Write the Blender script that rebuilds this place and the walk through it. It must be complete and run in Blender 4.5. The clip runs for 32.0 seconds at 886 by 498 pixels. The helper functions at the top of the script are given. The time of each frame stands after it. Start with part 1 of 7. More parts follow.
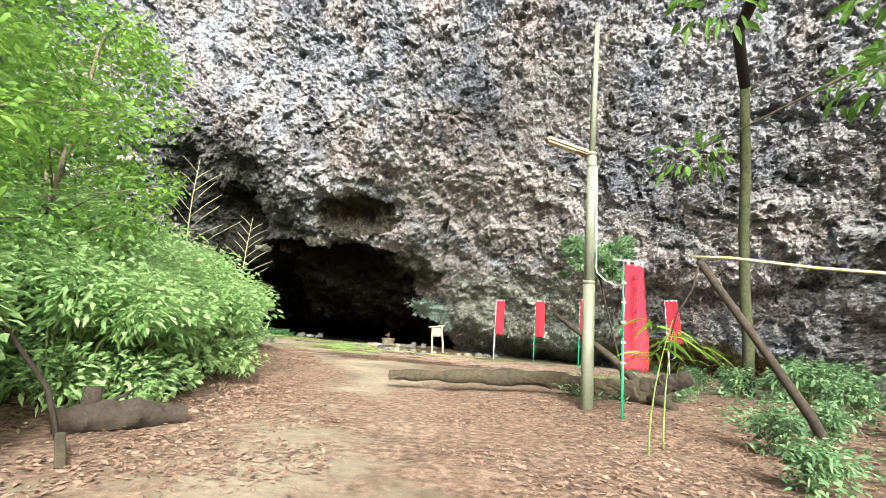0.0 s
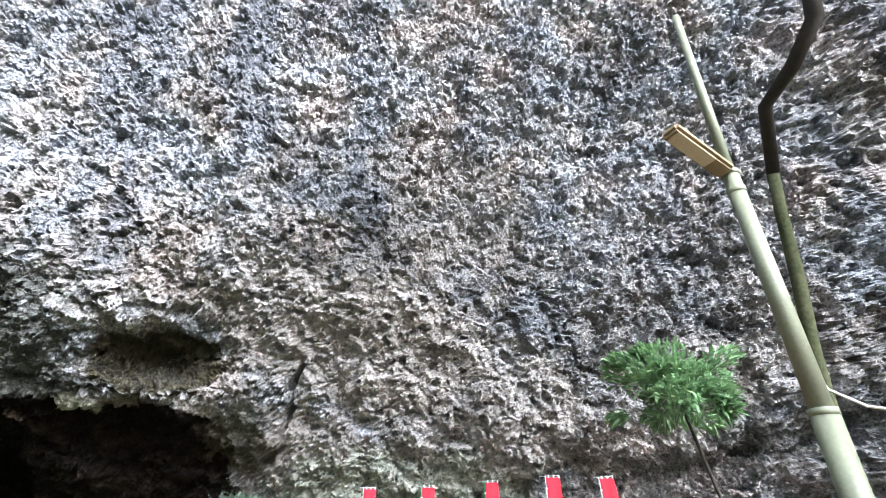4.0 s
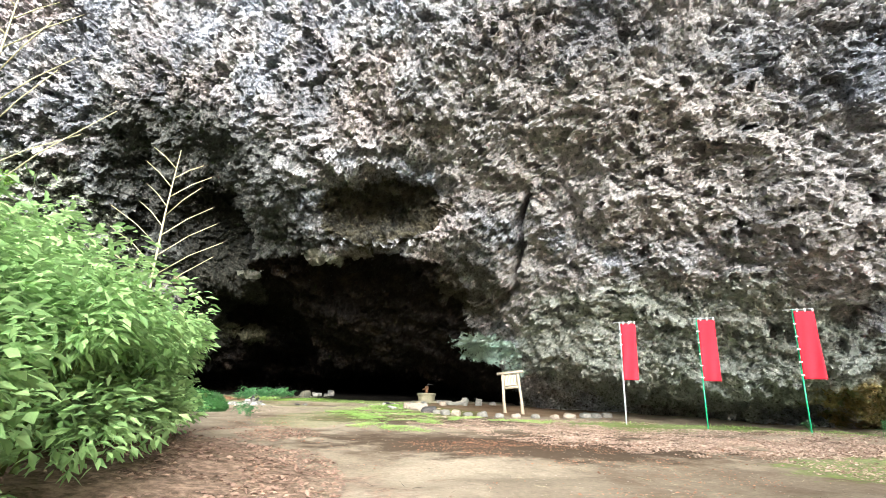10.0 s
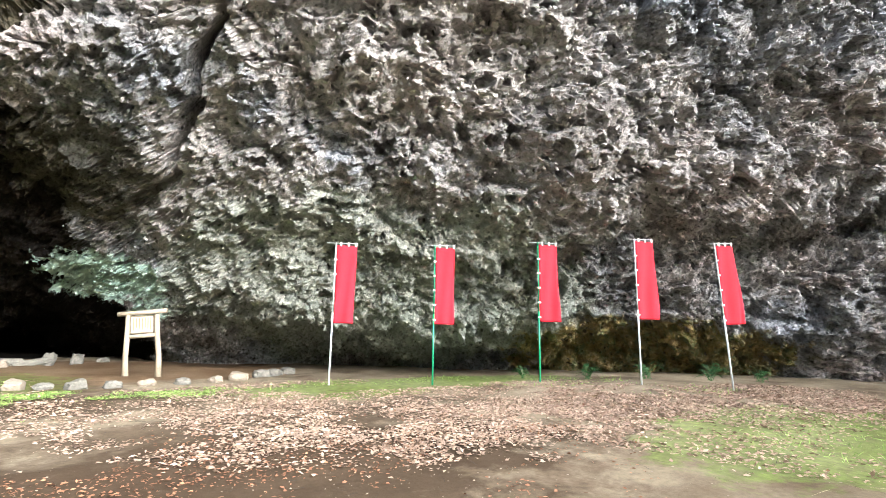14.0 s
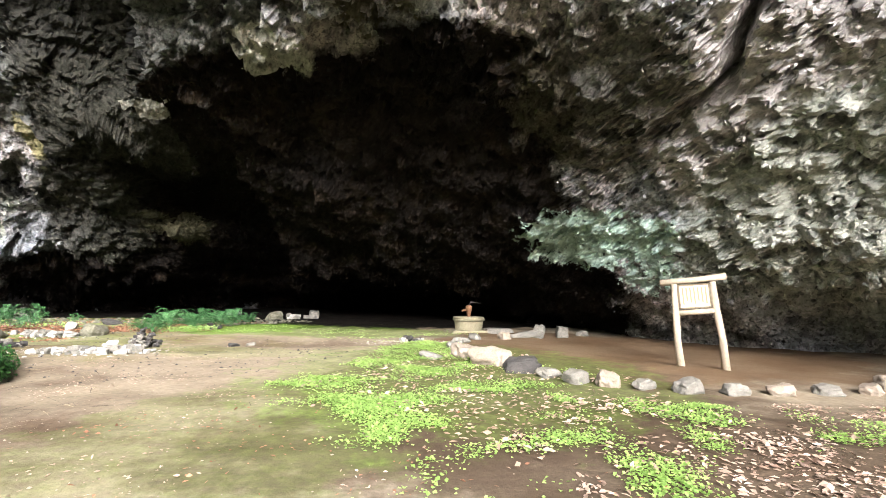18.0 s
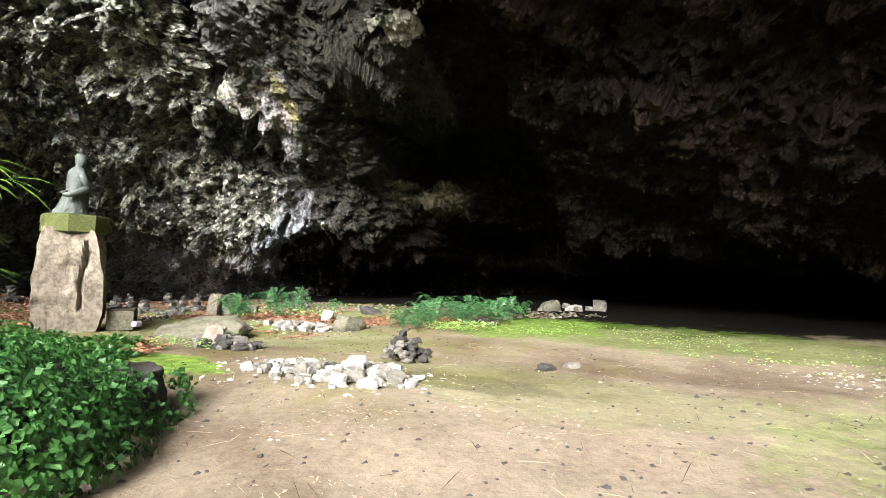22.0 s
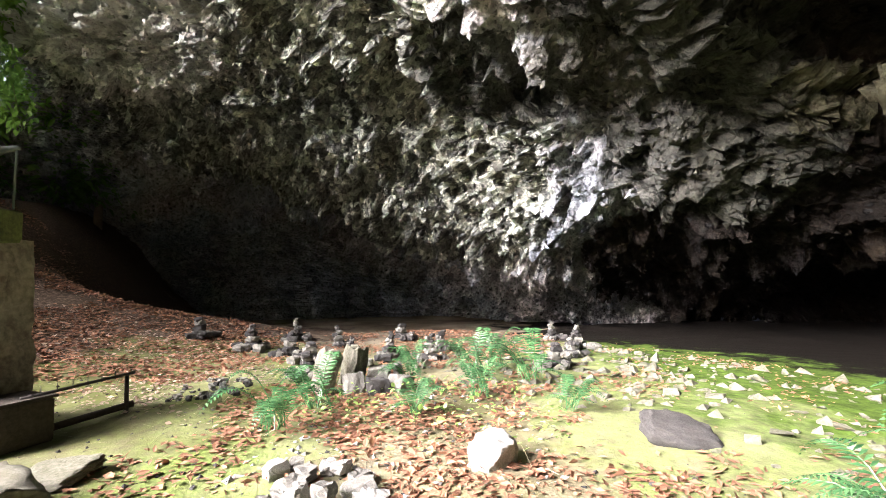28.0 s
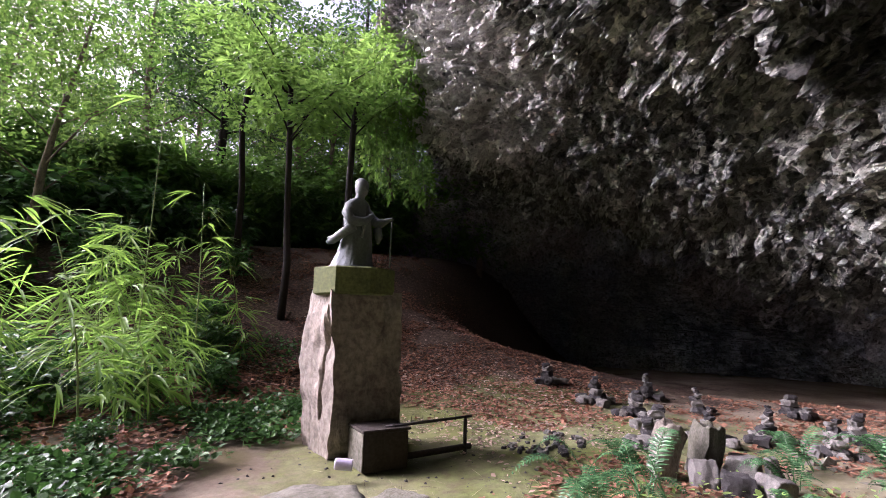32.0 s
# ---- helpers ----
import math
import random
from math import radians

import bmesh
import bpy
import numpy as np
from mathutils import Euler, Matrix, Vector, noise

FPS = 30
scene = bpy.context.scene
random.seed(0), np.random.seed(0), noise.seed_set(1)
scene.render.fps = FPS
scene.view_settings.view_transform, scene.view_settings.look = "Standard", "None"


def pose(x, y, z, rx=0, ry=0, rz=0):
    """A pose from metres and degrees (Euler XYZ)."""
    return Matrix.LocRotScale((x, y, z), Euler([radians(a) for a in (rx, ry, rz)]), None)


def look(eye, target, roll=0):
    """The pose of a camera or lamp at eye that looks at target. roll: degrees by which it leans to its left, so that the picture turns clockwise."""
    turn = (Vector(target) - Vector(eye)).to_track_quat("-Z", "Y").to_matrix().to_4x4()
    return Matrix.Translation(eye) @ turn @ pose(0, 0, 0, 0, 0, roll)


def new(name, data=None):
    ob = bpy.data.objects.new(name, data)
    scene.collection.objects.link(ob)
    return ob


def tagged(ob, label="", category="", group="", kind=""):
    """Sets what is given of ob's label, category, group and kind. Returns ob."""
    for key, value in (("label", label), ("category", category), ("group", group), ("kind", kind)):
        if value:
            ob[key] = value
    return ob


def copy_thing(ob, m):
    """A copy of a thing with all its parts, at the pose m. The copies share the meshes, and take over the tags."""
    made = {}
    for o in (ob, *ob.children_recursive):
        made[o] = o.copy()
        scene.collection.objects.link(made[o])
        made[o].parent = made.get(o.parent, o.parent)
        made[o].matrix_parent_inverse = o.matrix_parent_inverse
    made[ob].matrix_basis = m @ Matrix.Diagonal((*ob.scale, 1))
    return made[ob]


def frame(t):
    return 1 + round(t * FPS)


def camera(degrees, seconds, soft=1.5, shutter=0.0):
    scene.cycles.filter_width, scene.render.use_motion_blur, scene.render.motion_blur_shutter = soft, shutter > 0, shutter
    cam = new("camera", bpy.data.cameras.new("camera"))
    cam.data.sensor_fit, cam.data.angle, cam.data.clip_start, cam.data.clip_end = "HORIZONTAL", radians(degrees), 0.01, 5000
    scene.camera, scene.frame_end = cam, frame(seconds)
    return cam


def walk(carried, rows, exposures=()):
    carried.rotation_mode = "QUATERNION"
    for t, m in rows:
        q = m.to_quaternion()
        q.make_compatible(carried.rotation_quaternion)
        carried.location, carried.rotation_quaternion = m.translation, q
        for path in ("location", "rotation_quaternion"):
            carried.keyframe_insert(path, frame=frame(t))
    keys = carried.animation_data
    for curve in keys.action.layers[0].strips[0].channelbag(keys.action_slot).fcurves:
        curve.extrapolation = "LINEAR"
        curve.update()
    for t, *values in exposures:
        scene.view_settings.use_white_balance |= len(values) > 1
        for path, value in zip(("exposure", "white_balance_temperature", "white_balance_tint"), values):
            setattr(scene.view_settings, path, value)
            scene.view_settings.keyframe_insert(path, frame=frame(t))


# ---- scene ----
cam = camera(85.0, 32.0, 0.6)
PATH = [
    (0.0, -0.105, -0.020, 1.257, 99.78, -4.25, 0.09),
    (0.5, -0.124, 0.792, 1.294, 102.27, -3.73, -2.37),
    (1.0, -0.264, 1.692, 1.268, 103.43, -3.53, -5.26),
    (1.5, -0.397, 2.477, 1.255, 102.79, -3.25, -8.38),
    (2.0, -0.582, 3.327, 1.228, 101.99, -2.98, -8.85),
    (2.5, -0.826, 4.129, 1.244, 102.16, -3.01, -8.62),
    (3.0, -1.116, 4.936, 1.276, 105.44, -2.68, -9.67),
    (3.5, -1.529, 5.630, 1.342, 112.59, -1.67, -14.70),
    (4.0, -1.866, 6.324, 1.460, 121.20, -0.11, -20.95),
    (4.5, -2.131, 6.803, 1.596, 130.37, 1.29, -27.00),
    (6.5, -2.206, 7.536, 1.702, 143.21, 4.84, -51.61),
    (7.0, -2.244, 7.599, 1.674, 139.77, 5.49, -49.74),
    (7.5, -2.382, 7.723, 1.609, 134.47, 5.58, -42.10),
    (8.0, -2.392, 7.935, 1.544, 127.77, 4.54, -30.11),
    (8.5, -2.467, 8.538, 1.482, 120.95, 3.58, -17.93),
    (9.0, -2.611, 9.095, 1.406, 114.69, 2.07, -9.03),
    (9.5, -2.687, 9.731, 1.347, 109.53, 0.09, -2.75),
    (10.0, -2.791, 10.317, 1.241, 105.14, -1.40, 1.40),
    (10.5, -2.714, 11.032, 1.212, 102.92, -1.60, 1.56),
    (11.0, -2.732, 11.826, 1.181, 101.08, -1.33, 0.40),
    (11.5, -2.629, 12.580, 1.159, 100.18, -2.41, -2.15),
    (12.0, -2.640, 13.408, 1.140, 100.14, -2.31, -1.81),
    (12.5, -2.592, 14.209, 1.189, 99.98, -1.89, -7.81),
    (13.0, -2.492, 14.987, 1.180, 100.17, -1.97, -18.20),
    (13.5, -2.396, 15.686, 1.220, 100.33, -2.09, -30.69),
    (14.0, -2.268, 16.424, 1.212, 99.80, -0.92, -38.43),
    (14.5, -2.294, 17.131, 1.258, 99.23, -0.52, -37.34),
    (15.0, -2.474, 17.865, 1.306, 98.18, -1.95, -20.57),
    (15.5, -2.782, 18.565, 1.336, 96.85, -1.77, -9.07),
    (17.5, -4.694, 21.307, 1.251, 95.08, -1.30, 1.93),
    (18.0, -5.040, 21.927, 1.270, 95.20, -1.00, 0.61),
    (18.5, -5.441, 22.580, 1.270, 95.86, -0.75, -0.09),
    (19.0, -5.805, 23.209, 1.309, 96.59, -1.00, 0.18),
    (19.5, -6.252, 23.794, 1.366, 97.00, -0.40, 5.56),
    (20.0, -6.650, 24.321, 1.366, 96.43, -0.47, 11.37),
    (20.5, -7.041, 24.991, 1.313, 94.85, -0.29, 17.08),
    (21.0, -7.429, 25.630, 1.243, 94.38, -0.30, 19.98),
    (21.5, -7.799, 26.382, 1.150, 93.83, -0.90, 23.44),
    (22.0, -8.247, 27.052, 1.133, 93.05, -1.13, 27.63),
    (22.5, -8.667, 27.763, 1.080, 90.93, -1.21, 29.57),
    (23.0, -9.115, 28.389, 1.050, 89.81, -1.49, 29.70),
    (23.5, -9.420, 29.032, 1.047, 90.24, -1.66, 29.33),
    (24.0, -9.821, 29.785, 1.085, 91.70, -1.64, 28.59),
    (24.5, -9.998, 30.505, 1.070, 92.69, -2.07, 28.89),
    (26.5, -11.339, 33.221, 1.319, 94.28, -2.54, 39.02),
    (27.0, -11.688, 33.736, 1.351, 94.29, -1.95, 43.38),
    (27.5, -12.142, 34.089, 1.337, 93.68, -0.72, 55.35),
    (28.0, -12.494, 34.351, 1.371, 93.41, 0.67, 72.98),
    (28.5, -12.831, 34.530, 1.390, 94.33, 1.28, 92.97),
    (29.0, -12.974, 34.632, 1.462, 95.81, 1.00, 106.16),
    (29.5, -13.028, 34.721, 1.479, 96.75, 1.07, 112.85),
    (30.0, -13.041, 34.760, 1.469, 97.42, 0.52, 116.17),
    (30.5, -13.047, 34.782, 1.460, 97.68, 0.19, 118.40),
    (31.0, -13.066, 34.766, 1.459, 97.86, -0.14, 119.33),
    (31.5, -13.084, 34.751, 1.462, 97.93, -0.64, 119.06),
    (32.0, -13.065, 34.723, 1.478, 98.26, -1.37, 114.19),
]
walk(cam, [(t, pose(*r)) for t, *r in PATH], ((0.0, 1.7, 6200, 5), (2.0, 1.7, 5800, 7), (4.5, 1.85, 5500, 8), (6.5, 0.95, 6200, 13), (7.5, 1.3, 6200, 18), (8.0, 1.7, 6200, 16), (9.0, 1.75, 6000, 8), (12.0, 1.95, 5950, 6), (14.0, 1.95, 5950, 8), (17.5, 1.95, 6100, 12), (20.0, 1.85, 6150, 14), (24.5, 2.0, 6200, 7), (27.0, 2.2, 6200, 16), (28.0, 2.8, 6100, 18), (28.6, 2.9, 6000, 24), (29.0, 2.6, 5750, 30), (29.5, 2.05, 5700, 34), (32.0, 1.95, 5700, 38)))

# ---- world and light ----
world = bpy.data.worlds.new("sky")
scene.world = world
world.use_nodes = True
wn = world.node_tree
sky = wn.nodes.new("ShaderNodeTexSky")
sky.sky_type = "NISHITA"
sky.sun_disc = False
sky.sun_elevation = radians(29)
sky.sun_rotation = radians(169)
sky.air_density, sky.dust_density, sky.ozone_density = 0.6, 10.0, 0.4
bg = wn.nodes["Background"]
bg.inputs["Strength"].default_value = 0.14
wn.links.new(sky.outputs[0], bg.inputs["Color"])
sun_data = bpy.data.lights.new("sun", "SUN")
sun_data.energy, sun_data.angle, sun_data.color = 3.6, radians(34), (1.0, 0.98, 0.95)
sun = new("sun", sun_data)
sun.matrix_world = look((9, -44, 25), (0, 0, 0))


# ---- mesh tools ----
def from_arrays(name, verts, faces, material, parent=None, label="", smooth=False):
    """A mesh object from an array of points and an array (or list) of faces of one size."""
    me = bpy.data.meshes.new(name)
    verts = np.asarray(verts, dtype=np.float32)
    faces = np.asarray(faces, dtype=np.int32)
    n, k = faces.shape
    me.vertices.add(len(verts))
    me.vertices.foreach_set("co", verts.ravel())
    me.loops.add(n * k)
    me.loops.foreach_set("vertex_index", faces.ravel())
    me.polygons.add(n)
    me.polygons.foreach_set("loop_start", np.arange(0, n * k, k, dtype=np.int32))
    me.polygons.foreach_set("use_smooth", np.full(n, smooth))
    me.materials.append(material)
    me.update(calc_edges=True)
    me.validate()
    ob = new(name, me)
    if parent:
        ob.parent = parent
    if label:
        ob["label"] = label
    return ob


def part(name, bm, material, parent=None, label="", smooth=False):
    """One bmesh as one mesh object under a thing."""
    me = bpy.data.meshes.new(name)
    bmesh.ops.recalc_face_normals(bm, faces=bm.faces)
    if smooth:
        for f in bm.faces:
            f.smooth = True
    bm.to_mesh(me)
    bm.free()
    me.materials.append(material)
    ob = new(name, me)
    if parent:
        ob.parent = parent
    if label:
        ob["label"] = label
    return ob


def thing(name, m, label, category, group="", kind=""):
    ob = new(name)
    ob.empty_display_size = 0.1
    ob.matrix_world = m
    return tagged(ob, label, category, group, kind)


def box(bm, x0, x1, y0, y1, z0, z1, bevel=0.0, m=None):
    geo = bmesh.ops.create_cube(bm, size=1.0)["verts"]
    for v in geo:
        v.co = Vector(((x0 + x1) / 2 + v.co.x * (x1 - x0), (y0 + y1) / 2 + v.co.y * (y1 - y0), (z0 + z1) / 2 + v.co.z * (z1 - z0)))
    if bevel:
        edges = list({e for v in geo for e in v.link_edges})
        geo = list({v for f in bmesh.ops.bevel(bm, geom=edges, offset=bevel, segments=2, affect="EDGES")["faces"] for v in f.verts} | {v for v in geo if v.is_valid})
    if m:
        bmesh.ops.transform(bm, matrix=m, verts=geo)
    return bm


def tube_arrays(points, radii, sides=8, seed=0, rough=0.0):
    """Points and quads of a tapered tube along a line."""
    pts = [Vector(p) for p in points]
    rnd = random.Random(seed)
    rings, up = [], Vector((0.3, 0.2, 1)).normalized()
    for i, p in enumerate(pts):
        d = (pts[min(i + 1, len(pts) - 1)] - pts[max(i - 1, 0)]).normalized()
        a = d.cross(up if abs(d.dot(up)) < 0.95 else Vector((1, 0, 0))).normalized()
        b = d.cross(a)
        rings += [p + (a * math.cos(k * 2 * math.pi / sides) + b * math.sin(k * 2 * math.pi / sides)) * radii[i] * (1 + rough * rnd.uniform(-1, 1)) for k in range(sides)]
    faces = []
    for i in range(len(pts) - 1):
        for k in range(sides):
            k2 = (k + 1) % sides
            faces.append((i * sides + k, i * sides + k2, (i + 1) * sides + k2, (i + 1) * sides + k))
    n = len(rings)
    rings += [pts[0], pts[-1]]
    for k in range(sides):
        k2 = (k + 1) % sides
        faces.append((n, k2, k, k))
        last = (len(pts) - 1) * sides
        faces.append((n + 1, last + k, last + k2, last + k2))
    return np.array(rings), faces


def tube(name, points, radii, material, parent=None, sides=8, seed=0, rough=0.0, label=""):
    v, f = tube_arrays(points, radii, sides, seed, rough)
    bm = bmesh.new()
    vs = [bm.verts.new(p) for p in v]
    for q in f:
        q = list(dict.fromkeys(q))
        bm.faces.new([vs[i] for i in q])
    return part(name, bm, material, parent, label, smooth=True)


def tubes(name, lines, material, parent=None, sides=6, rough=0.0, label=""):
    """Several tubes that are one part, such as a tree's limbs."""
    bm = bmesh.new()
    for j, (points, radii) in enumerate(lines):
        v, f = tube_arrays(points, radii, sides, j, rough)
        vs = [bm.verts.new(p) for p in v]
        for q in f:
            bm.faces.new([vs[i] for i in dict.fromkeys(q)])
    return part(name, bm, material, parent, label, smooth=True)


def hashed(c, k):
    """Random numbers 0..1 for whole-number cells."""
    n = (c[:, 0] * 73856093) ^ (c[:, 1] * 19349663) ^ (c[:, 2] * 83492791) ^ (k * 2654435761)
    n = (n ^ (n >> 13)) * 1274126177
    n = n ^ (n >> 16)
    return (n & 0xFFFFF) / 0xFFFFF


def value_noise(p, size, k=0):
    q = p / size
    c = np.floor(q).astype(np.int64)
    t = q - c
    t = t * t * (3 - 2 * t)
    out = np.zeros(len(p))
    for dx in (0, 1):
        for dy in (0, 1):
            for dz in (0, 1):
                w = (t[:, 0] if dx else 1 - t[:, 0]) * (t[:, 1] if dy else 1 - t[:, 1]) * (t[:, 2] if dz else 1 - t[:, 2])
                out += w * hashed(c + np.array([dx, dy, dz]), k)
    return out * 2 - 1


def cells(p, size, k=0):
    """Distance to the nearest cell point (in cells), that cell's random number and the height of its tilted plane."""
    q = p / size
    c = np.floor(q).astype(np.int64)
    best = np.full(len(p), 9.0)
    ident, lean = np.zeros(len(p)), np.zeros(len(p))
    for dx in (-1, 0, 1):
        for dy in (-1, 0, 1):
            for dz in (-1, 0, 1):
                n = c + np.array([dx, dy, dz])
                spot = n + np.stack([hashed(n, k + 1), hashed(n, k + 2), hashed(n, k + 3)], 1)
                d = ((q - spot) ** 2).sum(1)
                near = d < best
                best[near] = d[near]
                ident[near] = hashed(n, k + 4)[near]
                way = np.stack([hashed(n, k + 5), hashed(n, k + 6), hashed(n, k + 7)], 1) - 0.5
                lean[near] = ((q - spot) * way).sum(1)[near] * 2
    return np.sqrt(best), ident, lean


def step01(a, b, x):
    t = np.clip((x - a) / (b - a), 0, 1)
    return t * t * (3 - 2 * t)


# ---- materials ----
def material(name, rough=0.8, metal=0.0, spec=0.4):
    m = bpy.data.materials.new(name)
    m.use_nodes = True
    b = m.node_tree.nodes["Principled BSDF"]
    b.inputs["Roughness"].default_value = rough
    b.inputs["Metallic"].default_value = metal
    b.inputs["Specular IOR Level"].default_value = spec
    return m, m.node_tree, b


def coords(nt):
    return nt.nodes.new("ShaderNodeTexCoord").outputs["Object"]


def noise_tex(nt, vec, scale, detail=4.0, rough=0.6, offset=0.0):
    n = nt.nodes.new("ShaderNodeTexNoise")
    n.inputs["Scale"].default_value, n.inputs["Detail"].default_value, n.inputs["Roughness"].default_value = scale, detail, rough
    if offset:
        mp = nt.nodes.new("ShaderNodeMapping")
        mp.inputs["Location"].default_value = (offset, offset * 1.7, offset * 0.6)
        nt.links.new(vec, mp.inputs["Vector"])
        vec = mp.outputs[0]
    nt.links.new(vec, n.inputs["Vector"])
    return n.outputs[0]


def ramp(nt, fac, stops):
    r = nt.nodes.new("ShaderNodeValToRGB")
    e = r.color_ramp.elements
    while len(e) < len(stops):
        e.new(0.5)
    for el, (pos, col) in zip(e, stops):
        el.position = pos
        el.color = (*col, 1) if len(col) == 3 else col
    nt.links.new(fac, r.inputs[0])
    return r.outputs[0]


def grey(v):
    return (v, v, v)


def mix(nt, fac, a, b, mode="MIX"):
    n = nt.nodes.new("ShaderNodeMix")
    n.data_type, n.blend_type = "RGBA", mode
    for sock, val in ((n.inputs[0], fac), (n.inputs[6], a), (n.inputs[7], b)):
        if isinstance(val, bpy.types.NodeSocket):
            nt.links.new(val, sock)
        elif isinstance(val, (int, float)):
            sock.default_value = val
        else:
            sock.default_value = (*val, 1)
    return n.outputs[2]


def calc(nt, op, a, b=0.0, c=None, clamp=False):
    n = nt.nodes.new("ShaderNodeMath")
    n.operation, n.use_clamp = op, clamp
    for i, val in enumerate((a, b) if c is None else (a, b, c)):
        if isinstance(val, bpy.types.NodeSocket):
            nt.links.new(val, n.inputs[i])
        else:
            n.inputs[i].default_value = val
    return n.outputs[0]


def bump(nt, b, height, strength=0.5, dist=0.02):
    n = nt.nodes.new("ShaderNodeBump")
    n.inputs["Strength"].default_value, n.inputs["Distance"].default_value = strength, dist
    nt.links.new(height, n.inputs["Height"])
    nt.links.new(n.outputs[0], b.inputs["Normal"])


def patch(nt, vec, centre, radii, soft=0.5):
    """1 inside an ellipsoid, 0 outside, with a soft rim."""
    sub = nt.nodes.new("ShaderNodeVectorMath")
    sub.operation = "SUBTRACT"
    nt.links.new(vec, sub.inputs[0])
    sub.inputs[1].default_value = centre
    div = nt.nodes.new("ShaderNodeVectorMath")
    div.operation = "DIVIDE"
    nt.links.new(sub.outputs[0], div.inputs[0])
    div.inputs[1].default_value = radii
    ln = nt.nodes.new("ShaderNodeVectorMath")
    ln.operation = "LENGTH"
    nt.links.new(div.outputs[0], ln.inputs[0])
    mr = nt.nodes.new("ShaderNodeMapRange")
    mr.interpolation_type = "SMOOTHSTEP"
    mr.inputs["From Min"].default_value, mr.inputs["From Max"].default_value = 1 + soft, 1 - soft
    nt.links.new(ln.outputs["Value"], mr.inputs["Value"])
    return mr.outputs[0]


def torn(nt, mask, vec, scale, sharp=5.0, offset=0.0):
    """A mask whose rim is broken up by noise."""
    n = noise_tex(nt, vec, scale, 5, 0.65, offset)
    s = calc(nt, "ADD", calc(nt, "SUBTRACT", mask, 0.5), calc(nt, "MULTIPLY", calc(nt, "SUBTRACT", n, 0.5), 2.0))
    return calc(nt, "MULTIPLY", calc(nt, "MULTIPLY_ADD", s, sharp, 0.5, True), calc(nt, "MULTIPLY", mask, 6.0, None, True))


def rock_material(name="cliff_rock", loose=False):
    """Grey pitted rock; loose=True gives the angular pieces in it, each of its own tone."""
    m, nt, b = material(name, 0.95, 0, 0.03)
    v = coords(nt)
    bent = warped(nt, v, 2.6, 0.22)
    base = ramp(nt, noise_tex(nt, v, 0.8, 6, 0.62), [(0.28, (0.22, 0.218, 0.222)), (0.5, (0.33, 0.327, 0.328)), (0.74, (0.42, 0.414, 0.412))])
    chips = ramp(nt, noise_tex(nt, v, 11.0, 6, 0.78, 3), [(0.38, grey(0.34)), (0.47, grey(0.95)), (0.68, grey(1.25))])
    # each angular clast has a tone of its own
    split = nt.nodes.new("ShaderNodeSeparateColor")
    nt.links.new(voronoi(nt, bent, 8.5).outputs["Color"], split.inputs[0])
    chips = mix(nt, 1.0, chips, ramp(nt, split.outputs[0], [(0.0, grey(0.66)), (0.5, grey(1.0)), (1.0, grey(1.25))]), "MULTIPLY")
    col = mix(nt, 1.0, base, chips, "MULTIPLY")
    col = mix(nt, 1.0, col, ramp(nt, noise_tex(nt, v, 0.16, 3, 0.55, 15), [(0.36, grey(0.8)), (0.5, grey(1.0)), (0.64, grey(1.2))]), "MULTIPLY")
    # cool and faintly pink zones
    col = mix(nt, 1.0, col, ramp(nt, noise_tex(nt, v, 0.3, 4, 0.6, 21), [(0.38, (0.9, 0.97, 1.1)), (0.5, (1.0, 1.0, 1.02)), (0.62, (1.1, 1.0, 0.98))]), "MULTIPLY")
    # dark blue-grey weathering streaks running down the upper face
    mp = nt.nodes.new("ShaderNodeMapping")
    mp.inputs["Scale"].default_value = (0.42, 0.42, 0.09)
    nt.links.new(v, mp.inputs["Vector"])
    streak = ramp(nt, noise_tex(nt, mp.outputs[0], 1.0, 4, 0.6, 7), [(0.47, grey(0)), (0.62, grey(0.8))])
    xyz = nt.nodes.new("ShaderNodeSeparateXYZ")
    nt.links.new(v, xyz.inputs[0])
    upper = calc(nt, "MULTIPLY_ADD", xyz.outputs[2], 0.25, -2.1, True)
    col = mix(nt, calc(nt, "MULTIPLY", streak, upper), col, mix(nt, chips, (0.075, 0.08, 0.096), (0.17, 0.182, 0.215)))
    # pale scoured patch over the crack
    for centre, radii, k in (((2.6, 24.2, 8.0), (4.2, 3.8, 2.4), 0.9), ((-1.5, 25.8, 9.6), (3.0, 3, 2.0), 0.7), ((13.5, 17.5, 6.5), (2.2, 2.5, 1.2), 0.6), ((4.5, 21, 12.5), (2.5, 3, 2.6), 0.45), ((1.0, 29.6, 4.4), (2.8, 3.4, 2.4), 0.85), ((6.5, 23.5, 5.5), (3.6, 3.4, 2.6), 0.6)):
        pale = torn(nt, patch(nt, v, centre, radii, 0.6), v, 0.9, 3, centre[0])
        col = mix(nt, calc(nt, "MULTIPLY", pale, k), col, mix(nt, chips, (0.24, 0.228, 0.224), (0.5, 0.475, 0.465)))
    # darker rock left of the mouth
    dark_patch = torn(nt, patch(nt, v, (-15.5, 32, 8.5), (6.5, 6, 5.5), 0.5), v, 0.5, 3, 13)
    col = mix(nt, calc(nt, "MULTIPLY", dark_patch, 0.88), col, mix(nt, chips, (0.02, 0.022, 0.02), (0.085, 0.09, 0.082)))
    # brown rock inside the cave, its deep shade painted into the colour
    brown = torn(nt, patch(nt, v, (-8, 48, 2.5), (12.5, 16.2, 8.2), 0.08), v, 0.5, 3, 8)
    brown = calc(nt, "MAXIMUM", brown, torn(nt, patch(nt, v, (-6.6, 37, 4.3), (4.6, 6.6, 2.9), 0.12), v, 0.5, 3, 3))
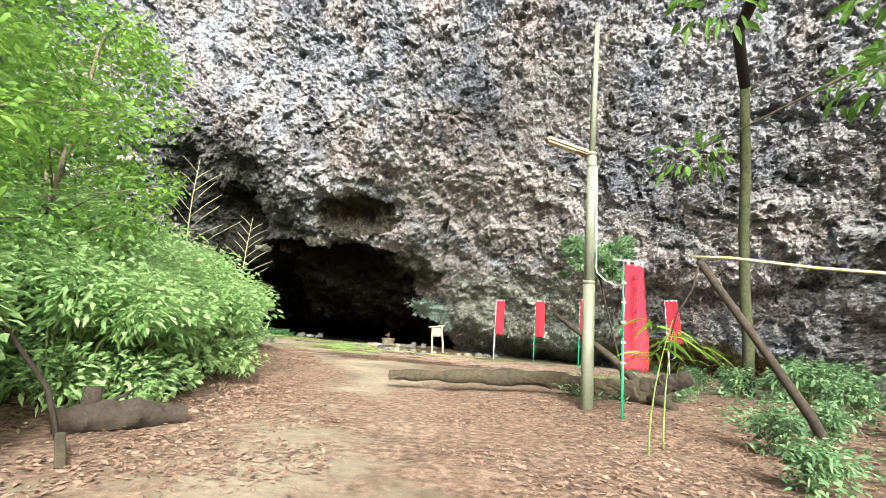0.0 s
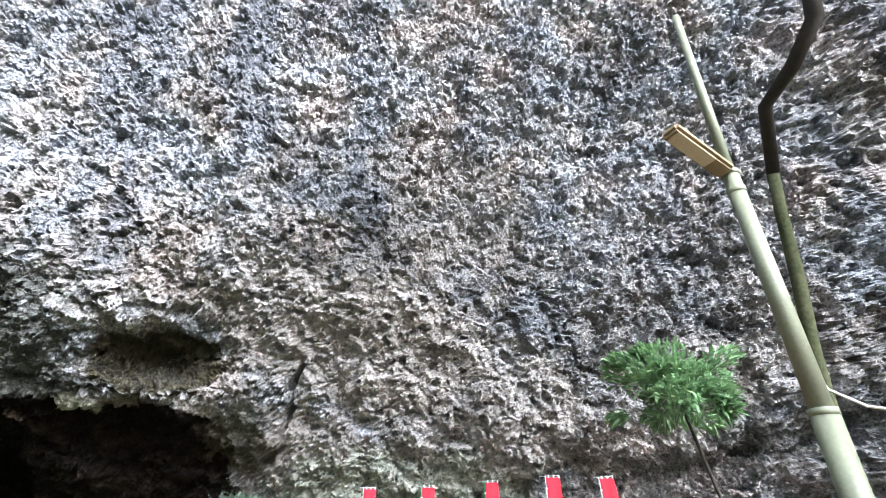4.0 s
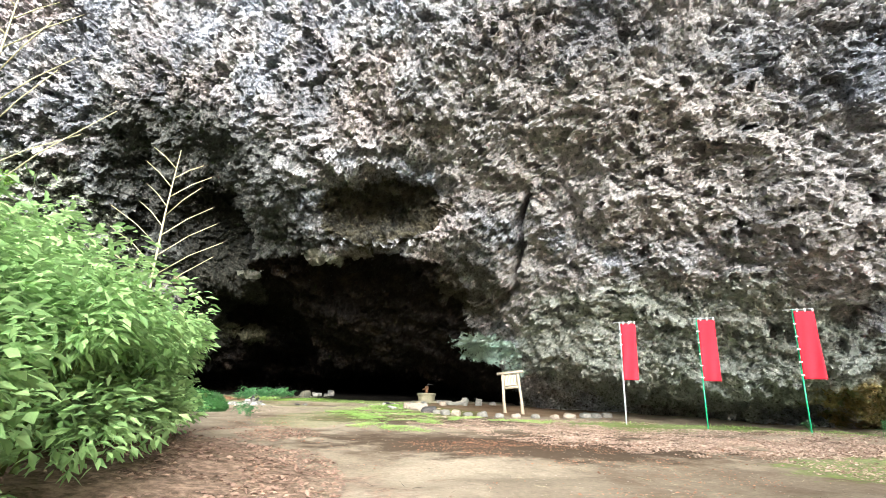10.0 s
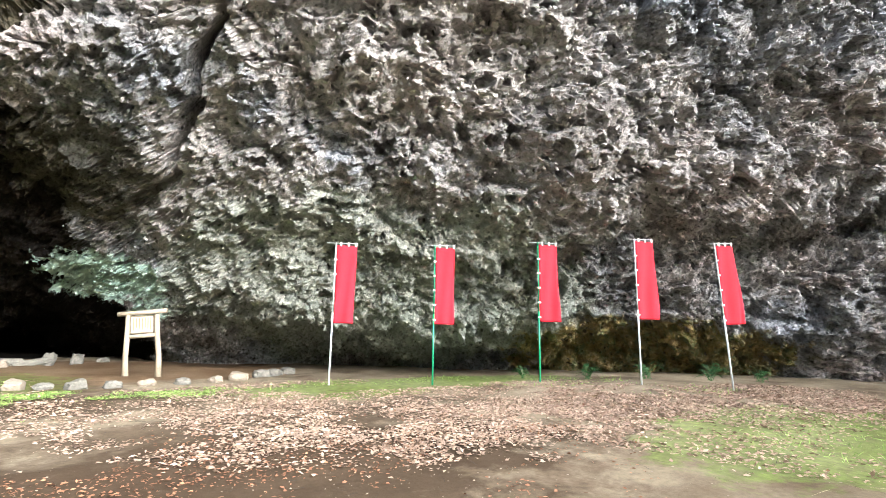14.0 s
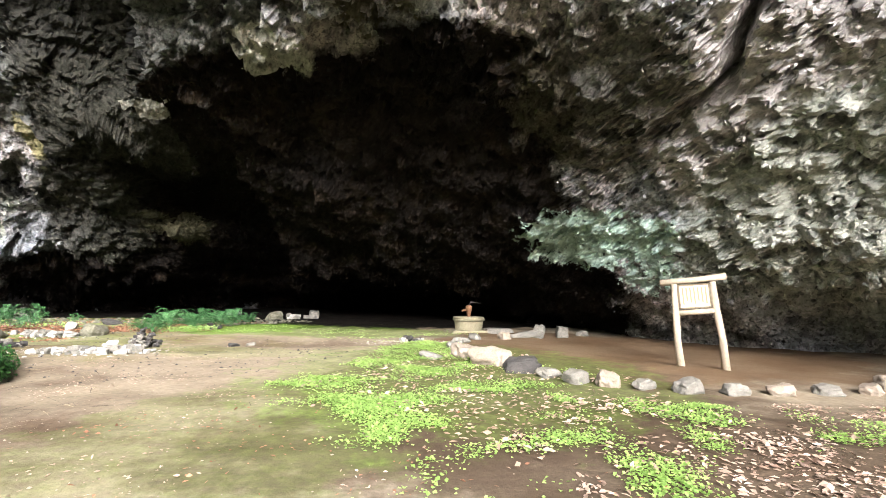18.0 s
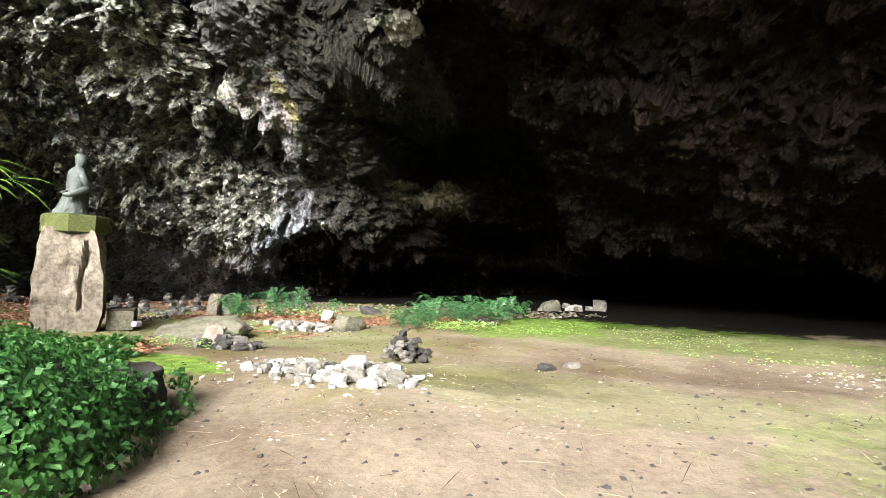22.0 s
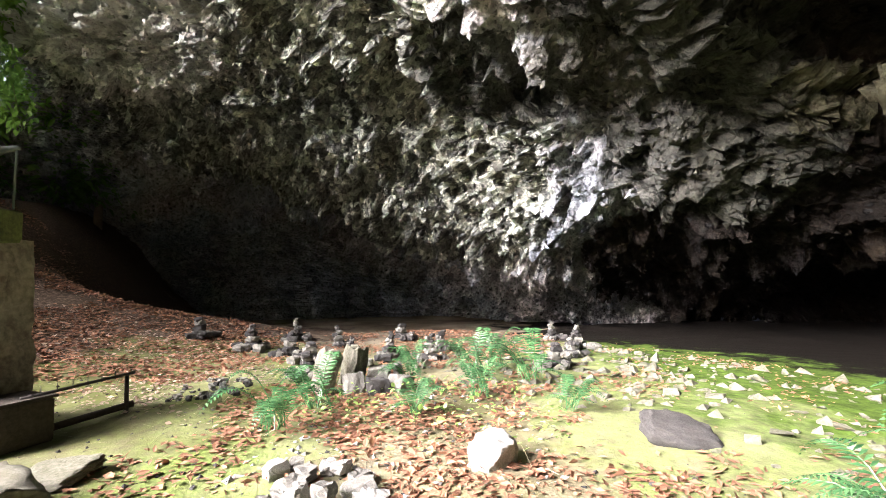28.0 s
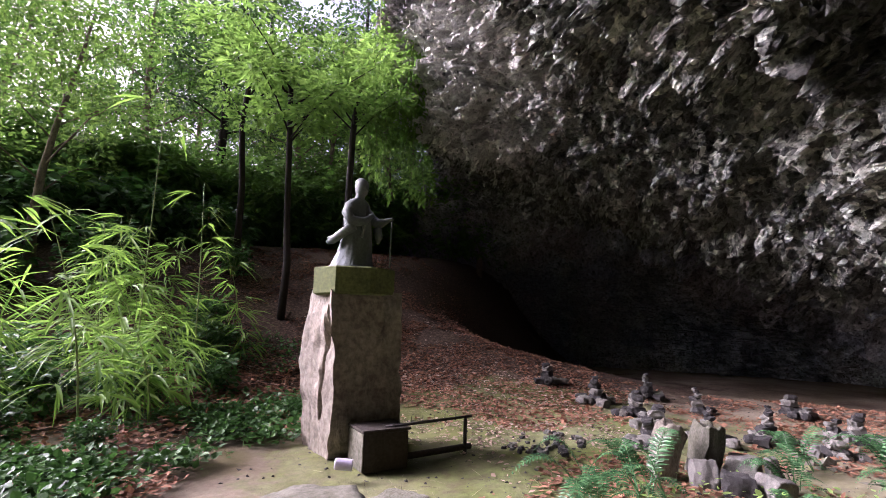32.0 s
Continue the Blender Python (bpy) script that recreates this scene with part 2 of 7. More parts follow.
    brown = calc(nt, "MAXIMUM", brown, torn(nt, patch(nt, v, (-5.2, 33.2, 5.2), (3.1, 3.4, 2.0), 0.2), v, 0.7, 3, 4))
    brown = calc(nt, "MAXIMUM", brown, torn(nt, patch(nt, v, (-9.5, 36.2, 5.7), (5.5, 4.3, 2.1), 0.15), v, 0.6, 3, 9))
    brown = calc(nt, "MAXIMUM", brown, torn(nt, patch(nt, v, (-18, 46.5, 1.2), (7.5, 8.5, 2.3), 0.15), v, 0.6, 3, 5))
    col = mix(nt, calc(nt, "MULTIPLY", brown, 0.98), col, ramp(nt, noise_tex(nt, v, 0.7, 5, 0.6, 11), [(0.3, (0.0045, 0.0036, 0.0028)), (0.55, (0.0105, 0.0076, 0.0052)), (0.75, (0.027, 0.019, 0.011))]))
    # black void behind the ledge: shade given as rock colour
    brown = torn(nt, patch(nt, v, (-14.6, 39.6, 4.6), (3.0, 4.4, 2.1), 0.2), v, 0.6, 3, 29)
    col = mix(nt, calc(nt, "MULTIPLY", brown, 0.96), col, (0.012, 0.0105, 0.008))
    # olive-brown roof pocket and the recess left of the mouth, shade painted in
    recess_shade = torn(nt, patch(nt, v, (-5.6, 31.0, 8.1), (3.5, 3.4, 1.4), 0.3), v, 1.0, 4, 16)
    col = mix(nt, calc(nt, "MULTIPLY", recess_shade, 0.9), col, ramp(nt, noise_tex(nt, v, 1.4, 5, 0.6, 12), [(0.3, (0.014, 0.013, 0.008)), (0.7, (0.085, 0.075, 0.04))]))
    recess_shade = torn(nt, patch(nt, v, (-15.2, 34.6, 8.6), (2.0, 3.6, 2.6), 0.3), v, 0.8, 4, 14)
    col = mix(nt, calc(nt, "MULTIPLY", recess_shade, 0.9), col, (0.012, 0.012, 0.011))
    # shade between the cave and the rib, painted as dark rock
    dark_patch = torn(nt, patch(nt, v, (-16.4, 38.4, 5.2), (2.2, 3.6, 3.0), 0.15), v, 0.7, 3, 37)
    col = mix(nt, calc(nt, "MULTIPLY", dark_patch, 0.95), col, mix(nt, chips, (0.008, 0.008, 0.007), (0.03, 0.029, 0.024)))
    # brown rock over the cave's right side, underside shade painted in
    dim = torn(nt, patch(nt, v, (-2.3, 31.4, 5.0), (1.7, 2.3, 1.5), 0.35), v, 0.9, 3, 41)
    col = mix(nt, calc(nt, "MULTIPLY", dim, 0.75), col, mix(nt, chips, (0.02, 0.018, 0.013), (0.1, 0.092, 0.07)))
    # blue-green lichen on the right side of the mouth
    for centre, radii in (((-1.7, 34.8, 2.7), (1.9, 2.4, 0.75)), ((-0.4, 33.2, 1.5), (0.8, 1.6, 1.0)), ((-0.6, 33.6, 2.6), (1.0, 1.6, 0.5))):
        lich = torn(nt, patch(nt, v, centre, radii, 0.55), v, 2.6, 6, 5 + centre[2])
        col = mix(nt, calc(nt, "MULTIPLY", lich, 0.9), col, mix(nt, chips, (0.3, 0.42, 0.38), (0.58, 0.76, 0.69)))
    low = torn(nt, patch(nt, v, (4, 28, 2.2), (7, 6, 2.6), 0.5), v, 0.5, 3, 9)
    col = mix(nt, calc(nt, "MULTIPLY", low, 0.6), col, mix(nt, chips, (0.14, 0.16, 0.13), (0.4, 0.45, 0.38)))
    ochre = torn(nt, patch(nt, v, (11.5, 23.5, 0.4), (4.6, 5, 1.3), 0.4), v, 0.9, 4, 2)
    col = mix(nt, calc(nt, "MULTIPLY", ochre, 0.8), col, ramp(nt, noise_tex(nt, v, 3.0, 4, 0.6), [(0.35, (0.09, 0.12, 0.02)), (0.5, (0.2, 0.16, 0.03)), (0.7, (0.36, 0.25, 0.07))]))
    # pale plates of the west wall
    west = torn(nt, patch(nt, v, (-26.1, 35.2, 6.8), (6.5, 9.4, 6.4), 0.12), v, 0.9, 3, 4)
    sep = nt.nodes.new("ShaderNodeSeparateColor")
    nt.links.new(voronoi(nt, bent, 5.0).outputs["Color"], sep.inputs[0])
    plate = ramp(nt, sep.outputs[0], [(0.3, (0.1, 0.105, 0.09)), (0.5, (0.24, 0.25, 0.21)), (0.85, (0.5, 0.53, 0.45))])
    col = mix(nt, calc(nt, "MULTIPLY", west, 0.85), col, mix(nt, 1.0, plate, chips, "MULTIPLY"))
    # edge of the wall beside the wood, the light falling on it painted in
    edge = torn(nt, patch(nt, v, (-25.6, 29.8, 8.6), (2.6, 3.2, 3.0), 0.4), v, 1.1, 3, 53)
    col = mix(nt, calc(nt, "MULTIPLY", edge, 0.85), col, mix(nt, chips, (0.28, 0.275, 0.26), (0.72, 0.71, 0.67)))
    # rib foot and the column beside the cave, their shade painted dark
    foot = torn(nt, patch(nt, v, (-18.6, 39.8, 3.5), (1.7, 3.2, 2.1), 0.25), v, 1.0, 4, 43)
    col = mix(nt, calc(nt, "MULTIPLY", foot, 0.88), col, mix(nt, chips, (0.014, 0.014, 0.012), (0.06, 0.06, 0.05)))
    dark_patch = torn(nt, patch(nt, v, (-15.8, 36.8, 7.2), (2.1, 3.6, 4.2), 0.25), v, 0.7, 3, 17)
    col = mix(nt, calc(nt, "MULTIPLY", dark_patch, 0.93), col, mix(nt, chips, (0.012, 0.012, 0.01), (0.045, 0.045, 0.038)))
    # gully and hollows: their shade put into the rock colour
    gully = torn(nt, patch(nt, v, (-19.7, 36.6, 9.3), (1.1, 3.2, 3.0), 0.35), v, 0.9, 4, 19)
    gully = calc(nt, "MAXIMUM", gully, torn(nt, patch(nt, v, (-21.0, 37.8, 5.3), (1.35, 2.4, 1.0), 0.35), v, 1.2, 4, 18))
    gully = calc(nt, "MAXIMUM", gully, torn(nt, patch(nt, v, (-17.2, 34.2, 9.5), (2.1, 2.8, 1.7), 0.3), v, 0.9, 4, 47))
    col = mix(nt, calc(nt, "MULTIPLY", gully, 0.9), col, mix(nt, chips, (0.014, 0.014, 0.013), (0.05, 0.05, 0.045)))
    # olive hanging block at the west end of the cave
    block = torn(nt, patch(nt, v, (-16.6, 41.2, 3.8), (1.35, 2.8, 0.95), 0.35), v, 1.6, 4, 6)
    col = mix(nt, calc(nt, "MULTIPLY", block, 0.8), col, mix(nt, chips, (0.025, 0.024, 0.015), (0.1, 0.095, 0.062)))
    # ochre-green tip of the hanging rib, and ledge highlights painted over the mouth
    for centre, radii, pair in (((-18.3, 36.9, 6.6), (0.36, 0.9, 1.3), ((0.08, 0.075, 0.035), (0.3, 0.28, 0.15))), ((-13.85, 35.1, 6.4), (1.0, 0.9, 0.26), ((0.07, 0.07, 0.055), (0.27, 0.27, 0.23))), ((-9.3, 32.4, 6.6), (1.0, 1.1, 0.42), ((0.12, 0.12, 0.1), (0.46, 0.46, 0.4)))):
        light = torn(nt, patch(nt, v, centre, radii, 0.4), v, 1.5, 4, 3 + centre[2])
        col = mix(nt, calc(nt, "MULTIPLY", light, 0.85), col, mix(nt, chips, *pair))
    if loose:
        geo = nt.nodes.new("ShaderNodeNewGeometry")
        col = mix(nt, 1.0, col, ramp(nt, geo.outputs["Random Per Island"], [(0.0, grey(0.5)), (0.6, grey(0.85)), (1.0, grey(1.05))]), "MULTIPLY")
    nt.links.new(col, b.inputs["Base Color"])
    # small pits, sunk by the bump, their inner shade painted dark
    hole = voronoi(nt, bent, 4.2)
    pit = ramp(nt, hole.outputs["Distance"], [(0.16, grey(1)), (0.27, grey(0))])
    pick = nt.nodes.new("ShaderNodeSeparateColor")
    nt.links.new(hole.outputs["Color"], pick.inputs[0])
    pit = calc(nt, "MULTIPLY", pit, ramp(nt, pick.outputs[1], [(0.55, grey(0)), (0.6, grey(1))]))
    if not loose:
        col = mix(nt, calc(nt, "MULTIPLY", pit, 0.75), col, (0.03, 0.03, 0.031))
        nt.links.new(col, b.inputs["Base Color"])
    h = calc(nt, "ADD", noise_tex(nt, v, 11, 5, 0.75), calc(nt, "MULTIPLY", noise_tex(nt, v, 42, 3, 0.6, 2), 0.35))
    if not loose:
        h = calc(nt, "SUBTRACT", calc(nt, "MULTIPLY", h, 0.05), calc(nt, "MULTIPLY", pit, 0.05))
        h = calc(nt, "ADD", h, calc(nt, "ADD", tilted(nt, bent, 7.0), calc(nt, "ADD", tilted(nt, bent, 17.0), tilted(nt, v, 38.0))))
        bump(nt, b, h, 1.0, 1.0)
    else:
        bump(nt, b, h, 1.0, 0.03)
    return m


def warped(nt, vec, scale, by):
    n = nt.nodes.new("ShaderNodeVectorMath")
    n.operation = "MULTIPLY_ADD"
    nt.links.new(noise_colour(nt, vec, scale), n.inputs[0])
    n.inputs[1].default_value = (by, by, by)
    nt.links.new(vec, n.inputs[2])
    return n.outputs[0]


def tilted(nt, vec, scale):
    """Height of broken facets: every cell is a small plane tilted its own way."""
    cell = voronoi(nt, vec, scale)
    sub = nt.nodes.new("ShaderNodeVectorMath")
    sub.operation = "SUBTRACT"
    nt.links.new(vec, sub.inputs[0])
    nt.links.new(cell.outputs["Position"], sub.inputs[1])
    way = nt.nodes.new("ShaderNodeVectorMath")
    way.operation = "SUBTRACT"
    nt.links.new(cell.outputs["Color"], way.inputs[0])
    way.inputs[1].default_value = (0.5, 0.5, 0.5)
    dot = nt.nodes.new("ShaderNodeVectorMath")
    dot.operation = "DOT_PRODUCT"
    nt.links.new(sub.outputs[0], dot.inputs[0])
    nt.links.new(way.outputs[0], dot.inputs[1])
    return calc(nt, "MULTIPLY", dot.outputs["Value"], 0.9)


def noise_colour(nt, vec, scale):
    n = nt.nodes.new("ShaderNodeTexNoise")
    n.inputs["Scale"].default_value = scale
    nt.links.new(vec, n.inputs["Vector"])
    return n.outputs[1]


def voronoi(nt, vec, scale):
    n = nt.nodes.new("ShaderNodeTexVoronoi")
    n.inputs["Scale"].default_value = scale
    nt.links.new(vec, n.inputs["Vector"])
    return n


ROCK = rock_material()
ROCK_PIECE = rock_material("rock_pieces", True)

# ---- the cliff and its cave ----
# Sections from west to east: how far north the rock face lies at each height.
LEVELS = (-0.6, 0.5, 1.4, 2.0, 3.0, 4.5, 6.0, 6.8, 7.5, 10.0, 14.0, 26.0, 62.0)
SECTIONS = {}


def section(x, *ys):
    SECTIONS[x] = (*ys, ys[-1] - 1.8, ys[-1] - 3.6)


section(-34, 41, 41, 41, 41, 41, 41, 41, 41, 41, 41, 41)
section(-31.2, 23.5, 23.5, 23.5, 23.6, 23.8, 24.2, 25.0, 25.6, 26.0, 26.3, 26.5)
section(-30.2, 40.0, 39.5, 39.0, 38.0, 36.5, 33.0, 29.0, 27.8, 27.0, 26.8, 26.6)
section(-27.0, 46.0, 44.0, 41.0, 39.4, 38.0, 35.5, 31.0, 28.4, 27.4, 27.0, 26.8)
section(-24.6, 46.0, 44.0, 40.6, 39.4, 38.4, 37.0, 35.2, 33.8, 32.5, 30.0, 28.0)
section(-19.6, 52.0, 51.5, 48.0, 43.2, 40.8, 39.2, 36.4, 35.3, 34.4, 32.0, 29.0)
section(-17.2, 56.0, 55.5, 53.0, 48.0, 44.6, 41.2, 37.0, 35.4, 33.8, 31.5, 28.4)
section(-14, 57.0, 56.5, 53.0, 47.0, 43.2, 39.4, 35.8, 33.8, 32.8, 30.3, 27.4)
section(-8, 57.0, 56.5, 53.0, 46.0, 41.2, 37.2, 34.4, 30.9, 29.8, 27.4, 25.6)
section(-3, 52.0, 51.0, 47.0, 39.5, 36.6, 33.6, 29.6, 28.2, 27.7, 25.2, 23.2)
section(-0.8, 44.0, 43.0, 36.8, 34.8, 32.8, 30.0, 28.1, 27.3, 26.4, 24.2, 22.4)
section(2, 37.0, 35.5, 31.2, 30.0, 28.9, 27.2, 25.6, 25.0, 24.5, 22.4, 21.4)
section(8, 31.5, 30.2, 25.8, 25.0, 24.0, 22.5, 21.4, 21.0, 20.6, 19.8, 19.3)
section(16, 22.0, 21.0, 19.6, 19.2, 18.5, 17.6, 16.6, 16.2, 15.8, 15.0, 14.4)
section(24, 4.0, 4.0, 3.5, 3.0, 2.0, 1.5, 1.0, 0.8, 0.5, 0.0, -1.0)
section(29, -18, -18, -18, -18, -18.5, -19, -19, -19, -19.5, -20, -20.5)


def spline(x, xs, ys):
    """Smooth curve through knots (monotone between them), for arrays."""
    xs, ys = np.array(xs, float), np.array(ys, float)
    h, d = np.diff(xs), np.diff(ys) / np.diff(xs)
    m = np.concatenate([[d[0]], np.where(d[1:] * d[:-1] > 0, 2 * d[1:] * d[:-1] / (d[1:] + d[:-1] + 1e-12), 0), [d[-1]]])
    i = np.clip(np.searchsorted(xs, x) - 1, 0, len(xs) - 2)
    t = (x - xs[i]) / h[i]
    return (2 * t**3 - 3 * t**2 + 1) * ys[i] + (t**3 - 2 * t**2 + t) * h[i] * m[i] + (-2 * t**3 + 3 * t**2) * ys[i + 1] + (t**3 - t**2) * h[i] * m[i + 1]


def cliff():
    keys = sorted(SECTIONS)
    dense = np.linspace(keys[0], keys[-1], 2000)
    line = spline(dense, keys, [SECTIONS[k][6] for k in keys])
    run = np.concatenate([[0], np.cumsum(np.hypot(np.diff(dense), np.diff(line)))])
    columns, low, mid, high = 1010, 450, 200, 90
    # finer columns where the path comes near
    worth = np.where(dense > 15.5, 0.4, np.where(dense < -31.0, 0.4, 1.0))
    run = np.concatenate([[0], np.cumsum(np.diff(run) * worth[1:])])
    xs = np.interp(np.linspace(0, run[-1], columns), run, dense)
    level_y = np.stack([spline(xs, keys, [SECTIONS[k][j] for k in keys]) for j in range(len(LEVELS))], 1)
    zz = np.linspace(LEVELS[0], LEVELS[-1], 1600)
    rows = low + mid + high
    grid = np.zeros((columns, rows, 3))
    for c in range(columns):
        yy = spline(zz, LEVELS, level_y[c])
        # pocket in the roof above the mouth, and the lip under it
        yy = yy + 2.7 * math.exp(-((xs[c] + 5.6) / 2.9) ** 2) * np.exp(-((zz - 8.35) / 1.0) ** 2)
        # block hanging in the cave, and the gully beside the rib
        void = float(step01(-17.9, -16.9, xs[c]) * step01(-11.6, -13.2, xs[c]))
        yy = yy + 5.0 * void * step01(6.5, 5.8, zz) * step01(1.4, 2.4, zz)
        yy = yy - (1.4 + 4.6 * void) * math.exp(-((xs[c] + 16.4) / 1.5) ** 2) * np.exp(-((zz - 3.7) / 1.0) ** 2)
        yy = yy + 2.8 * np.exp(-((xs[c] + 20.3 - 0.45 * (zz - 7.0)) / 0.75) ** 2) * step01(6.0, 7.2, zz) * step01(13.0, 10.5, zz)
        yy = yy + 1.9 * math.exp(-((xs[c] + 21.0) / 0.75) ** 2) * np.exp(-((zz - 5.35) / 0.65) ** 2)
        yy = yy + 3.4 * math.exp(-((xs[c] + 15.2) / 1.7) ** 2) * np.exp(-((zz - 8.7) / 1.9) ** 4)
        yy = yy + 1.6 * math.exp(-((xs[c] - 14) / 5.0) ** 2) * np.exp(-((zz - 4.2 - 0.22 * (xs[c] - 14)) / 0.8) ** 2)
        arc = np.concatenate([[0], np.cumsum(np.hypot(np.diff(yy), np.diff(zz)))])
        knee = np.interp(13.0, zz, arc)
        knee2 = np.interp(28.0, zz, arc)
        s = np.concatenate([np.linspace(0, knee, low, endpoint=False), np.linspace(knee, knee2, mid, endpoint=False), np.linspace(knee2, arc[-1], high)])
        # the hollow eaten into the west end
        grid[c, :, 0] = xs[c] - 5.0 * step01(-28.0, -30.0, xs[c]) * step01(5.6, 3.6, np.interp(s, arc, zz)) * step01(25.5, 28.0, np.interp(s, arc, yy))
        grid[c, :, 1] = np.interp(s, arc, yy)
        grid[c, :, 2] = np.interp(s, arc, zz)
    du, dv = np.gradient(grid, axis=0), np.gradient(grid, axis=1)
    nrm = np.cross(du, dv)
    nrm /= np.linalg.norm(nrm, axis=2, keepdims=True) + 1e-9
    p, nrm = grid.reshape(-1, 3), nrm.reshape(-1, 3)
    q = p + 0.25 * np.stack([value_noise(p, 0.9, 31), value_noise(p, 0.9, 32), value_noise(p, 0.9, 33)], 1)
    d = 0.6 * value_noise(p, 5.5, 1) + 0.32 * value_noise(p, 2.3, 2) + 0.14 * value_noise(p, 1.0, 3)
    f, r, lean = cells(q * np.array([1, 1, 1.25]), 0.95, 10)
    d += (r - 0.5) * 0.32 + (0.5 - f) * 0.18 + 0.22 * lean
    f, r, lean = cells(q, 0.4, 20)
    d += (r - 0.5) * 0.17 + 0.15 * lean - 0.35 * (r > 0.86) * (f < 0.5)
    # broken plates of the west wall
    plates = step01(-18.8, -20.5, p[:, 0]) * step01(22, 16, p[:, 2])
    d += plates * ((r - 0.5) * 0.36 + 0.36 * lean)
    f, r, lean = cells(q, 0.22, 50)
    d += (r - 0.5) * 0.12 + 0.12 * lean - 0.2 * (r > 0.9) * (f < 0.5)
    # the upright crack
    crack = np.abs(p[:, 0] + 0.75 - 0.12 * (p[:, 2] - 6.0) + 0.3 * value_noise(p, 0.9, 44))
    d -= 1.4 * np.exp(-(crack / 0.11) ** 2) * step01(4.0, 4.7, p[:, 2]) * step01(8.0, 7.0, p[:, 2])
    p = p + nrm * d[:, None]
    a = (np.arange(columns - 1)[:, None] * rows + np.arange(rows - 1)[None, :]).ravel()
    faces = np.stack([a, a + rows, a + rows + 1, a + 1], 1)
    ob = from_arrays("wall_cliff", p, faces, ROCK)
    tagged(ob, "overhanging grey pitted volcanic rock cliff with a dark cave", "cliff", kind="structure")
    # angular pieces standing out of the face
    shaped = p.reshape(columns, rows, 3)
    nrm = np.cross(np.gradient(shaped, axis=0), np.gradient(shaped, axis=1))
    nrm /= np.linalg.norm(nrm, axis=2, keepdims=True) + 1e-9
    rng = np.random.default_rng(8)
    n = 150000
    ci, ri = rng.integers(40, columns - 120, n), (rng.uniform(0, 1, n) ** 1.15 * (low + mid - 60)).astype(int)
    clear = (crack.reshape(columns, rows)[ci, ri] > 0.4) | (shaped[ci, ri, 2] > 8.2) | (shaped[ci, ri, 2] < 3.6)
    ci, ri = ci[clear], ri[clear]
    n = len(ci)
    spot, out = shaped[ci, ri], nrm[ci, ri]
    spot = spot + rng.normal(size=(n, 3)) * 0.04
    west = step01(-17, -20, spot[:, 0])
    size = rng.uniform(0.35, 1.0, n) ** 2 * (0.09 + 0.035 * west + 0.004 * np.clip(spot[:, 2] - 6, 0, 14))
    ref = rng.normal(size=(n, 3))
    s = np.cross(out, ref)
    s /= np.linalg.norm(s, axis=1, keepdims=True)
    u = np.cross(out, s)
    out = out + rng.normal(size=(n, 3)) * 0.3
    k = size[:, None]
    r = lambda lo, hi: rng.uniform(lo, hi, (n, 1))
    block = np.stack([spot + s * k * r(0.6, 1.2) + u * k * r(-0.5, 0.5), spot + u * k * r(0.5, 1.1) + s * k * r(-0.5, 0.5), spot - s * k * r(0.6, 1.2) + u * k * r(-0.5, 0.5), spot - u * k * r(0.5, 1.1) + s * k * r(-0.5, 0.5),
                      spot + out * k * r(0.3, 0.8) + s * k * r(0.1, 0.6), spot + out * k * r(0.3, 0.8) - s * k * r(0.1, 0.6)], 1)
    tri = np.array([(0, 1, 4), (1, 5, 4), (1, 2, 5), (2, 3, 5), (3, 4, 5), (3, 0, 4)])
    f = (np.arange(n)[:, None, None] * 6 + tri[None]).reshape(-1, 3)
    pieces = from_arrays("rock_pieces", block.reshape(-1, 3), f, ROCK_PIECE, ob)
    pieces["kind"] = "stuff"
    return ob


cliff_ob = cliff()


# ---- the ground ----
def ground_height(x, y):
    """Height of the ground, for arrays: level in the middle, a slope to the west and low banks."""
    x, y = np.asarray(x, float), np.asarray(y, float)
    d = np.clip(-(x + 18) * 0.75 - (y - 30.5) * 0.66, 0, None)
    hill = np.where(d < 6, 0.045 * d * d, 1.62 + 0.6 * (d - 6))
    hill = np.where(hill > 3.2, 3.2 + 1.0 * (1 - np.exp(-(hill - 3.2) / 1.6)), hill)
    z = hill * step01(-8.5, -17, x)
    z = z + 0.16 * np.exp(-((x - 3.3) / 2.2) ** 2 - ((y - 9.5) / 2.2) ** 2) + 0.35 * step01(4.0, 8.0, x) * step01(16, 12, y)
    z = z + 0.4 * step01(-4.0, -7.5, x) * step01(19.5, 17.5, y)
    z = z + 0.12 * np.exp(-((x - 8) / 3.5) ** 2 - ((y - 22.5) / 3.0) ** 2)
    z = z + 0.1 * np.exp(-((x + 17) / 4) ** 2 - ((y - 37) / 3) ** 2)
    # the hollow under the west wall, behind the crest of the leaf slope
    k = step01(-23.6, -28.6, x) * step01(26.2, 31.5, y)
    z = z * (1 - k) - 0.45 * k
    q = np.stack([x.ravel(), y.ravel(), np.zeros(x.size)], 1)
    z = z + (0.05 * value_noise(q, 2.2, 70) + 0.025 * value_noise(q, 0.7, 71) + 0.012 * value_noise(q, 0.25, 72)).reshape(x.shape)
    return z


def gz(x, y):
    return float(ground_height(np.array([x]), np.array([y]))[0])


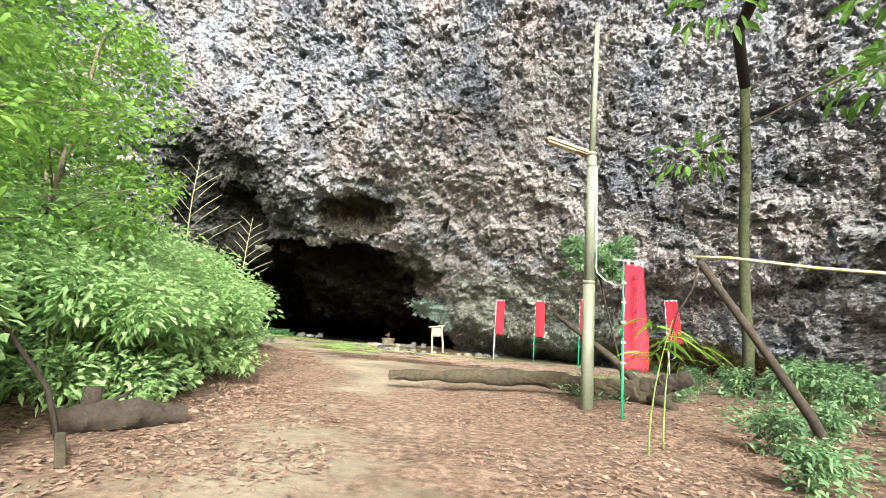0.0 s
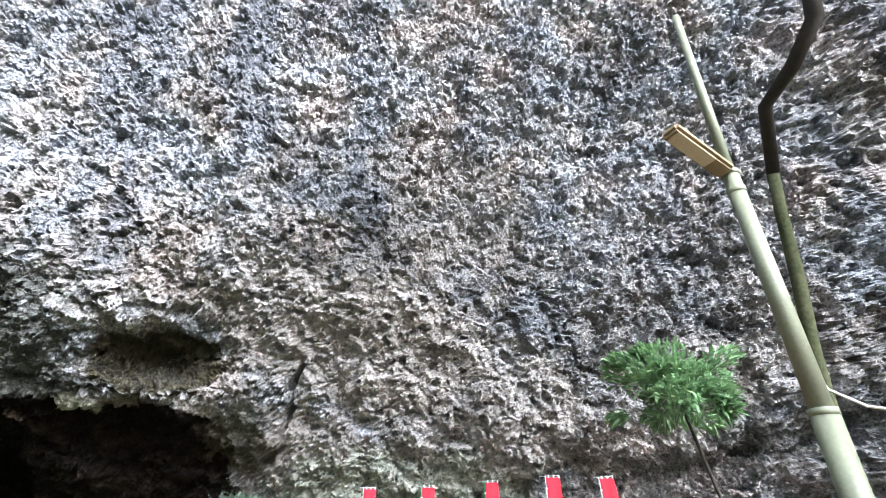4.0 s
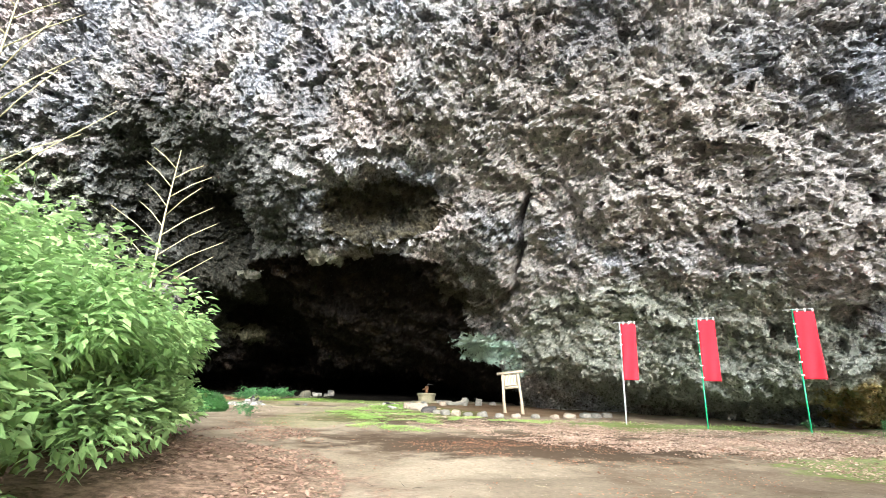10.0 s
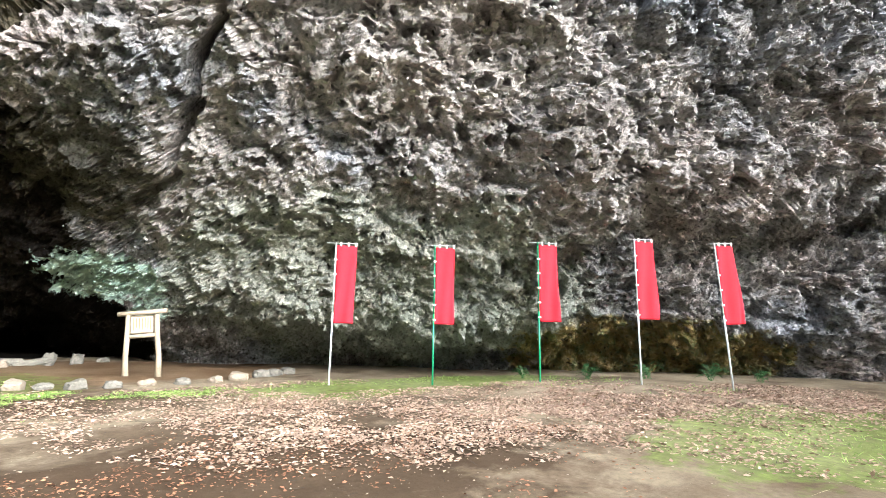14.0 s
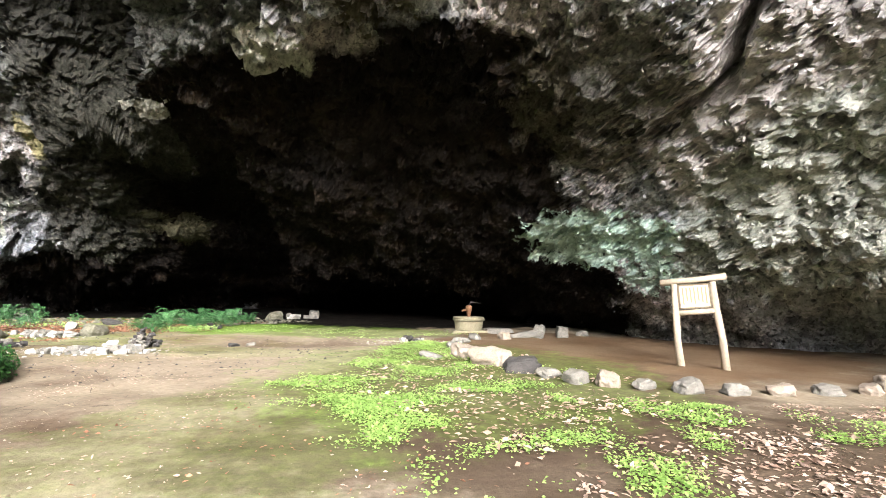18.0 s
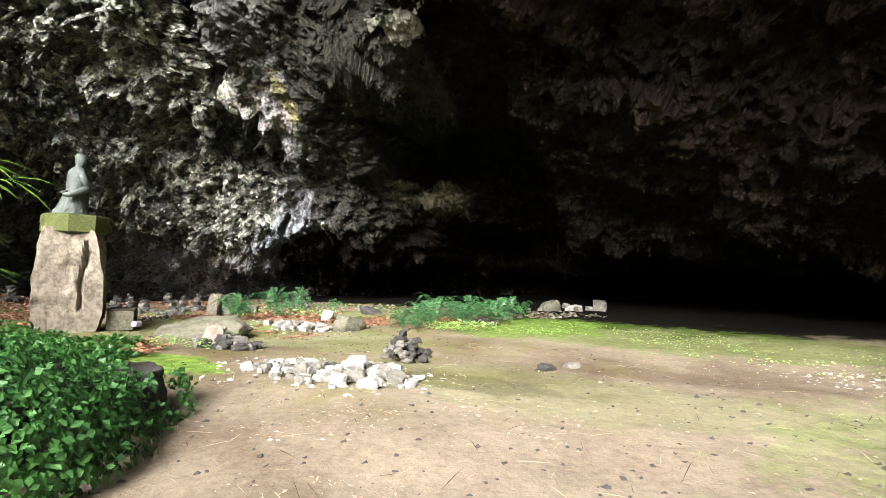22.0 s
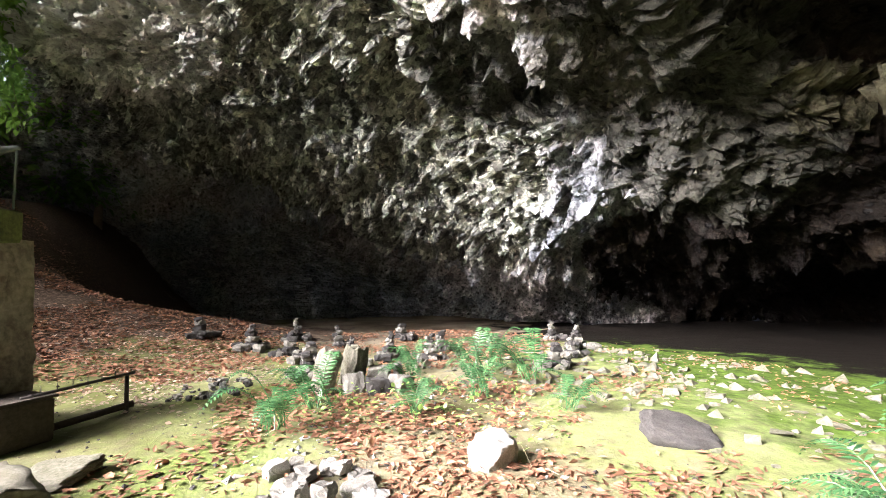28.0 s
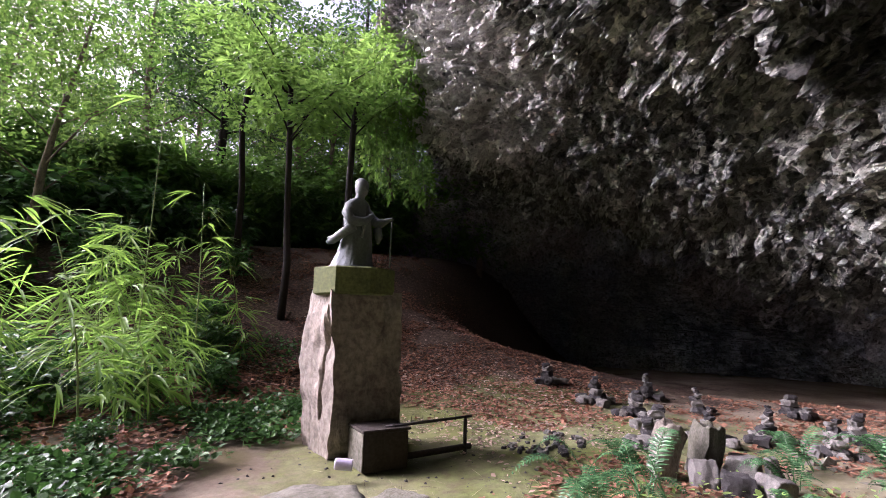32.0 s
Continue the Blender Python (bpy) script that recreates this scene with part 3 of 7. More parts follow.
def ground():
    def axis(lo, hi, stepm, far):
        mid = np.arange(lo, hi, stepm)
        grow = np.cumsum(stepm * 1.25 ** np.arange(1, 40))
        grow = grow[grow < far]
        return np.concatenate([lo - grow[::-1], mid, hi + grow])
    xs, ys = axis(-27, 13, 0.11, 400), axis(-3, 46, 0.11, 400)
    gx, gy = np.meshgrid(xs, ys, indexing="ij")
    p = np.stack([gx, gy, ground_height(gx, gy)], 2).reshape(-1, 3)
    n = len(ys)
    a = (np.arange(len(xs) - 1)[:, None] * n + np.arange(n - 1)[None, :]).ravel()
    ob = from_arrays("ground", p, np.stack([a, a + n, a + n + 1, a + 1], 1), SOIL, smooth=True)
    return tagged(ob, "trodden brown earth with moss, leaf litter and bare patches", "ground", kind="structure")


def soil_material():
    m, nt, b = material("soil", 0.98, 0, 0.04)
    v = coords(nt)
    n1 = noise_tex(nt, v, 0.55, 6, 0.6)
    col = ramp(nt, n1, [(0.3, (0.085, 0.062, 0.043)), (0.46, (0.16, 0.132, 0.096)), (0.64, (0.235, 0.202, 0.15))])
    grain = ramp(nt, noise_tex(nt, v, 14, 5, 0.7, 3), [(0.3, grey(0.78)), (0.7, grey(1.2))])
    col = mix(nt, 1.0, col, grain, "MULTIPLY")
    # pale trodden line of the path
    for c, r in (((-1.2, 9, 0), (1.1, 5, 2)), ((-2.4, 17, 0), (1.6, 3.5, 2)), ((-5.0, 24, 0), (1.6, 4, 2)), ((-8.8, 30.6, 0), (3.0, 1.5, 2)), ((5.0, 21.0, 0), (4.0, 2.4, 2))):
        worn = torn(nt, patch(nt, v, c, r, 0.6), v, 0.8, 2, c[1])
        col = mix(nt, calc(nt, "MULTIPLY", worn, 0.4), col, mix(nt, 1.0, (0.3, 0.262, 0.2), grain, "MULTIPLY"))
    # damp brown floor of the ring and the cave
    dark_patch = torn(nt, patch(nt, v, (-1.0, 33.5, 0), (5, 4.5, 3), 0.4), v, 0.6, 3, 6)
    col = mix(nt, calc(nt, "MULTIPLY", dark_patch, 0.7), col, (0.11, 0.066, 0.034))
    # dark trampled mud
    for c, r, k in (((-1.4, 20.6, 0), (4.4, 1.7, 2), 0.95), ((-2.6, 21.6, 0), (3.6, 1.2, 2), 0.7), ((1.5, 17.5, 0), (2.0, 1.2, 2), 0.3), ((-3.6, 26.2, 0), (3.4, 1.8, 2), 0.8), ((0.6, 23.2, 0), (3.0, 1.2, 2), 0.7), ((-4.2, 29.0, 0), (2.6, 4.0, 2), 0.75), ((-1.2, 16.5, 0), (1.4, 1.5, 2), 0.4), ((-10.4, 31.8, 0), (1.2, 0.5, 2), 0.5), ((-8.6, 33.5, 0), (0.8, 0.35, 2), 0.5)):
        mud = torn(nt, patch(nt, v, c, r, 0.75), v, 1.7, 2.2, c[1])
        col = mix(nt, calc(nt, "MULTIPLY", mud, k), col, mix(nt, grain, (0.022, 0.016, 0.011), (0.06, 0.043, 0.029)))
    # shade on the cave floor, painted as near-black soil
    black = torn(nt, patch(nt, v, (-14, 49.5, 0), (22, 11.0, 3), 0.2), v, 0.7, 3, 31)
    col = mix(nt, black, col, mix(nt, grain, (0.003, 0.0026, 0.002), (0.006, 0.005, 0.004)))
    # litter-darkened forest soil
    for c, r in (((4, 8, 0), (6, 6, 4)), ((-8, 8, 0), (6, 11, 4))):
        lit = torn(nt, patch(nt, v, c, r, 0.35), v, 1.2, 3, 1)
        col = mix(nt, calc(nt, "MULTIPLY", lit, 0.8), col, ramp(nt, noise_tex(nt, v, 9, 4, 0.7), [(0.35, (0.055, 0.036, 0.026)), (0.5, (0.15, 0.1, 0.073)), (0.68, (0.29, 0.205, 0.155))]))
    humus = torn(nt, patch(nt, v, (-27, 24, 2), (9.5, 12.5, 9), 0.3), v, 1.2, 3, 5)
    col = mix(nt, calc(nt, "MULTIPLY", humus, 0.9), col, ramp(nt, noise_tex(nt, v, 16, 5, 0.75), [(0.35, (0.022, 0.016, 0.012)), (0.5, (0.065, 0.045, 0.034)), (0.68, (0.17, 0.12, 0.092))]))
    # olive film of algae on the damp earth
    film = ramp(nt, noise_tex(nt, v, 0.9, 4, 0.6, 23), [(0.45, grey(0)), (0.62, grey(0.55))])
    wet = torn(nt, patch(nt, v, (-15.8, 32.8, 0.2), (7.0, 3.6, 2), 0.4), v, 0.8, 3, 27)
    col = mix(nt, calc(nt, "MULTIPLY", film, wet), col, (0.13, 0.12, 0.045))
    # thin green moss in the cave mouth
    mcol = ramp(nt, noise_tex(nt, v, 7, 5, 0.7, 8), [(0.3, (0.045, 0.075, 0.016)), (0.55, (0.13, 0.22, 0.035)), (0.75, (0.23, 0.37, 0.06))])
    for c, r, k in (((-4.8, 30.0, 0), (3.0, 3.6, 2), 0.3), ((-9.0, 37.5, 0), (4.5, 2.4, 2), 0.45), ((-13.89, 30.65, 0), (1.0, 0.42, 2), 0.95), ((5.0, 26.0, 0), (4.5, 1.6, 2), 0.55), ((5.5, 18.5, 0), (3.0, 1.6, 2), 0.5), ((-18, 36.5, 0), (5, 3.5, 2), 0.12), ((-11.6, 37.6, 0), (1.6, 2.2, 2), 0.7), ((-9.6, 31.9, 0), (3.0, 1.0, 2), 0.2), ((-14.2, 33.6, 0), (2.5, 1.2, 2), 0.25), ((-7.0, 26.0, 0), (1.5, 3.0, 2), 0.2), ((-19.3, 33.2, 0), (4.0, 2.6, 2), 0.3), ((-16.5, 39.0, 0), (5.0, 2.6, 2), 0.4)):
        mo = torn(nt, patch(nt, v, c, r, 0.5), v, 2.2, 4, c[0])
        col = mix(nt, calc(nt, "MULTIPLY", mo, k), col, mcol)
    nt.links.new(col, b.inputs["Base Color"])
    h = calc(nt, "ADD", noise_tex(nt, v, 6, 6, 0.7), calc(nt, "MULTIPLY", noise_tex(nt, v, 45, 3, 0.6), 0.4))
    bump(nt, b, h, 0.45, 0.035)
    return m


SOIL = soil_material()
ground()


def plain(name, colour, rough=0.6, metal=0.0, vary=0.25, scale=6.0, bump_by=0.2, spec=0.4, tint=None):
    m, nt, b = material(name, rough, metal, spec)
    v = coords(nt)
    dark = tuple(c * (1 - vary) for c in colour)
    light = tint or tuple(min(1, c * (1 + vary)) for c in colour)
    col = ramp(nt, noise_tex(nt, v, scale, 5, 0.65), [(0.3, dark), (0.7, light)])
    col = mix(nt, 0.5, col, ramp(nt, noise_tex(nt, v, scale * 7, 3, 0.6, 4), [(0.35, dark), (0.65, light)]))
    nt.links.new(col, b.inputs["Base Color"])
    if bump_by:
        bump(nt, b, noise_tex(nt, v, scale * 4, 5, 0.7), bump_by, 0.01)
    return m


POST_WOOD = plain("pale_log", (0.34, 0.29, 0.22), 0.75, vary=0.3, scale=9, bump_by=0.4)
PANEL = plain("sign_panel", (0.5, 0.45, 0.33), 0.6, vary=0.12, scale=5)
CLOTH = plain("red_cloth", (0.6, 0.012, 0.03), 0.8, vary=0.12, scale=3, bump_by=0.15)
CLOTH_WHITE = plain("white_cloth", (0.8, 0.78, 0.75), 0.8, vary=0.08)
INK = plain("black_ink", (0.03, 0.02, 0.02), 0.7, vary=0.1)
GREEN_POLE = plain("green_pole", (0.02, 0.3, 0.14), 0.4, vary=0.15)
WHITE_POLE = plain("white_pole", (0.6, 0.66, 0.7), 0.4, vary=0.15)
STEEL = plain("lamp_post_paint", (0.16, 0.175, 0.125), 0.5, metal=0.0, vary=0.18, scale=4)
LAMP_TAN = plain("lamp_housing", (0.22, 0.17, 0.1), 0.5, vary=0.15)
BRONZE = plain("weathered_bronze", (0.078, 0.096, 0.087), 0.6, metal=0.0, vary=0.35, scale=6)
MOSS_STONE = plain("mossy_slab", (0.075, 0.092, 0.026), 0.9, vary=0.5, scale=4, bump_by=0.6)
PED_STONE = plain("pedestal_stone", (0.115, 0.093, 0.068), 0.9, vary=0.45, scale=2.2, bump_by=1.0, tint=(0.29, 0.262, 0.21))
BARK = plain("bark", (0.13, 0.1, 0.07), 0.95, vary=0.5, scale=5, bump_by=1.0, tint=(0.24, 0.2, 0.14))


def flag(x, y, height, cloth, width, pole_material, turn, sway, lean=0.0, tilt=0.0, seed=1, written=False, base=None):
    """A tall banner on a pole: pole, cross bar, cloth with tabs."""
    z = gz(x, y) if base is None else base
    ob = thing("banner", pose(x, y, z - 0.02, lean, tilt, turn), "", "banner", "red votive banners")
    tube("pole", [(0, 0, -0.15), (0, 0, height * 0.5)], [0.021, 0.02], pole_material, ob, 10)
    tube("upper_pole", [(0, 0, height * 0.45), (0, 0, height)], [0.014, 0.012], pole_material, ob, 10)
    tube("cross_bar", [(-0.22, 0, height - 0.02), (width + 0.03, 0, height + 0.0)], [0.009, 0.008], WHITE_POLE, ob, 8, label="white cross bar")
    rnd = random.Random(seed)
    bm = bmesh.new()
    nx, nz = 12, 44
    rows = []
    for j in range(nz + 1):
        t = j / nz
        row = []
        for i in range(nx + 1):
            u = i / nx
            wave = 0.05 * math.sin(3.2 * u + 5 * t + seed) * t + 0.02 * math.sin(9 * u + 3 * t + seed * 2) * (0.3 + t)
            row.append(bm.verts.new((0.03 + width * u * (1 - 0.06 * t * math.sin(seed)) + sway * t * u, wave, height - 0.06 - cloth * t - 0.03 * t * u * seed % 3 * 0.02)))
        rows.append(row)
    for j in range(nz):
        for i in range(nx):
            bm.faces.new((rows[j][i], rows[j][i + 1], rows[j + 1][i + 1], rows[j + 1][i]))
    c = part("cloth", bm, CLOTH, ob, "red cloth", smooth=True)
    sol = c.modifiers.new("thickness", "SOLIDIFY")
    sol.thickness = 0.004
    for k in range(3):
        bm = bmesh.new()
        u = 0.06 + width * (0.12 + 0.38 * k)
        box(bm, u - 0.02, u + 0.02, -0.012, 0.012, height - 0.075, height + 0.015, 0.004)
        part("tab", bm, CLOTH_WHITE, ob, "white cloth tab")
    for k in range(1, 6):
        bm = bmesh.new()
        zc = height - 0.06 - cloth * k / 5.3
        box(bm, -0.025, 0.05, -0.022, 0.022, zc - 0.018, zc + 0.018, 0.004)
        part("tab", bm, CLOTH_WHITE, ob, "white cloth tab")
    if written:
        for k in range(8):
            zc = height - 0.3 - k * cloth * 0.105
            for q in range(4):
                bm = bmesh.new()
                if q % 2:
                    box(bm, width * 0.42 + rnd.uniform(-0.06, 0.06), width * 0.42 + rnd.uniform(0.08, 0.1), -0.062, -0.056, zc + 0.03 * q - 0.06, zc + 0.03 * q - 0.045)
                else:
                    u = width * 0.47 + rnd.uniform(-0.05, 0.05)
                    box(bm, u - 0.007, u + 0.007, -0.062, -0.056, zc - 0.06, zc + 0.04)
                part("brush_stroke", bm, INK, ob, "dark brush stroke")
    return ob


def banners():
    spots = ((2.66, 26.7, 3.25, WHITE_POLE), (4.57, 25.4, 3.24, GREEN_POLE), (6.46, 23.87, 3.24, GREEN_POLE), (8.08, 22.35, 3.32, WHITE_POLE), (9.57, 21.05, 3.3, WHITE_POLE))
    for k, (x, y, h, mat) in enumerate(spots):
        ob = flag(x, y, h, 1.8, 0.46, mat, -24, 0.02 * k, seed=k + 1, tilt=(0, 0, 0, 0, -3.5)[k])
        tagged(ob, "red cloth banner on a %s pole before the cliff" % ("green" if mat is GREEN_POLE else "white"))
    ob = flag(2.9, 8.24, 2.66, 1.78, 0.42, GREEN_POLE, 24, 0.12, seed=4, written=True)
    tagged(ob, "long red banner with black brush writing on a green pole")


banners()


def log_tube(points, radii, material_, name, parent, seed=0, label=""):
    return tube(name, points, radii, material_, parent, 10, seed, 0.08, label)


def sign():
    ob = thing("notice_board", pose(-0.42, 30.85, gz(-0.42, 30.85), 0, -5, -20), "small notice board of pale peeled logs on bare earth", "sign")
    for s in (-1, 1):
        log_tube([(s * 0.36, 0, -0.1), (s * 0.37, 0.01, 0.5), (s * 0.33, 0, 1.0), (s * 0.32, 0, 1.52)], [0.075, 0.062, 0.06, 0.055], POST_WOOD, "post", ob, s + 5)
    log_tube([(-0.55, 0, 1.56), (0, 0, 1.57), (0.55, 0, 1.6)], [0.06, 0.055, 0.06], POST_WOOD, "top_rail", ob, 9)
    log_tube([(-0.36, 0, 0.98), (0.36, 0, 1.0)], [0.05, 0.05], POST_WOOD, "lower_rail", ob, 11)
    bm = bmesh.new()
    box(bm, -0.25, 0.25, -0.03, 0.0, 1.06, 1.49, 0.006)
    part("panel", bm, PANEL, ob, "cream panel in a dark frame")
    for z0, z1, x0, x1 in ((1.47, 1.5, -0.27, 0.27), (1.05, 1.08, -0.27, 0.27), (1.05, 1.5, -0.27, -0.24), (1.05, 1.5, 0.24, 0.27)):
        bm = bmesh.new()
        box(bm, x0, x1, -0.045, -0.032, z0, z1, 0.003)
        part("frame_strip", bm, BARK, ob)
    for k in range(7):
        bm = bmesh.new()
        xc = 0.19 - 0.063 * k
        box(bm, xc - 0.012, xc + 0.012, -0.036, -0.032, 1.13 + 0.03 * (k % 3), 1.44)
        part("line_of_writing", bm, LAMP_TAN, ob, "faint column of writing")
    return ob


sign()


def lamp_post():
    x, y = 2.55, 9.05
    ob = thing("street_lamp", pose(x, y, gz(x, y), 0, 0, 0), "tall grey-green lamp post with a tan arm lamp", "street lamp")
    tube("lower_post", [(0.02, 0.03, -0.3), (0, 0, 2.3)], [0.115, 0.11], STEEL, ob, 16)
    tube("upper_post", [(0, 0, 2.3), (0, 0, 4.85)], [0.092, 0.085], STEEL, ob, 16)
    tube("tip_post", [(0, 0, 4.85), (0.03, -0.08, 7.6)], [0.062, 0.045], STEEL, ob, 12)
    for z in (2.3, 4.6, 4.84):
        tube("collar", [(0, 0, z - 0.03), (0, 0, z + 0.03)], [0.114 if z < 3 else 0.095] * 2, STEEL, ob, 16)
    bm = bmesh.new()
    m = look((-0.06, -0.02, 4.82), (-0.95, -0.16, 5.02))
    box(bm, -0.1, 0.1, -0.04, 0.06, -0.92, -0.02, 0.03, m)
    h = part("lamp_head", bm, LAMP_TAN, ob, "flat tan lamp housing")
    bm = bmesh.new()
    box(bm, -0.075, 0.075, -0.055, -0.042, -0.86, -0.3, 0.01, m)
    part("diffuser", bm, PANEL, h, "cream underside")
    tube("cable", [(0.1, 0, 4.6), (0.125, 0.0, 3.0), (0.13, 0, 2.62), (0.14, -0.02, 2.5), (0.25, -0.2, 2.33), (0.36, -0.5, 2.22), (0.4, -0.78, 2.25)], [0.012] * 7, CLOTH_WHITE, ob, 6, label="white cord tied to the banner pole")
    return ob


lamp_post()


def lofted(rings, sides=20):
    """A closed bmesh through elliptic rings (x, y, z, rx, ry, power)."""
    bm = bmesh.new()
    prev = None
    for cx, cy, z, rx, ry in rings:
        ring = [bm.verts.new((cx + rx * math.cos(2 * math.pi * k / sides), cy + ry * math.sin(2 * math.pi * k / sides), z)) for k in range(sides)]
        if prev:
            for k in range(sides):
                bm.faces.new((prev[k], prev[(k + 1) % sides], ring[(k + 1) % sides], ring[k]))
        else:
            bm.faces.new(ring[::-1])
        prev = ring
    bm.faces.new(prev)
    return bm


def rough_stone(size, seed, cuts=2, jitter=0.12, flat=0.0, fine=0.0):
    """A rough block: a cut cube pushed about by noise."""
    bm = bmesh.new()
    bmesh.ops.create_cube(bm, size=1)
    bmesh.ops.subdivide_edges(bm, edges=bm.edges[:], cuts=cuts, use_grid_fill=True)
    off = Vector((seed * 3.7, seed * 1.3, seed * 7.1))
    for v in bm.verts:
        ball = v.co.normalized() * 0.62
        v.co = v.co.lerp(ball, 0.55 - flat)
        n = noise.noise_vector(v.co * 1.9 + off)
        v.co += n * jitter * 1.6
        if fine:
            v.co += noise.noise_vector(v.co * 5.5 + off) * fine + noise.noise_vector(v.co * 14 + off) * fine * 0.45
        v.co *= 0.84
        v.co = Vector((v.co.x * size[0], v.co.y * size[1], v.co.z * size[2]))
    return bm


def statue():
    x, y = -17.77, 31.48
    z = gz(x, y) - 0.08
    turn = 58
    ped = thing("statue_pedestal", pose(x, y, z, 0, 0, turn), "tall rough tan stone pedestal with a mossy eight-sided slab", "pedestal")
    bm = bmesh.new()
    bmesh.ops.create_cube(bm, size=1)
    bmesh.ops.subdivide_edges(bm, edges=bm.edges[:], cuts=26, use_grid_fill=True)
    for v in bm.verts:
        h = v.co.z + 0.5
        across, deep = v.co.x * 2, v.co.y * 2
        wide = 0.43 + 0.07 * math.sin(min(1, h * 1.25) * 2.7) - 0.05 * h
        wide -= (0.1 * max(0, 0.25 - h) / 0.25 + 0.07 * max(0, h - 0.8) / 0.2) * (across > 0)
        n = noise.noise_vector(Vector((v.co.x * 2.2, v.co.y * 2.2, h * 2.4 + 3)))
        m2 = noise.noise_vector(Vector((v.co.x * 5, v.co.y * 5, h * 8)))
        m3 = noise.noise_vector(Vector((v.co.x * 14, v.co.y * 14, h * 22)))
        v.co = Vector((across * wide, deep * (0.36 + 0.05 * math.sin(h * 2.6)), -0.15 + h * 1.93)) + n * 0.06 + m2 * 0.035 + m3 * 0.012
        # the split down the sunny face
        groove = abs(across * wide - 0.2 - 0.035 * math.sin(h * 9))
        if deep < -0.5 and groove < 0.05 and 0.3 < h < 0.92:
            v.co.y += 0.14 * (1 - groove / 0.05)
    part("column", bm, PED_STONE, ped)
    bm = lofted([(0, 0, 1.735, 0.455, 0.455), (0, 0, 1.75, 0.485, 0.485), (0, 0, 2.025, 0.485, 0.485), (0, 0, 2.04, 0.47, 0.47)], 8)
    bmesh.ops.rotate(bm, verts=bm.verts, cent=(0, 0, 0), matrix=Matrix.Rotation(radians(9 - turn), 3, "Z"))
    part("slab", bm, MOSS_STONE, ped, "mossy eight-sided stone slab")
    st = lofted([(0.0, 0.08, 2.04, 0.22, 0.27), (0.0, 0.08, 2.075, 0.22, 0.27), (0.0, 0.08, 2.09, 0.205, 0.25), (0.0, 0.05, 2.2, 0.18, 0.205), (0.0, 0.02, 2.36, 0.165, 0.17), (0.0, 0.0, 2.5, 0.165, 0.155), (0.0, 0.01, 2.64, 0.18, 0.14), (0.0, 0.02, 2.74, 0.2, 0.125), (0.0, 0.02, 2.81, 0.185, 0.11), (0.0, 0.01, 2.86, 0.12, 0.085), (0.0, 0.0, 2.89, 0.06, 0.06), (0.0, -0.015, 2.92, 0.052, 0.058), (0.0, -0.03, 2.945, 0.064, 0.074), (0.0, -0.035, 2.99, 0.074, 0.088), (0.0, -0.03, 3.05, 0.076, 0.09), (0.0, -0.02, 3.1, 0.062, 0.074), (0.0, -0.015, 3.13, 0.035, 0.042), (0.0, -0.015, 3.138, 0.012, 0.015)], 36)
    for v in st.verts:
        if v.co.z < 2.86:
            a = math.atan2(v.co.y, v.co.x)
            fold = 0.02 * math.sin(a * 13 + v.co.z * 5) * (1.2 if v.co.z < 2.5 else 0.35)
            v.co.x += fold * math.cos(a)
            v.co.y += fold * math.sin(a)
    for pts, rad in (([(-0.14, 0.02, 2.79), (-0.2, 0.0, 2.68), (-0.2, -0.08, 2.57), (-0.11, -0.19, 2.58), (-0.03, -0.24, 2.66)], [0.055, 0.065, 0.07, 0.045, 0.026]),
                     ([(0.14, 0.02, 2.79), (0.2, -0.03, 2.68), (0.19, -0.16, 2.6), (0.15, -0.3, 2.62), (0.12, -0.42, 2.63)], [0.055, 0.065, 0.06, 0.032, 0.02]),
                     ([(-0.19, -0.1, 2.52), (-0.22, 0.04, 2.44), (-0.22, 0.18, 2.37), (-0.2, 0.26, 2.36), (-0.18, 0.29, 2.4), (-0.18, 0.2, 2.43)], [0.06, 0.055, 0.045, 0.035, 0.026, 0.015]),
                     ([(0.19, -0.14, 2.55), (0.2, -0.16, 2.44), (0.19, -0.15, 2.37)], [0.055, 0.045, 0.02]),
                     ([(0.0, -0.115, 2.99), (0.0, -0.135, 2.985)], [0.018, 0.01]),
                     ([(0.07, -0.08, 2.8), (0.02, -0.125, 2.68), (-0.06, -0.15, 2.54), (-0.1, -0.15, 2.4)], [0.02, 0.024, 0.024, 0.016]),
                     ([(0.14, -0.38, 2.06), (0.13, -0.39, 2.4), (0.13, -0.4, 2.64)], [0.01, 0.01, 0.01])):
        v, f = tube_arrays(pts, rad, 12)
        vs = [st.verts.new(p) for p in v]
        for q in f:
            st.faces.new([vs[i] for i in dict.fromkeys(q)])
    ob = part("statue", st, BRONZE, None, smooth=True)
    ob.matrix_world = pose(x, y, z + 0.002, 0, 0, 174)
    tagged(ob, "weathered bronze statue of a robed monk on a pedestal", "statue")


statue()


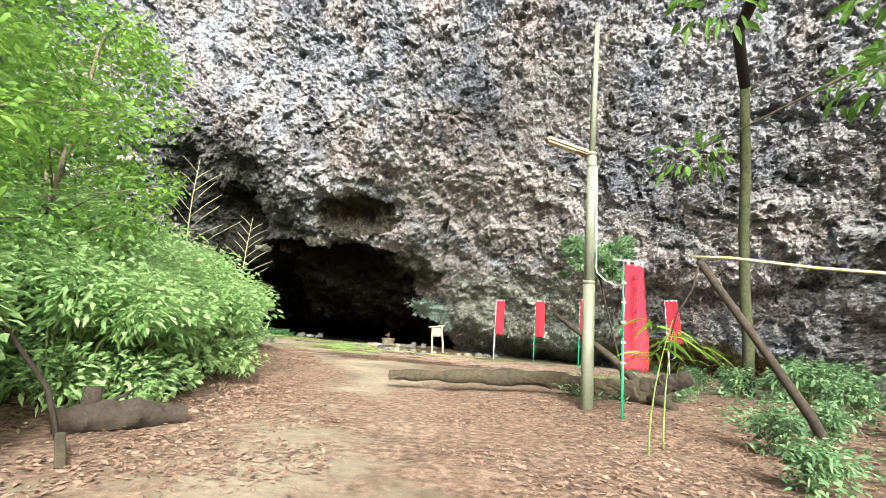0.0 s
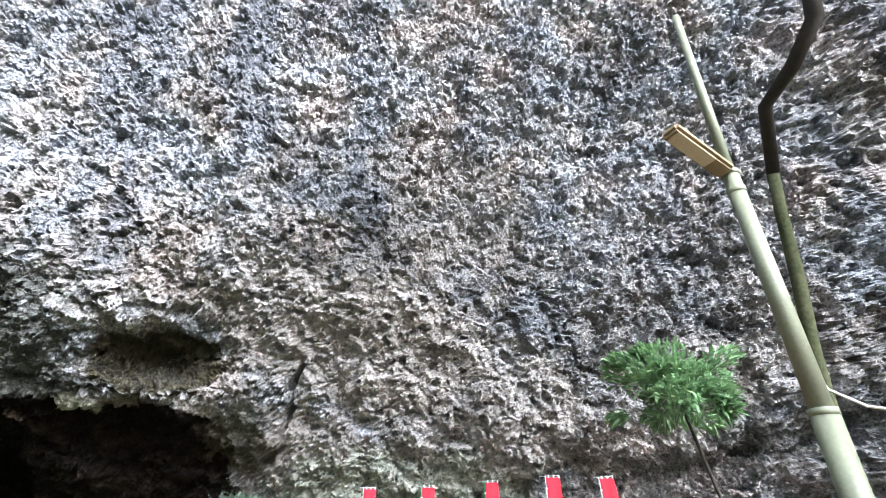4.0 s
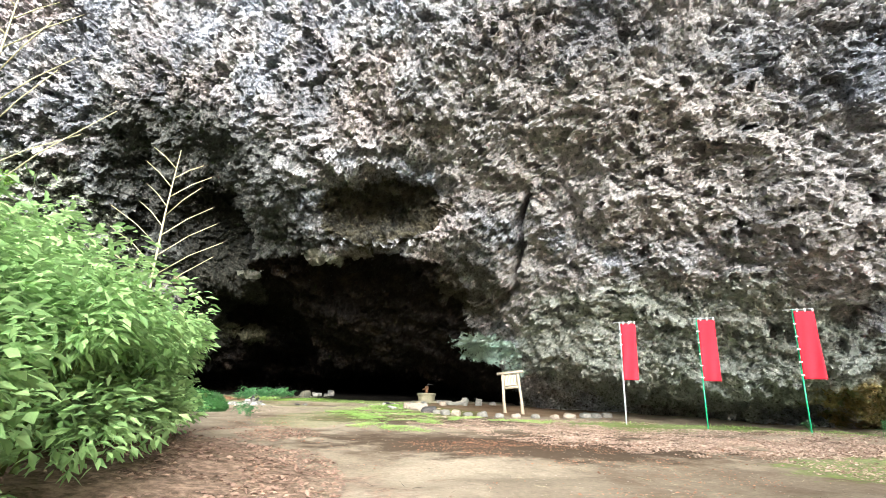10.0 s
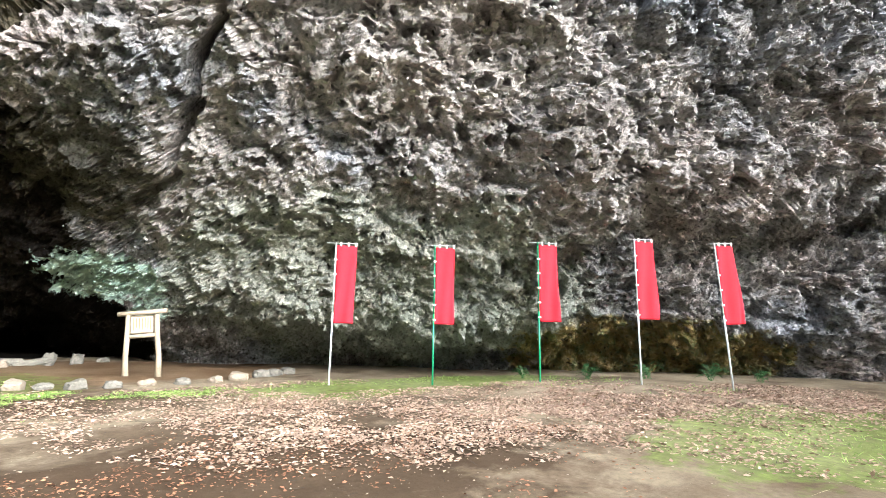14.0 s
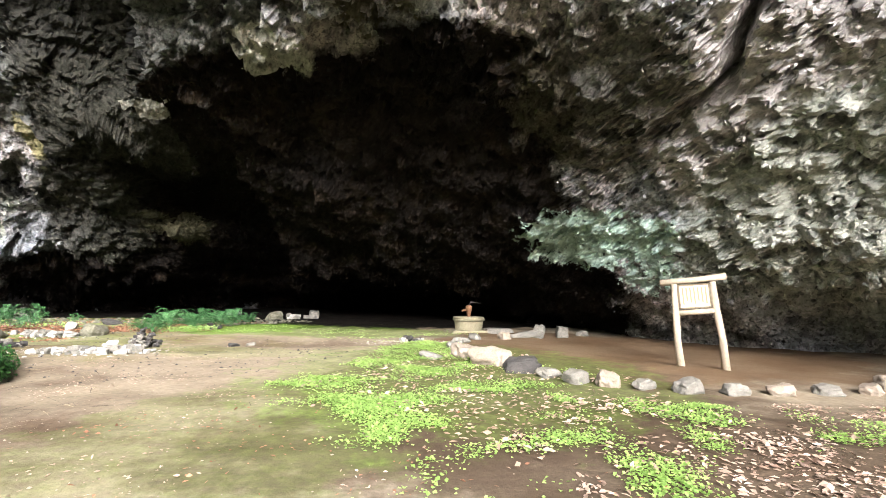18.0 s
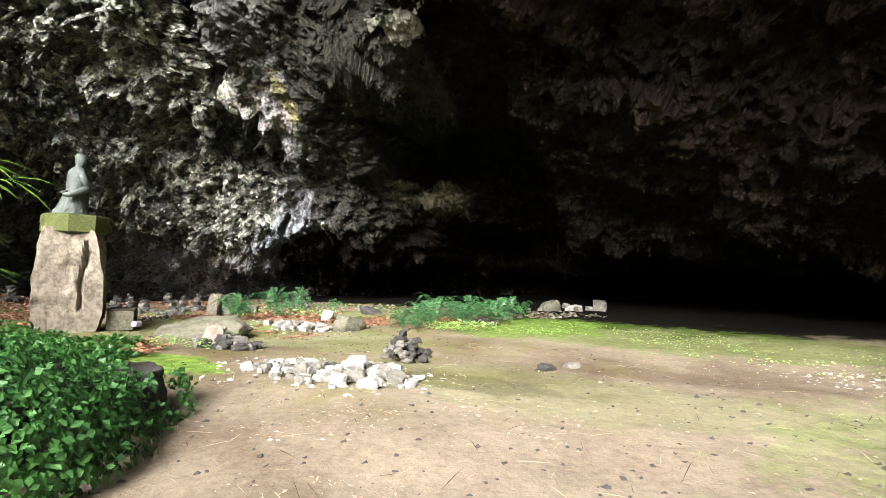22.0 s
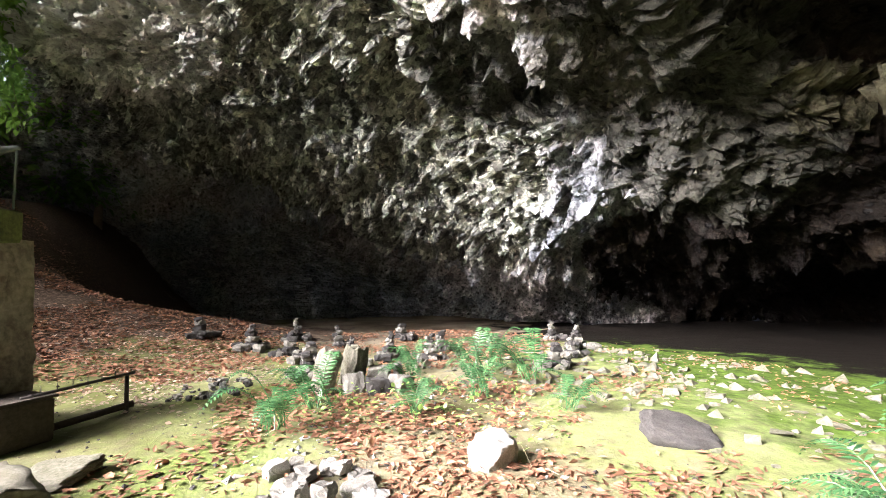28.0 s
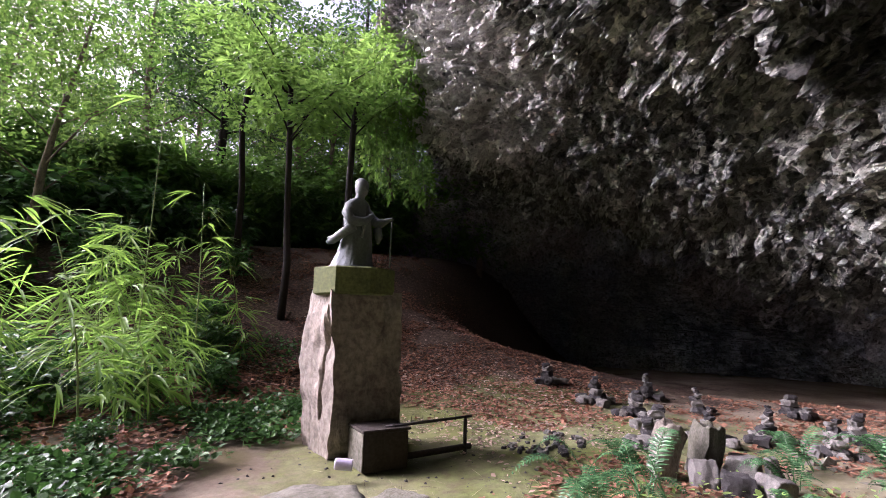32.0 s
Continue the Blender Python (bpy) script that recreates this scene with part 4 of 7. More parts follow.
# ---- plants ----
def leaf_material(name, dark, light, through_light=0.35, rough=0.5):
    m, nt, b = material(name, rough, 0, 0.35)
    geo = nt.nodes.new("ShaderNodeNewGeometry")
    col = ramp(nt, geo.outputs["Random Per Island"], [(0.0, dark), (0.55, tuple((a + c) / 2 for a, c in zip(dark, light))), (1.0, light)])
    v = coords(nt)
    col = mix(nt, 0.35, col, ramp(nt, noise_tex(nt, v, 1.1, 3, 0.6), [(0.35, dark), (0.65, light)]))
    nt.links.new(col, b.inputs["Base Color"])
    if through_light:
        tr = nt.nodes.new("ShaderNodeBsdfTranslucent")
        nt.links.new(mix(nt, 0.5, col, light), tr.inputs["Color"])
        mx = nt.nodes.new("ShaderNodeMixShader")
        mx.inputs[0].default_value = through_light
        out = nt.nodes["Material Output"]
        nt.links.new(b.outputs[0], mx.inputs[1])
        nt.links.new(tr.outputs[0], mx.inputs[2])
        nt.links.new(mx.outputs[0], out.inputs["Surface"])
    return m


BUSH_GREEN = leaf_material("bush_leaves", (0.11, 0.22, 0.07), (0.42, 0.6, 0.26), 0.45)
TREE_GREEN = leaf_material("tree_leaves", (0.03, 0.075, 0.016), (0.15, 0.3, 0.05), 0.5)
MAPLE_GREEN = leaf_material("maple_leaves", (0.05, 0.125, 0.022), (0.25, 0.43, 0.08), 0.55)
DARK_GREEN = leaf_material("dark_leaves", (0.025, 0.06, 0.016), (0.085, 0.18, 0.045), 0.25)
IVY_GREEN = leaf_material("ivy_leaves", (0.014, 0.055, 0.014), (0.06, 0.17, 0.04), 0.15, 0.5)
COVER_GREEN = leaf_material("cover_leaves", (0.015, 0.055, 0.01), (0.09, 0.22, 0.045), 0.25, 0.45)
PATH_LEAF = leaf_material("trodden_leaves", (0.1, 0.058, 0.04), (0.33, 0.225, 0.17), 0.1, 0.85)
FERN_GREEN = leaf_material("fern_leaves", (0.013, 0.055, 0.022), (0.11, 0.245, 0.095), 0.2, 0.24)
BAMBOO_GREEN = leaf_material("bamboo_leaves", (0.08, 0.19, 0.025), (0.27, 0.46, 0.075), 0.5)
CLOVER_GREEN = leaf_material("clover_leaves", (0.14, 0.26, 0.05), (0.4, 0.58, 0.18), 0.4)
SHRUB_GREEN = leaf_material("shrub_leaves", (0.06, 0.13, 0.055), (0.22, 0.35, 0.17), 0.3)
DEAD_LEAF = leaf_material("dead_leaves", (0.17, 0.11, 0.078), (0.52, 0.405, 0.325), 0.1, 0.85)
RED_LEAF = leaf_material("russet_leaves", (0.1, 0.045, 0.025), (0.38, 0.2, 0.12), 0.1, 0.85)
DRY_STEM = plain("dry_stem", (0.36, 0.33, 0.2), 0.8, vary=0.2)
GREEN_STEM = plain("green_stem", (0.16, 0.22, 0.06), 0.7, vary=0.3)
MOSS_BARK = plain("mossy_bark", (0.035, 0.06, 0.012), 0.95, vary=0.5, scale=2.0, bump_by=0.9, tint=(0.075, 0.075, 0.04))
DARK_BARK = plain("dark_bark", (0.022, 0.018, 0.014), 0.95, vary=0.4, scale=5, bump_by=0.8)
LOG_BARK = plain("log_bark", (0.03, 0.026, 0.014), 0.95, vary=0.5, scale=1.6, bump_by=1.0, tint=(0.072, 0.058, 0.034))
OLD_WOOD = plain("dark_rotten_wood", (0.036, 0.028, 0.02), 0.95, vary=0.5, scale=4, bump_by=0.8)
PALE_STONE = plain("pale_stone", (0.3, 0.292, 0.27), 0.9, vary=0.4, scale=3, bump_by=0.7)
GREY_STONE = plain("grey_stone", (0.145, 0.14, 0.124), 0.9, vary=0.4, scale=4, bump_by=0.8)
DAMP_ROCK = plain("damp_mossy_rock", (0.01, 0.013, 0.006), 0.95, vary=0.6, scale=4, bump_by=1.0, tint=(0.028, 0.034, 0.016))
DARK_STONE = plain("dark_stone", (0.042, 0.04, 0.038), 0.95, vary=0.5, scale=5, bump_by=1.0)
TAN_STONE = plain("tan_stone", (0.23, 0.195, 0.155), 0.9, vary=0.4, scale=3, bump_by=0.8)
MOSSY_ROCK = plain("mossy_rock", (0.09, 0.1, 0.045), 0.95, vary=0.5, scale=3, bump_by=0.9, tint=(0.18, 0.17, 0.14))
CONCRETE = plain("old_concrete", (0.18, 0.165, 0.11), 0.9, vary=0.35, scale=4, bump_by=0.5)
RUST = plain("rusty_iron", (0.14, 0.075, 0.04), 0.8, metal=0.4, vary=0.4)
IRON = plain("dark_iron", (0.06, 0.055, 0.05), 0.6, metal=0.6, vary=0.3)

# outline of half a leaf: along, across
LANCE = ((0.0, 0.02), (0.25, 0.5), (0.6, 0.42), (1.0, 0.0))
BROAD = ((0.0, 0.05), (0.3, 0.85), (0.65, 0.7), (1.0, 0.0))
SMALL = ((0.0, 0.15), (0.5, 0.95), (1.0, 0.1))


def leaves(places, ways, lengths, widths, seed=0, shape=LANCE, droop=0.25, normals=None):
    """Points and quads of folded leaves: where, which way, how long and wide."""
    rng = np.random.default_rng(seed)
    n = len(places)
    ways = ways / (np.linalg.norm(ways, axis=1, keepdims=True) + 1e-9)
    ref = rng.normal(size=(n, 3)) * 0.5 + np.array([0, 0, 1.0]) if normals is None else normals
    side = np.cross(ways, ref)
    side /= np.linalg.norm(side, axis=1, keepdims=True) + 1e-9
    up = np.cross(side, ways)
    L, W = lengths[:, None], widths[:, None]
    mid, left, right = [], [], []
    for a, w in shape:
        spine = places + ways * L * a - np.array([0, 0, 1.0]) * L * droop * a * a
        mid.append(spine)
        left.append(spine + side * W * w * 0.5 + up * W * w * 0.12)
        right.append(spine - side * W * w * 0.5 + up * W * w * 0.12)
    k = len(shape)
    # rows of left, mid and right points, the tip and base kept as they are
    pts = np.stack([np.stack(left, 1), np.stack(mid, 1), np.stack(right, 1)], 2).reshape(n, k * 3, 3)
    quads = []
    for i in range(k - 1):
        quads += [(i * 3, i * 3 + 1, i * 3 + 4, i * 3 + 3), (i * 3 + 1, i * 3 + 2, i * 3 + 5, i * 3 + 4)]
    quads = np.array(quads)
    faces = (np.arange(n)[:, None, None] * (k * 3) + quads[None]).reshape(-1, 4)
    return pts.reshape(-1, 3), faces


def cheap_leaves(places, ways, lengths, widths, seed=0):
    """One bent quad a leaf, for what stays far off."""
    rng = np.random.default_rng(seed)
    n = len(places)
    ways = ways / (np.linalg.norm(ways, axis=1, keepdims=True) + 1e-9)
    side = np.cross(ways, rng.normal(size=(n, 3)) + np.array([0, 0, 0.8]))
    side /= np.linalg.norm(side, axis=1, keepdims=True) + 1e-9
    L, W = lengths[:, None], widths[:, None]
    pts = np.stack([places, places + ways * L * 0.5 + side * W * 0.5, places + ways * L - np.array([0, 0, 1]) * L * 0.2, places + ways * L * 0.5 - side * W * 0.5], 1)
    return pts.reshape(-1, 3), np.arange(n * 4).reshape(n, 4)


def clump_points(rng, count, clumps, spread):
    """Random points gathered round clump centres (x, y, z, radius)."""
    which = rng.integers(0, len(clumps), count)
    c = np.array(clumps)[which]
    d = rng.normal(size=(count, 3))
    d /= np.linalg.norm(d, axis=1, keepdims=True)
    r = c[:, 3:4] * rng.uniform(0.2, 1.0, (count, 1)) ** 0.45
    return c[:, :3] + d * r * np.array(spread), d


def bush(name, seed, radius, height, count, mat, label, group, leaf=0.16, wide=0.06, shape=LANCE):
    """A bush at the origin: several stems and a crown of many leaves."""
    rng = np.random.default_rng(seed)
    ob = thing(name, Matrix.Identity(4), label, "bush", group)
    lines, clumps = [], []
    for k in range(9):
        a = rng.uniform(0, 6.28)
        r = radius * rng.uniform(0.25, 0.95)
        h = height * rng.uniform(0.55, 1.0) * (1.1 - 0.45 * r / radius)
        top = np.array([r * math.cos(a), r * math.sin(a), h])
        mid = np.array([top[0] * 0.45, top[1] * 0.45, h * 0.6])
        lines.append(([(top[0] * 0.15, top[1] * 0.15, -0.1), tuple(mid), tuple(top)], [0.02, 0.014, 0.005]))
        for t in (0.45, 0.7, 1.0):
            c = mid * (1 - t) * 1.2 + top * t
            clumps.append((*c, radius * rng.uniform(0.28, 0.5)))
        clumps.append((top[0] * 0.95, top[1] * 0.95, h * 0.3, radius * 0.4))
    tubes("woody_frame", lines, GREEN_STEM, ob, 5)
    p, d = clump_points(rng, count, clumps, (1, 1, 0.75))
    p[:, 2] = np.abs(p[:, 2]) + 0.03
    w = d * 0.8 + rng.normal(size=(count, 3)) * 0.5
    w[:, 2] *= 0.45
    v, f = leaves(p, w, rng.uniform(0.6, 1.25, count) * leaf, rng.uniform(0.7, 1.2, count) * wide, seed, shape)
    from_arrays("crown", v, f, mat, ob)
    return ob


def tree(name, seed, height, trunk, crown_from, spread, count, mat, bark, label, group, leaf=0.22, lean=(0, 0)):
    """A tree at the origin: tapered trunk, limbs and a crown of many leaves."""
    rng = np.random.default_rng(seed)
    ob = thing(name, Matrix.Identity(4), label, "tree", group)
    pts = []
    for k in range(7):
        t = k / 6
        pts.append((lean[0] * t * t + 0.18 * math.sin(t * 5 + seed), lean[1] * t * t + 0.18 * math.cos(t * 4 + seed), height * 0.9 * t - 0.2))
    tube("trunk", pts, [trunk * (1.25 if k == 0 else 1 - 0.75 * k / 6) for k in range(7)], bark, ob, 9, seed, 0.06)
    lines, clumps = [], []
    for k in range(15):
        t = crown_from + (1 - crown_from) * (k / 15)
        base = np.array([np.interp(t, np.linspace(0, 1, 7), [p[i] for p in pts]) for i in range(3)])
        a = k * 2.4 + rng.uniform(-0.5, 0.5)
        r = spread * (1.05 - 0.6 * t) * rng.uniform(0.6, 1.15)
        tip = base + np.array([r * math.cos(a), r * math.sin(a), r * rng.uniform(0.1, 0.6)])
        mid = base * 0.5 + tip * 0.5 + np.array([0, 0, 0.12 * r])
        lines.append(([tuple(base), tuple(mid), tuple(tip)], [trunk * 0.34 * (1.1 - t), trunk * 0.2 * (1.1 - t), 0.012]))
        for q in (0.55, 0.8, 1.0):
            c = base * (1 - q) + tip * q
            clumps.append((*c, spread * rng.uniform(0.16, 0.34)))
    tubes("branch_frame", lines, bark, ob, 5)
    p, d = clump_points(rng, count, clumps, (1, 1, 0.6))
    w = d + rng.normal(size=(count, 3)) * 0.7
    w[:, 2] *= 0.5
    v, f = cheap_leaves(p, w, rng.uniform(0.6, 1.3, count) * leaf, rng.uniform(0.6, 1.2, count) * leaf * 0.55, seed)
    from_arrays("crown", v, f, mat, ob)
    return ob


def put(ob, x, y, turn=0.0, size=1.0, dz=0.0):
    ob.matrix_world = pose(x, y, gz(x, y) + dz, 0, 0, turn) @ Matrix.Diagonal((size, size, size, 1))
    return ob


def put_copy(ob, x, y, turn=0.0, size=1.0, dz=0.0):
    c = copy_thing(ob, pose(x, y, gz(x, y) + dz, 0, 0, turn))
    c.scale = (size, size, size)
    return c


def bank_of_bushes():
    rnd = random.Random(5)
    a = bush("bush", 1, 1.25, 2.3, 8200, BUSH_GREEN, "dense bright green bush with small pointed leaves", "bushes along the path", 0.125, 0.055, SMALL)
    b = bush("bush", 2, 1.15, 1.7, 6000, BUSH_GREEN, "low bright green bush with broad leaves", "bushes along the path", 0.13, 0.085, SMALL)
    put(a, -4.9, 9.4, 20)
    put(b, -4.6, 6.9, 70)
    edge = ((-5.0, 3.6), (-4.7, 6.0), (-4.9, 8.2), (-5.4, 10.4), (-6.1, 12.6), (-6.9, 14.8), (-7.3, 16.8), (-7.8, 18.3), (-9.2, 19.4))
    for k, (x, y) in enumerate(edge):
        put_copy(a if k % 2 else b, x, y, rnd.uniform(0, 360), rnd.uniform(0.85, 1.1))
        put_copy(b if k % 2 else a, x - 1.6, y - 0.5, rnd.uniform(0, 360), rnd.uniform(1.1, 1.4))
        put_copy(a, x - 3.3, y + 0.3, rnd.uniform(0, 360), rnd.uniform(1.3, 1.7))
    for x, y, s in ((-10.5, 21.0, 1.0), (-11.5, 23.4, 1.0), (-12.8, 21.0, 1.3), (-13.8, 24.6, 1.2)):
        put_copy(a, x, y, rnd.uniform(0, 360), s)


bank_of_bushes()


def forest():
    rnd = random.Random(11)
    g = "trees of the surrounding forest"
    a = tree("tree", 3, 13, 0.2, 0.3, 4.2, 5200, TREE_GREEN, BARK, "tall forest tree with a dark trunk and green crown", g, 0.23)
    b = tree("tree", 4, 10, 0.14, 0.25, 3.6, 4600, MAPLE_GREEN, BARK, "slender maple with bright sunlit green leaves", g, 0.2, (1.0, 0.4))
    c = tree("tree", 6, 16, 0.28, 0.4, 4.6, 5600, DARK_GREEN, DARK_BARK, "tall dark evergreen forest tree", g, 0.25)
    put(a, -30.0, 12.5, 10)
    put(b, -28.8, 22.0, 50)
    put(c, -33.0, 21.0, 0)
    # the wood to the west, behind the statue
    for x, y, w, s in ((-26.5, 18.5, c, 0.8), (-30.2, 24.4, b, 0.9), (-29.0, 20.5, a, 0.9), (-31.5, 16.0, c, 1.0), (-26.0, 14.5, a, 1.0), 
                       (-36.5, 24.5, a, 1.0), (-37, 19, c, 1.0), (-35, 13, a, 1.1), (-29, 10, c, 1.0), (-41, 23, a, 1.1), (-42, 15, c, 1.1), (-23, 9.5, a, 1.1), (-33, 27.6, b, 1.0), (-38, 29, c, 1.0), (-45, 28, a, 1.1)):
        put_copy(w, x, y, rnd.uniform(0, 360), s * rnd.uniform(0.9, 1.1))
    for x, y, w, s in ((-19.6, 20.8, b, 0.85), (-18.2, 15.5, a, 0.9), (-21.3, 13.0, b, 1.0), (-20.3, 9.0, a, 1.1)):
        put_copy(w, x, y, rnd.uniform(0, 360), s)
    for k in range(16):
        put_copy(a if k % 2 else c, -50 + 22 * (k / 15) + rnd.uniform(-2, 2), 36 - 34 * (k / 15) + rnd.uniform(-2, 2), rnd.uniform(0, 360), rnd.uniform(0.75, 1.0))
    under = bush("undergrowth", 12, 1.6, 2.2, 4200, TREE_GREEN, "dark leafy undergrowth below the forest trees", "undergrowth of the wood", 0.24, 0.11, BROAD)
    put(under, -30.5, 22.2, 0)
    for k in range(30):
        t = k / 29
        put_copy(under, -34.5 + 15 * t + rnd.uniform(-1.5, 1.5), 27 - 13.5 * t + rnd.uniform(-2.2, 1.2), rnd.uniform(0, 360), rnd.uniform(0.8, 1.7))
    # left of the path
    for x, y, w, s in ((-5.6, 4.6, b, 0.6), (-6.6, 7.2, b, 0.62), (-8.2, 5.0, b, 0.72), (-10.0, 9.0, a, 0.75), (-8.8, 1.5, a, 0.8), (-11.8, 13.5, b, 0.85), (-13.0, 5.5, b, 0.7)):
        put_copy(w, x, y, rnd.uniform(0, 360), s)
    # south and east, behind the walker
    # rows out of view, added to block low sky light from the cave
    for k in range(26):
        t = k / 25
        x = -24 + 50 * t
        y = -17 - 6 * math.sin(math.pi * t) + rnd.uniform(-3, 2)
        put_copy((a, c, a)[k % 3], x, y, rnd.uniform(0, 360), rnd.uniform(0.6, 0.8))
        put_copy(under, x + 1, y + 2.5, rnd.uniform(0, 360), rnd.uniform(1.4, 2.0))
    for x, y, w, s in ((16.5, 6.0, b, 1.0), (18.5, -6.5, a, 1.3), (17.5, -4, a, 1.0), (20, 0, c, 1.0), (24, -6, c, 1.2)):
        put_copy(w, x, y, rnd.uniform(0, 360), s)


forest()


# ---- stones ----
STONES = {}


def stone_mesh(mat, k, flat=0.1, big=False):
    """One of several shared rough stones of unit size."""
    key = (mat.name, k, flat, big)
    if key not in STONES:
        bm = rough_stone((1, 1, 1), k * 1.7 + len(mat.name), 14 if big else 3, 0.1 if big else 0.16, flat, 0.05 if big else 0.06)
        for f in bm.faces:
            f.smooth = big
        bmesh.ops.recalc_face_normals(bm, faces=bm.faces)
        me = bpy.data.meshes.new("stone")
        bm.to_mesh(me)
        bm.free()
        me.materials.append(mat)
        STONES[key] = me
    return STONES[key]


def stone(x, y, z, size, mat, rnd, parent=None, name="stone", flat=0.1, turn=None):
    ob = new(name, stone_mesh(mat, rnd.randrange(4 if not parent else 6), flat, not parent))
    sx, sy, sz = size if isinstance(size, tuple) else (size * rnd.uniform(0.8, 1.25), size * rnd.uniform(0.7, 1.1), size * rnd.uniform(0.55, 0.85))
    turn = rnd.uniform(0, 360) if turn is None else turn
    m = pose(x, y, z, rnd.uniform(-14, 14), rnd.uniform(-14, 14), turn) @ Matrix.Diagonal((sx, sy, sz, 1))
    ob.matrix_world = m
    if parent:
        ob.parent = parent
        ob.matrix_parent_inverse = parent.matrix_world.inverted()
    return ob


def heap(name, x, y, spots, mats, label, category, seed, group=""):
    """A heap: each stone a part. spots: (x, y, count, spread, height, size)."""
    rnd = random.Random(seed)
    ob = thing(name, pose(x, y, gz(x, y)), label, category, group)
    for cx, cy, count, sx, sy, height, size in spots:
        for k in range(count):
            a, r = rnd.uniform(0, 6.283), math.sqrt(rnd.random())
            px, py = cx + sx * r * math.cos(a), cy + sy * r * math.sin(a)
            s = size * 0.64 * rnd.uniform(0.5, 1.35)
            z = gz(px, py) + s * 0.22 + height * (1 - r) * rnd.random()
            stone(px, py, z, s, rnd.choice(mats), rnd, ob, "stone", 0.24)
    return ob


def cairn(x, y, tall, seed, label="small cairn of stacked dark stones", base=0.3, mats=None):
    rnd = random.Random(seed)
    ob = thing("cairn", pose(x, y, gz(x, y)), label, "cairn", "little stone cairns")
    z, s = gz(x, y), base
    top = z + tall
    for k in range(8):
        stone(x + rnd.uniform(-base, base), y + rnd.uniform(-base, base), gz(x, y) + 0.05, s * rnd.uniform(0.5, 0.8), rnd.choice(mats or [DARK_STONE, GREY_STONE]), rnd, ob)
    while z < top:
        stone(x + rnd.uniform(-0.03, 0.03), y + rnd.uniform(-0.03, 0.03), z + s * 0.25, (s, s * 0.9, s * 0.62), rnd.choice(mats or [DARK_STONE, GREY_STONE]), rnd, ob)
        z += s * 0.45
        s *= 0.8
        if s < 0.06:
            break
    return ob


def ring_of_stones():
    rnd = random.Random(3)
    line = ((-4.9, 33.0, 0.42, GREY_STONE), (-4.62, 34.5, 0.4, GREY_STONE), (-4.8, 33.7, 0.5, GREY_STONE), (-4.72, 31.75, 0.72, TAN_STONE), (-4.25, 30.95, 0.95, TAN_STONE), (-3.8, 30.15, 0.75, DARK_STONE),
            (-3.45, 29.7, 0.45, GREY_STONE), (-3.15, 29.2, 0.5, GREY_STONE), (-2.75, 28.95, 0.5, TAN_STONE), (-2.3, 28.8, 0.4, GREY_STONE), (-1.8, 28.6, 0.5, GREY_STONE), (-1.2, 28.55, 0.42, GREY_STONE),
            (-0.6, 28.55, 0.45, TAN_STONE), (0.1, 28.65, 0.42, GREY_STONE), (0.8, 28.8, 0.42, TAN_STONE), (1.4, 29.1, 0.6, TAN_STONE), (2.1, 29.5, 0.55, GREY_STONE), (2.6, 30.0, 0.6, GREY_STONE), (3.2, 30.6, 0.65, GREY_STONE),
            (-4.3, 35.3, 0.5, GREY_STONE), (-3.4, 36.0, 0.55, TAN_STONE), (-0.8, 37.4, 0.5, GREY_STONE))
    for x, y, s, mat in line:
        ob = stone(x, y, gz(x, y) + s * 0.1, (s * rnd.uniform(0.75, 0.85), s * rnd.uniform(0.55, 0.68), s * rnd.uniform(0.42, 0.52)), mat, rnd, None, "boulder", 0.0)
        tagged(ob, "%s boulder in a ring round bare earth" % {"grey_stone": "rounded grey", "tan_stone": "smooth pale tan", "dark_stone": "rough dark pitted", "pale_stone": "pale rounded"}[mat.name], "boulder", "boulders of the ring")
    ob = stone(-2.3, 36.7, gz(-2.3, 36.7) + 0.12, (0.36, 0.26, 0.62), GREY_STONE, rnd, None, "standing_stone")
    tagged(ob, "small grey standing stone at the cave mouth", "stone")
    ob = stone(-1.55, 36.9, gz(-1.55, 36.9) + 0.12, (0.5, 0.4, 0.42), GREY_STONE, rnd, None, "block_stone", 0.4)
    tagged(ob, "squared grey stone block at the cave mouth", "stone")
    ob = stone(-2.75, 36.6, gz(-2.75, 36.6) + 0.06, (1.1, 0.4, 0.24), GREY_STONE, rnd, None, "flat_stone", 0.35, 10)
    tagged(ob, "long flat grey stone on the earth", "stone")


ring_of_stones()


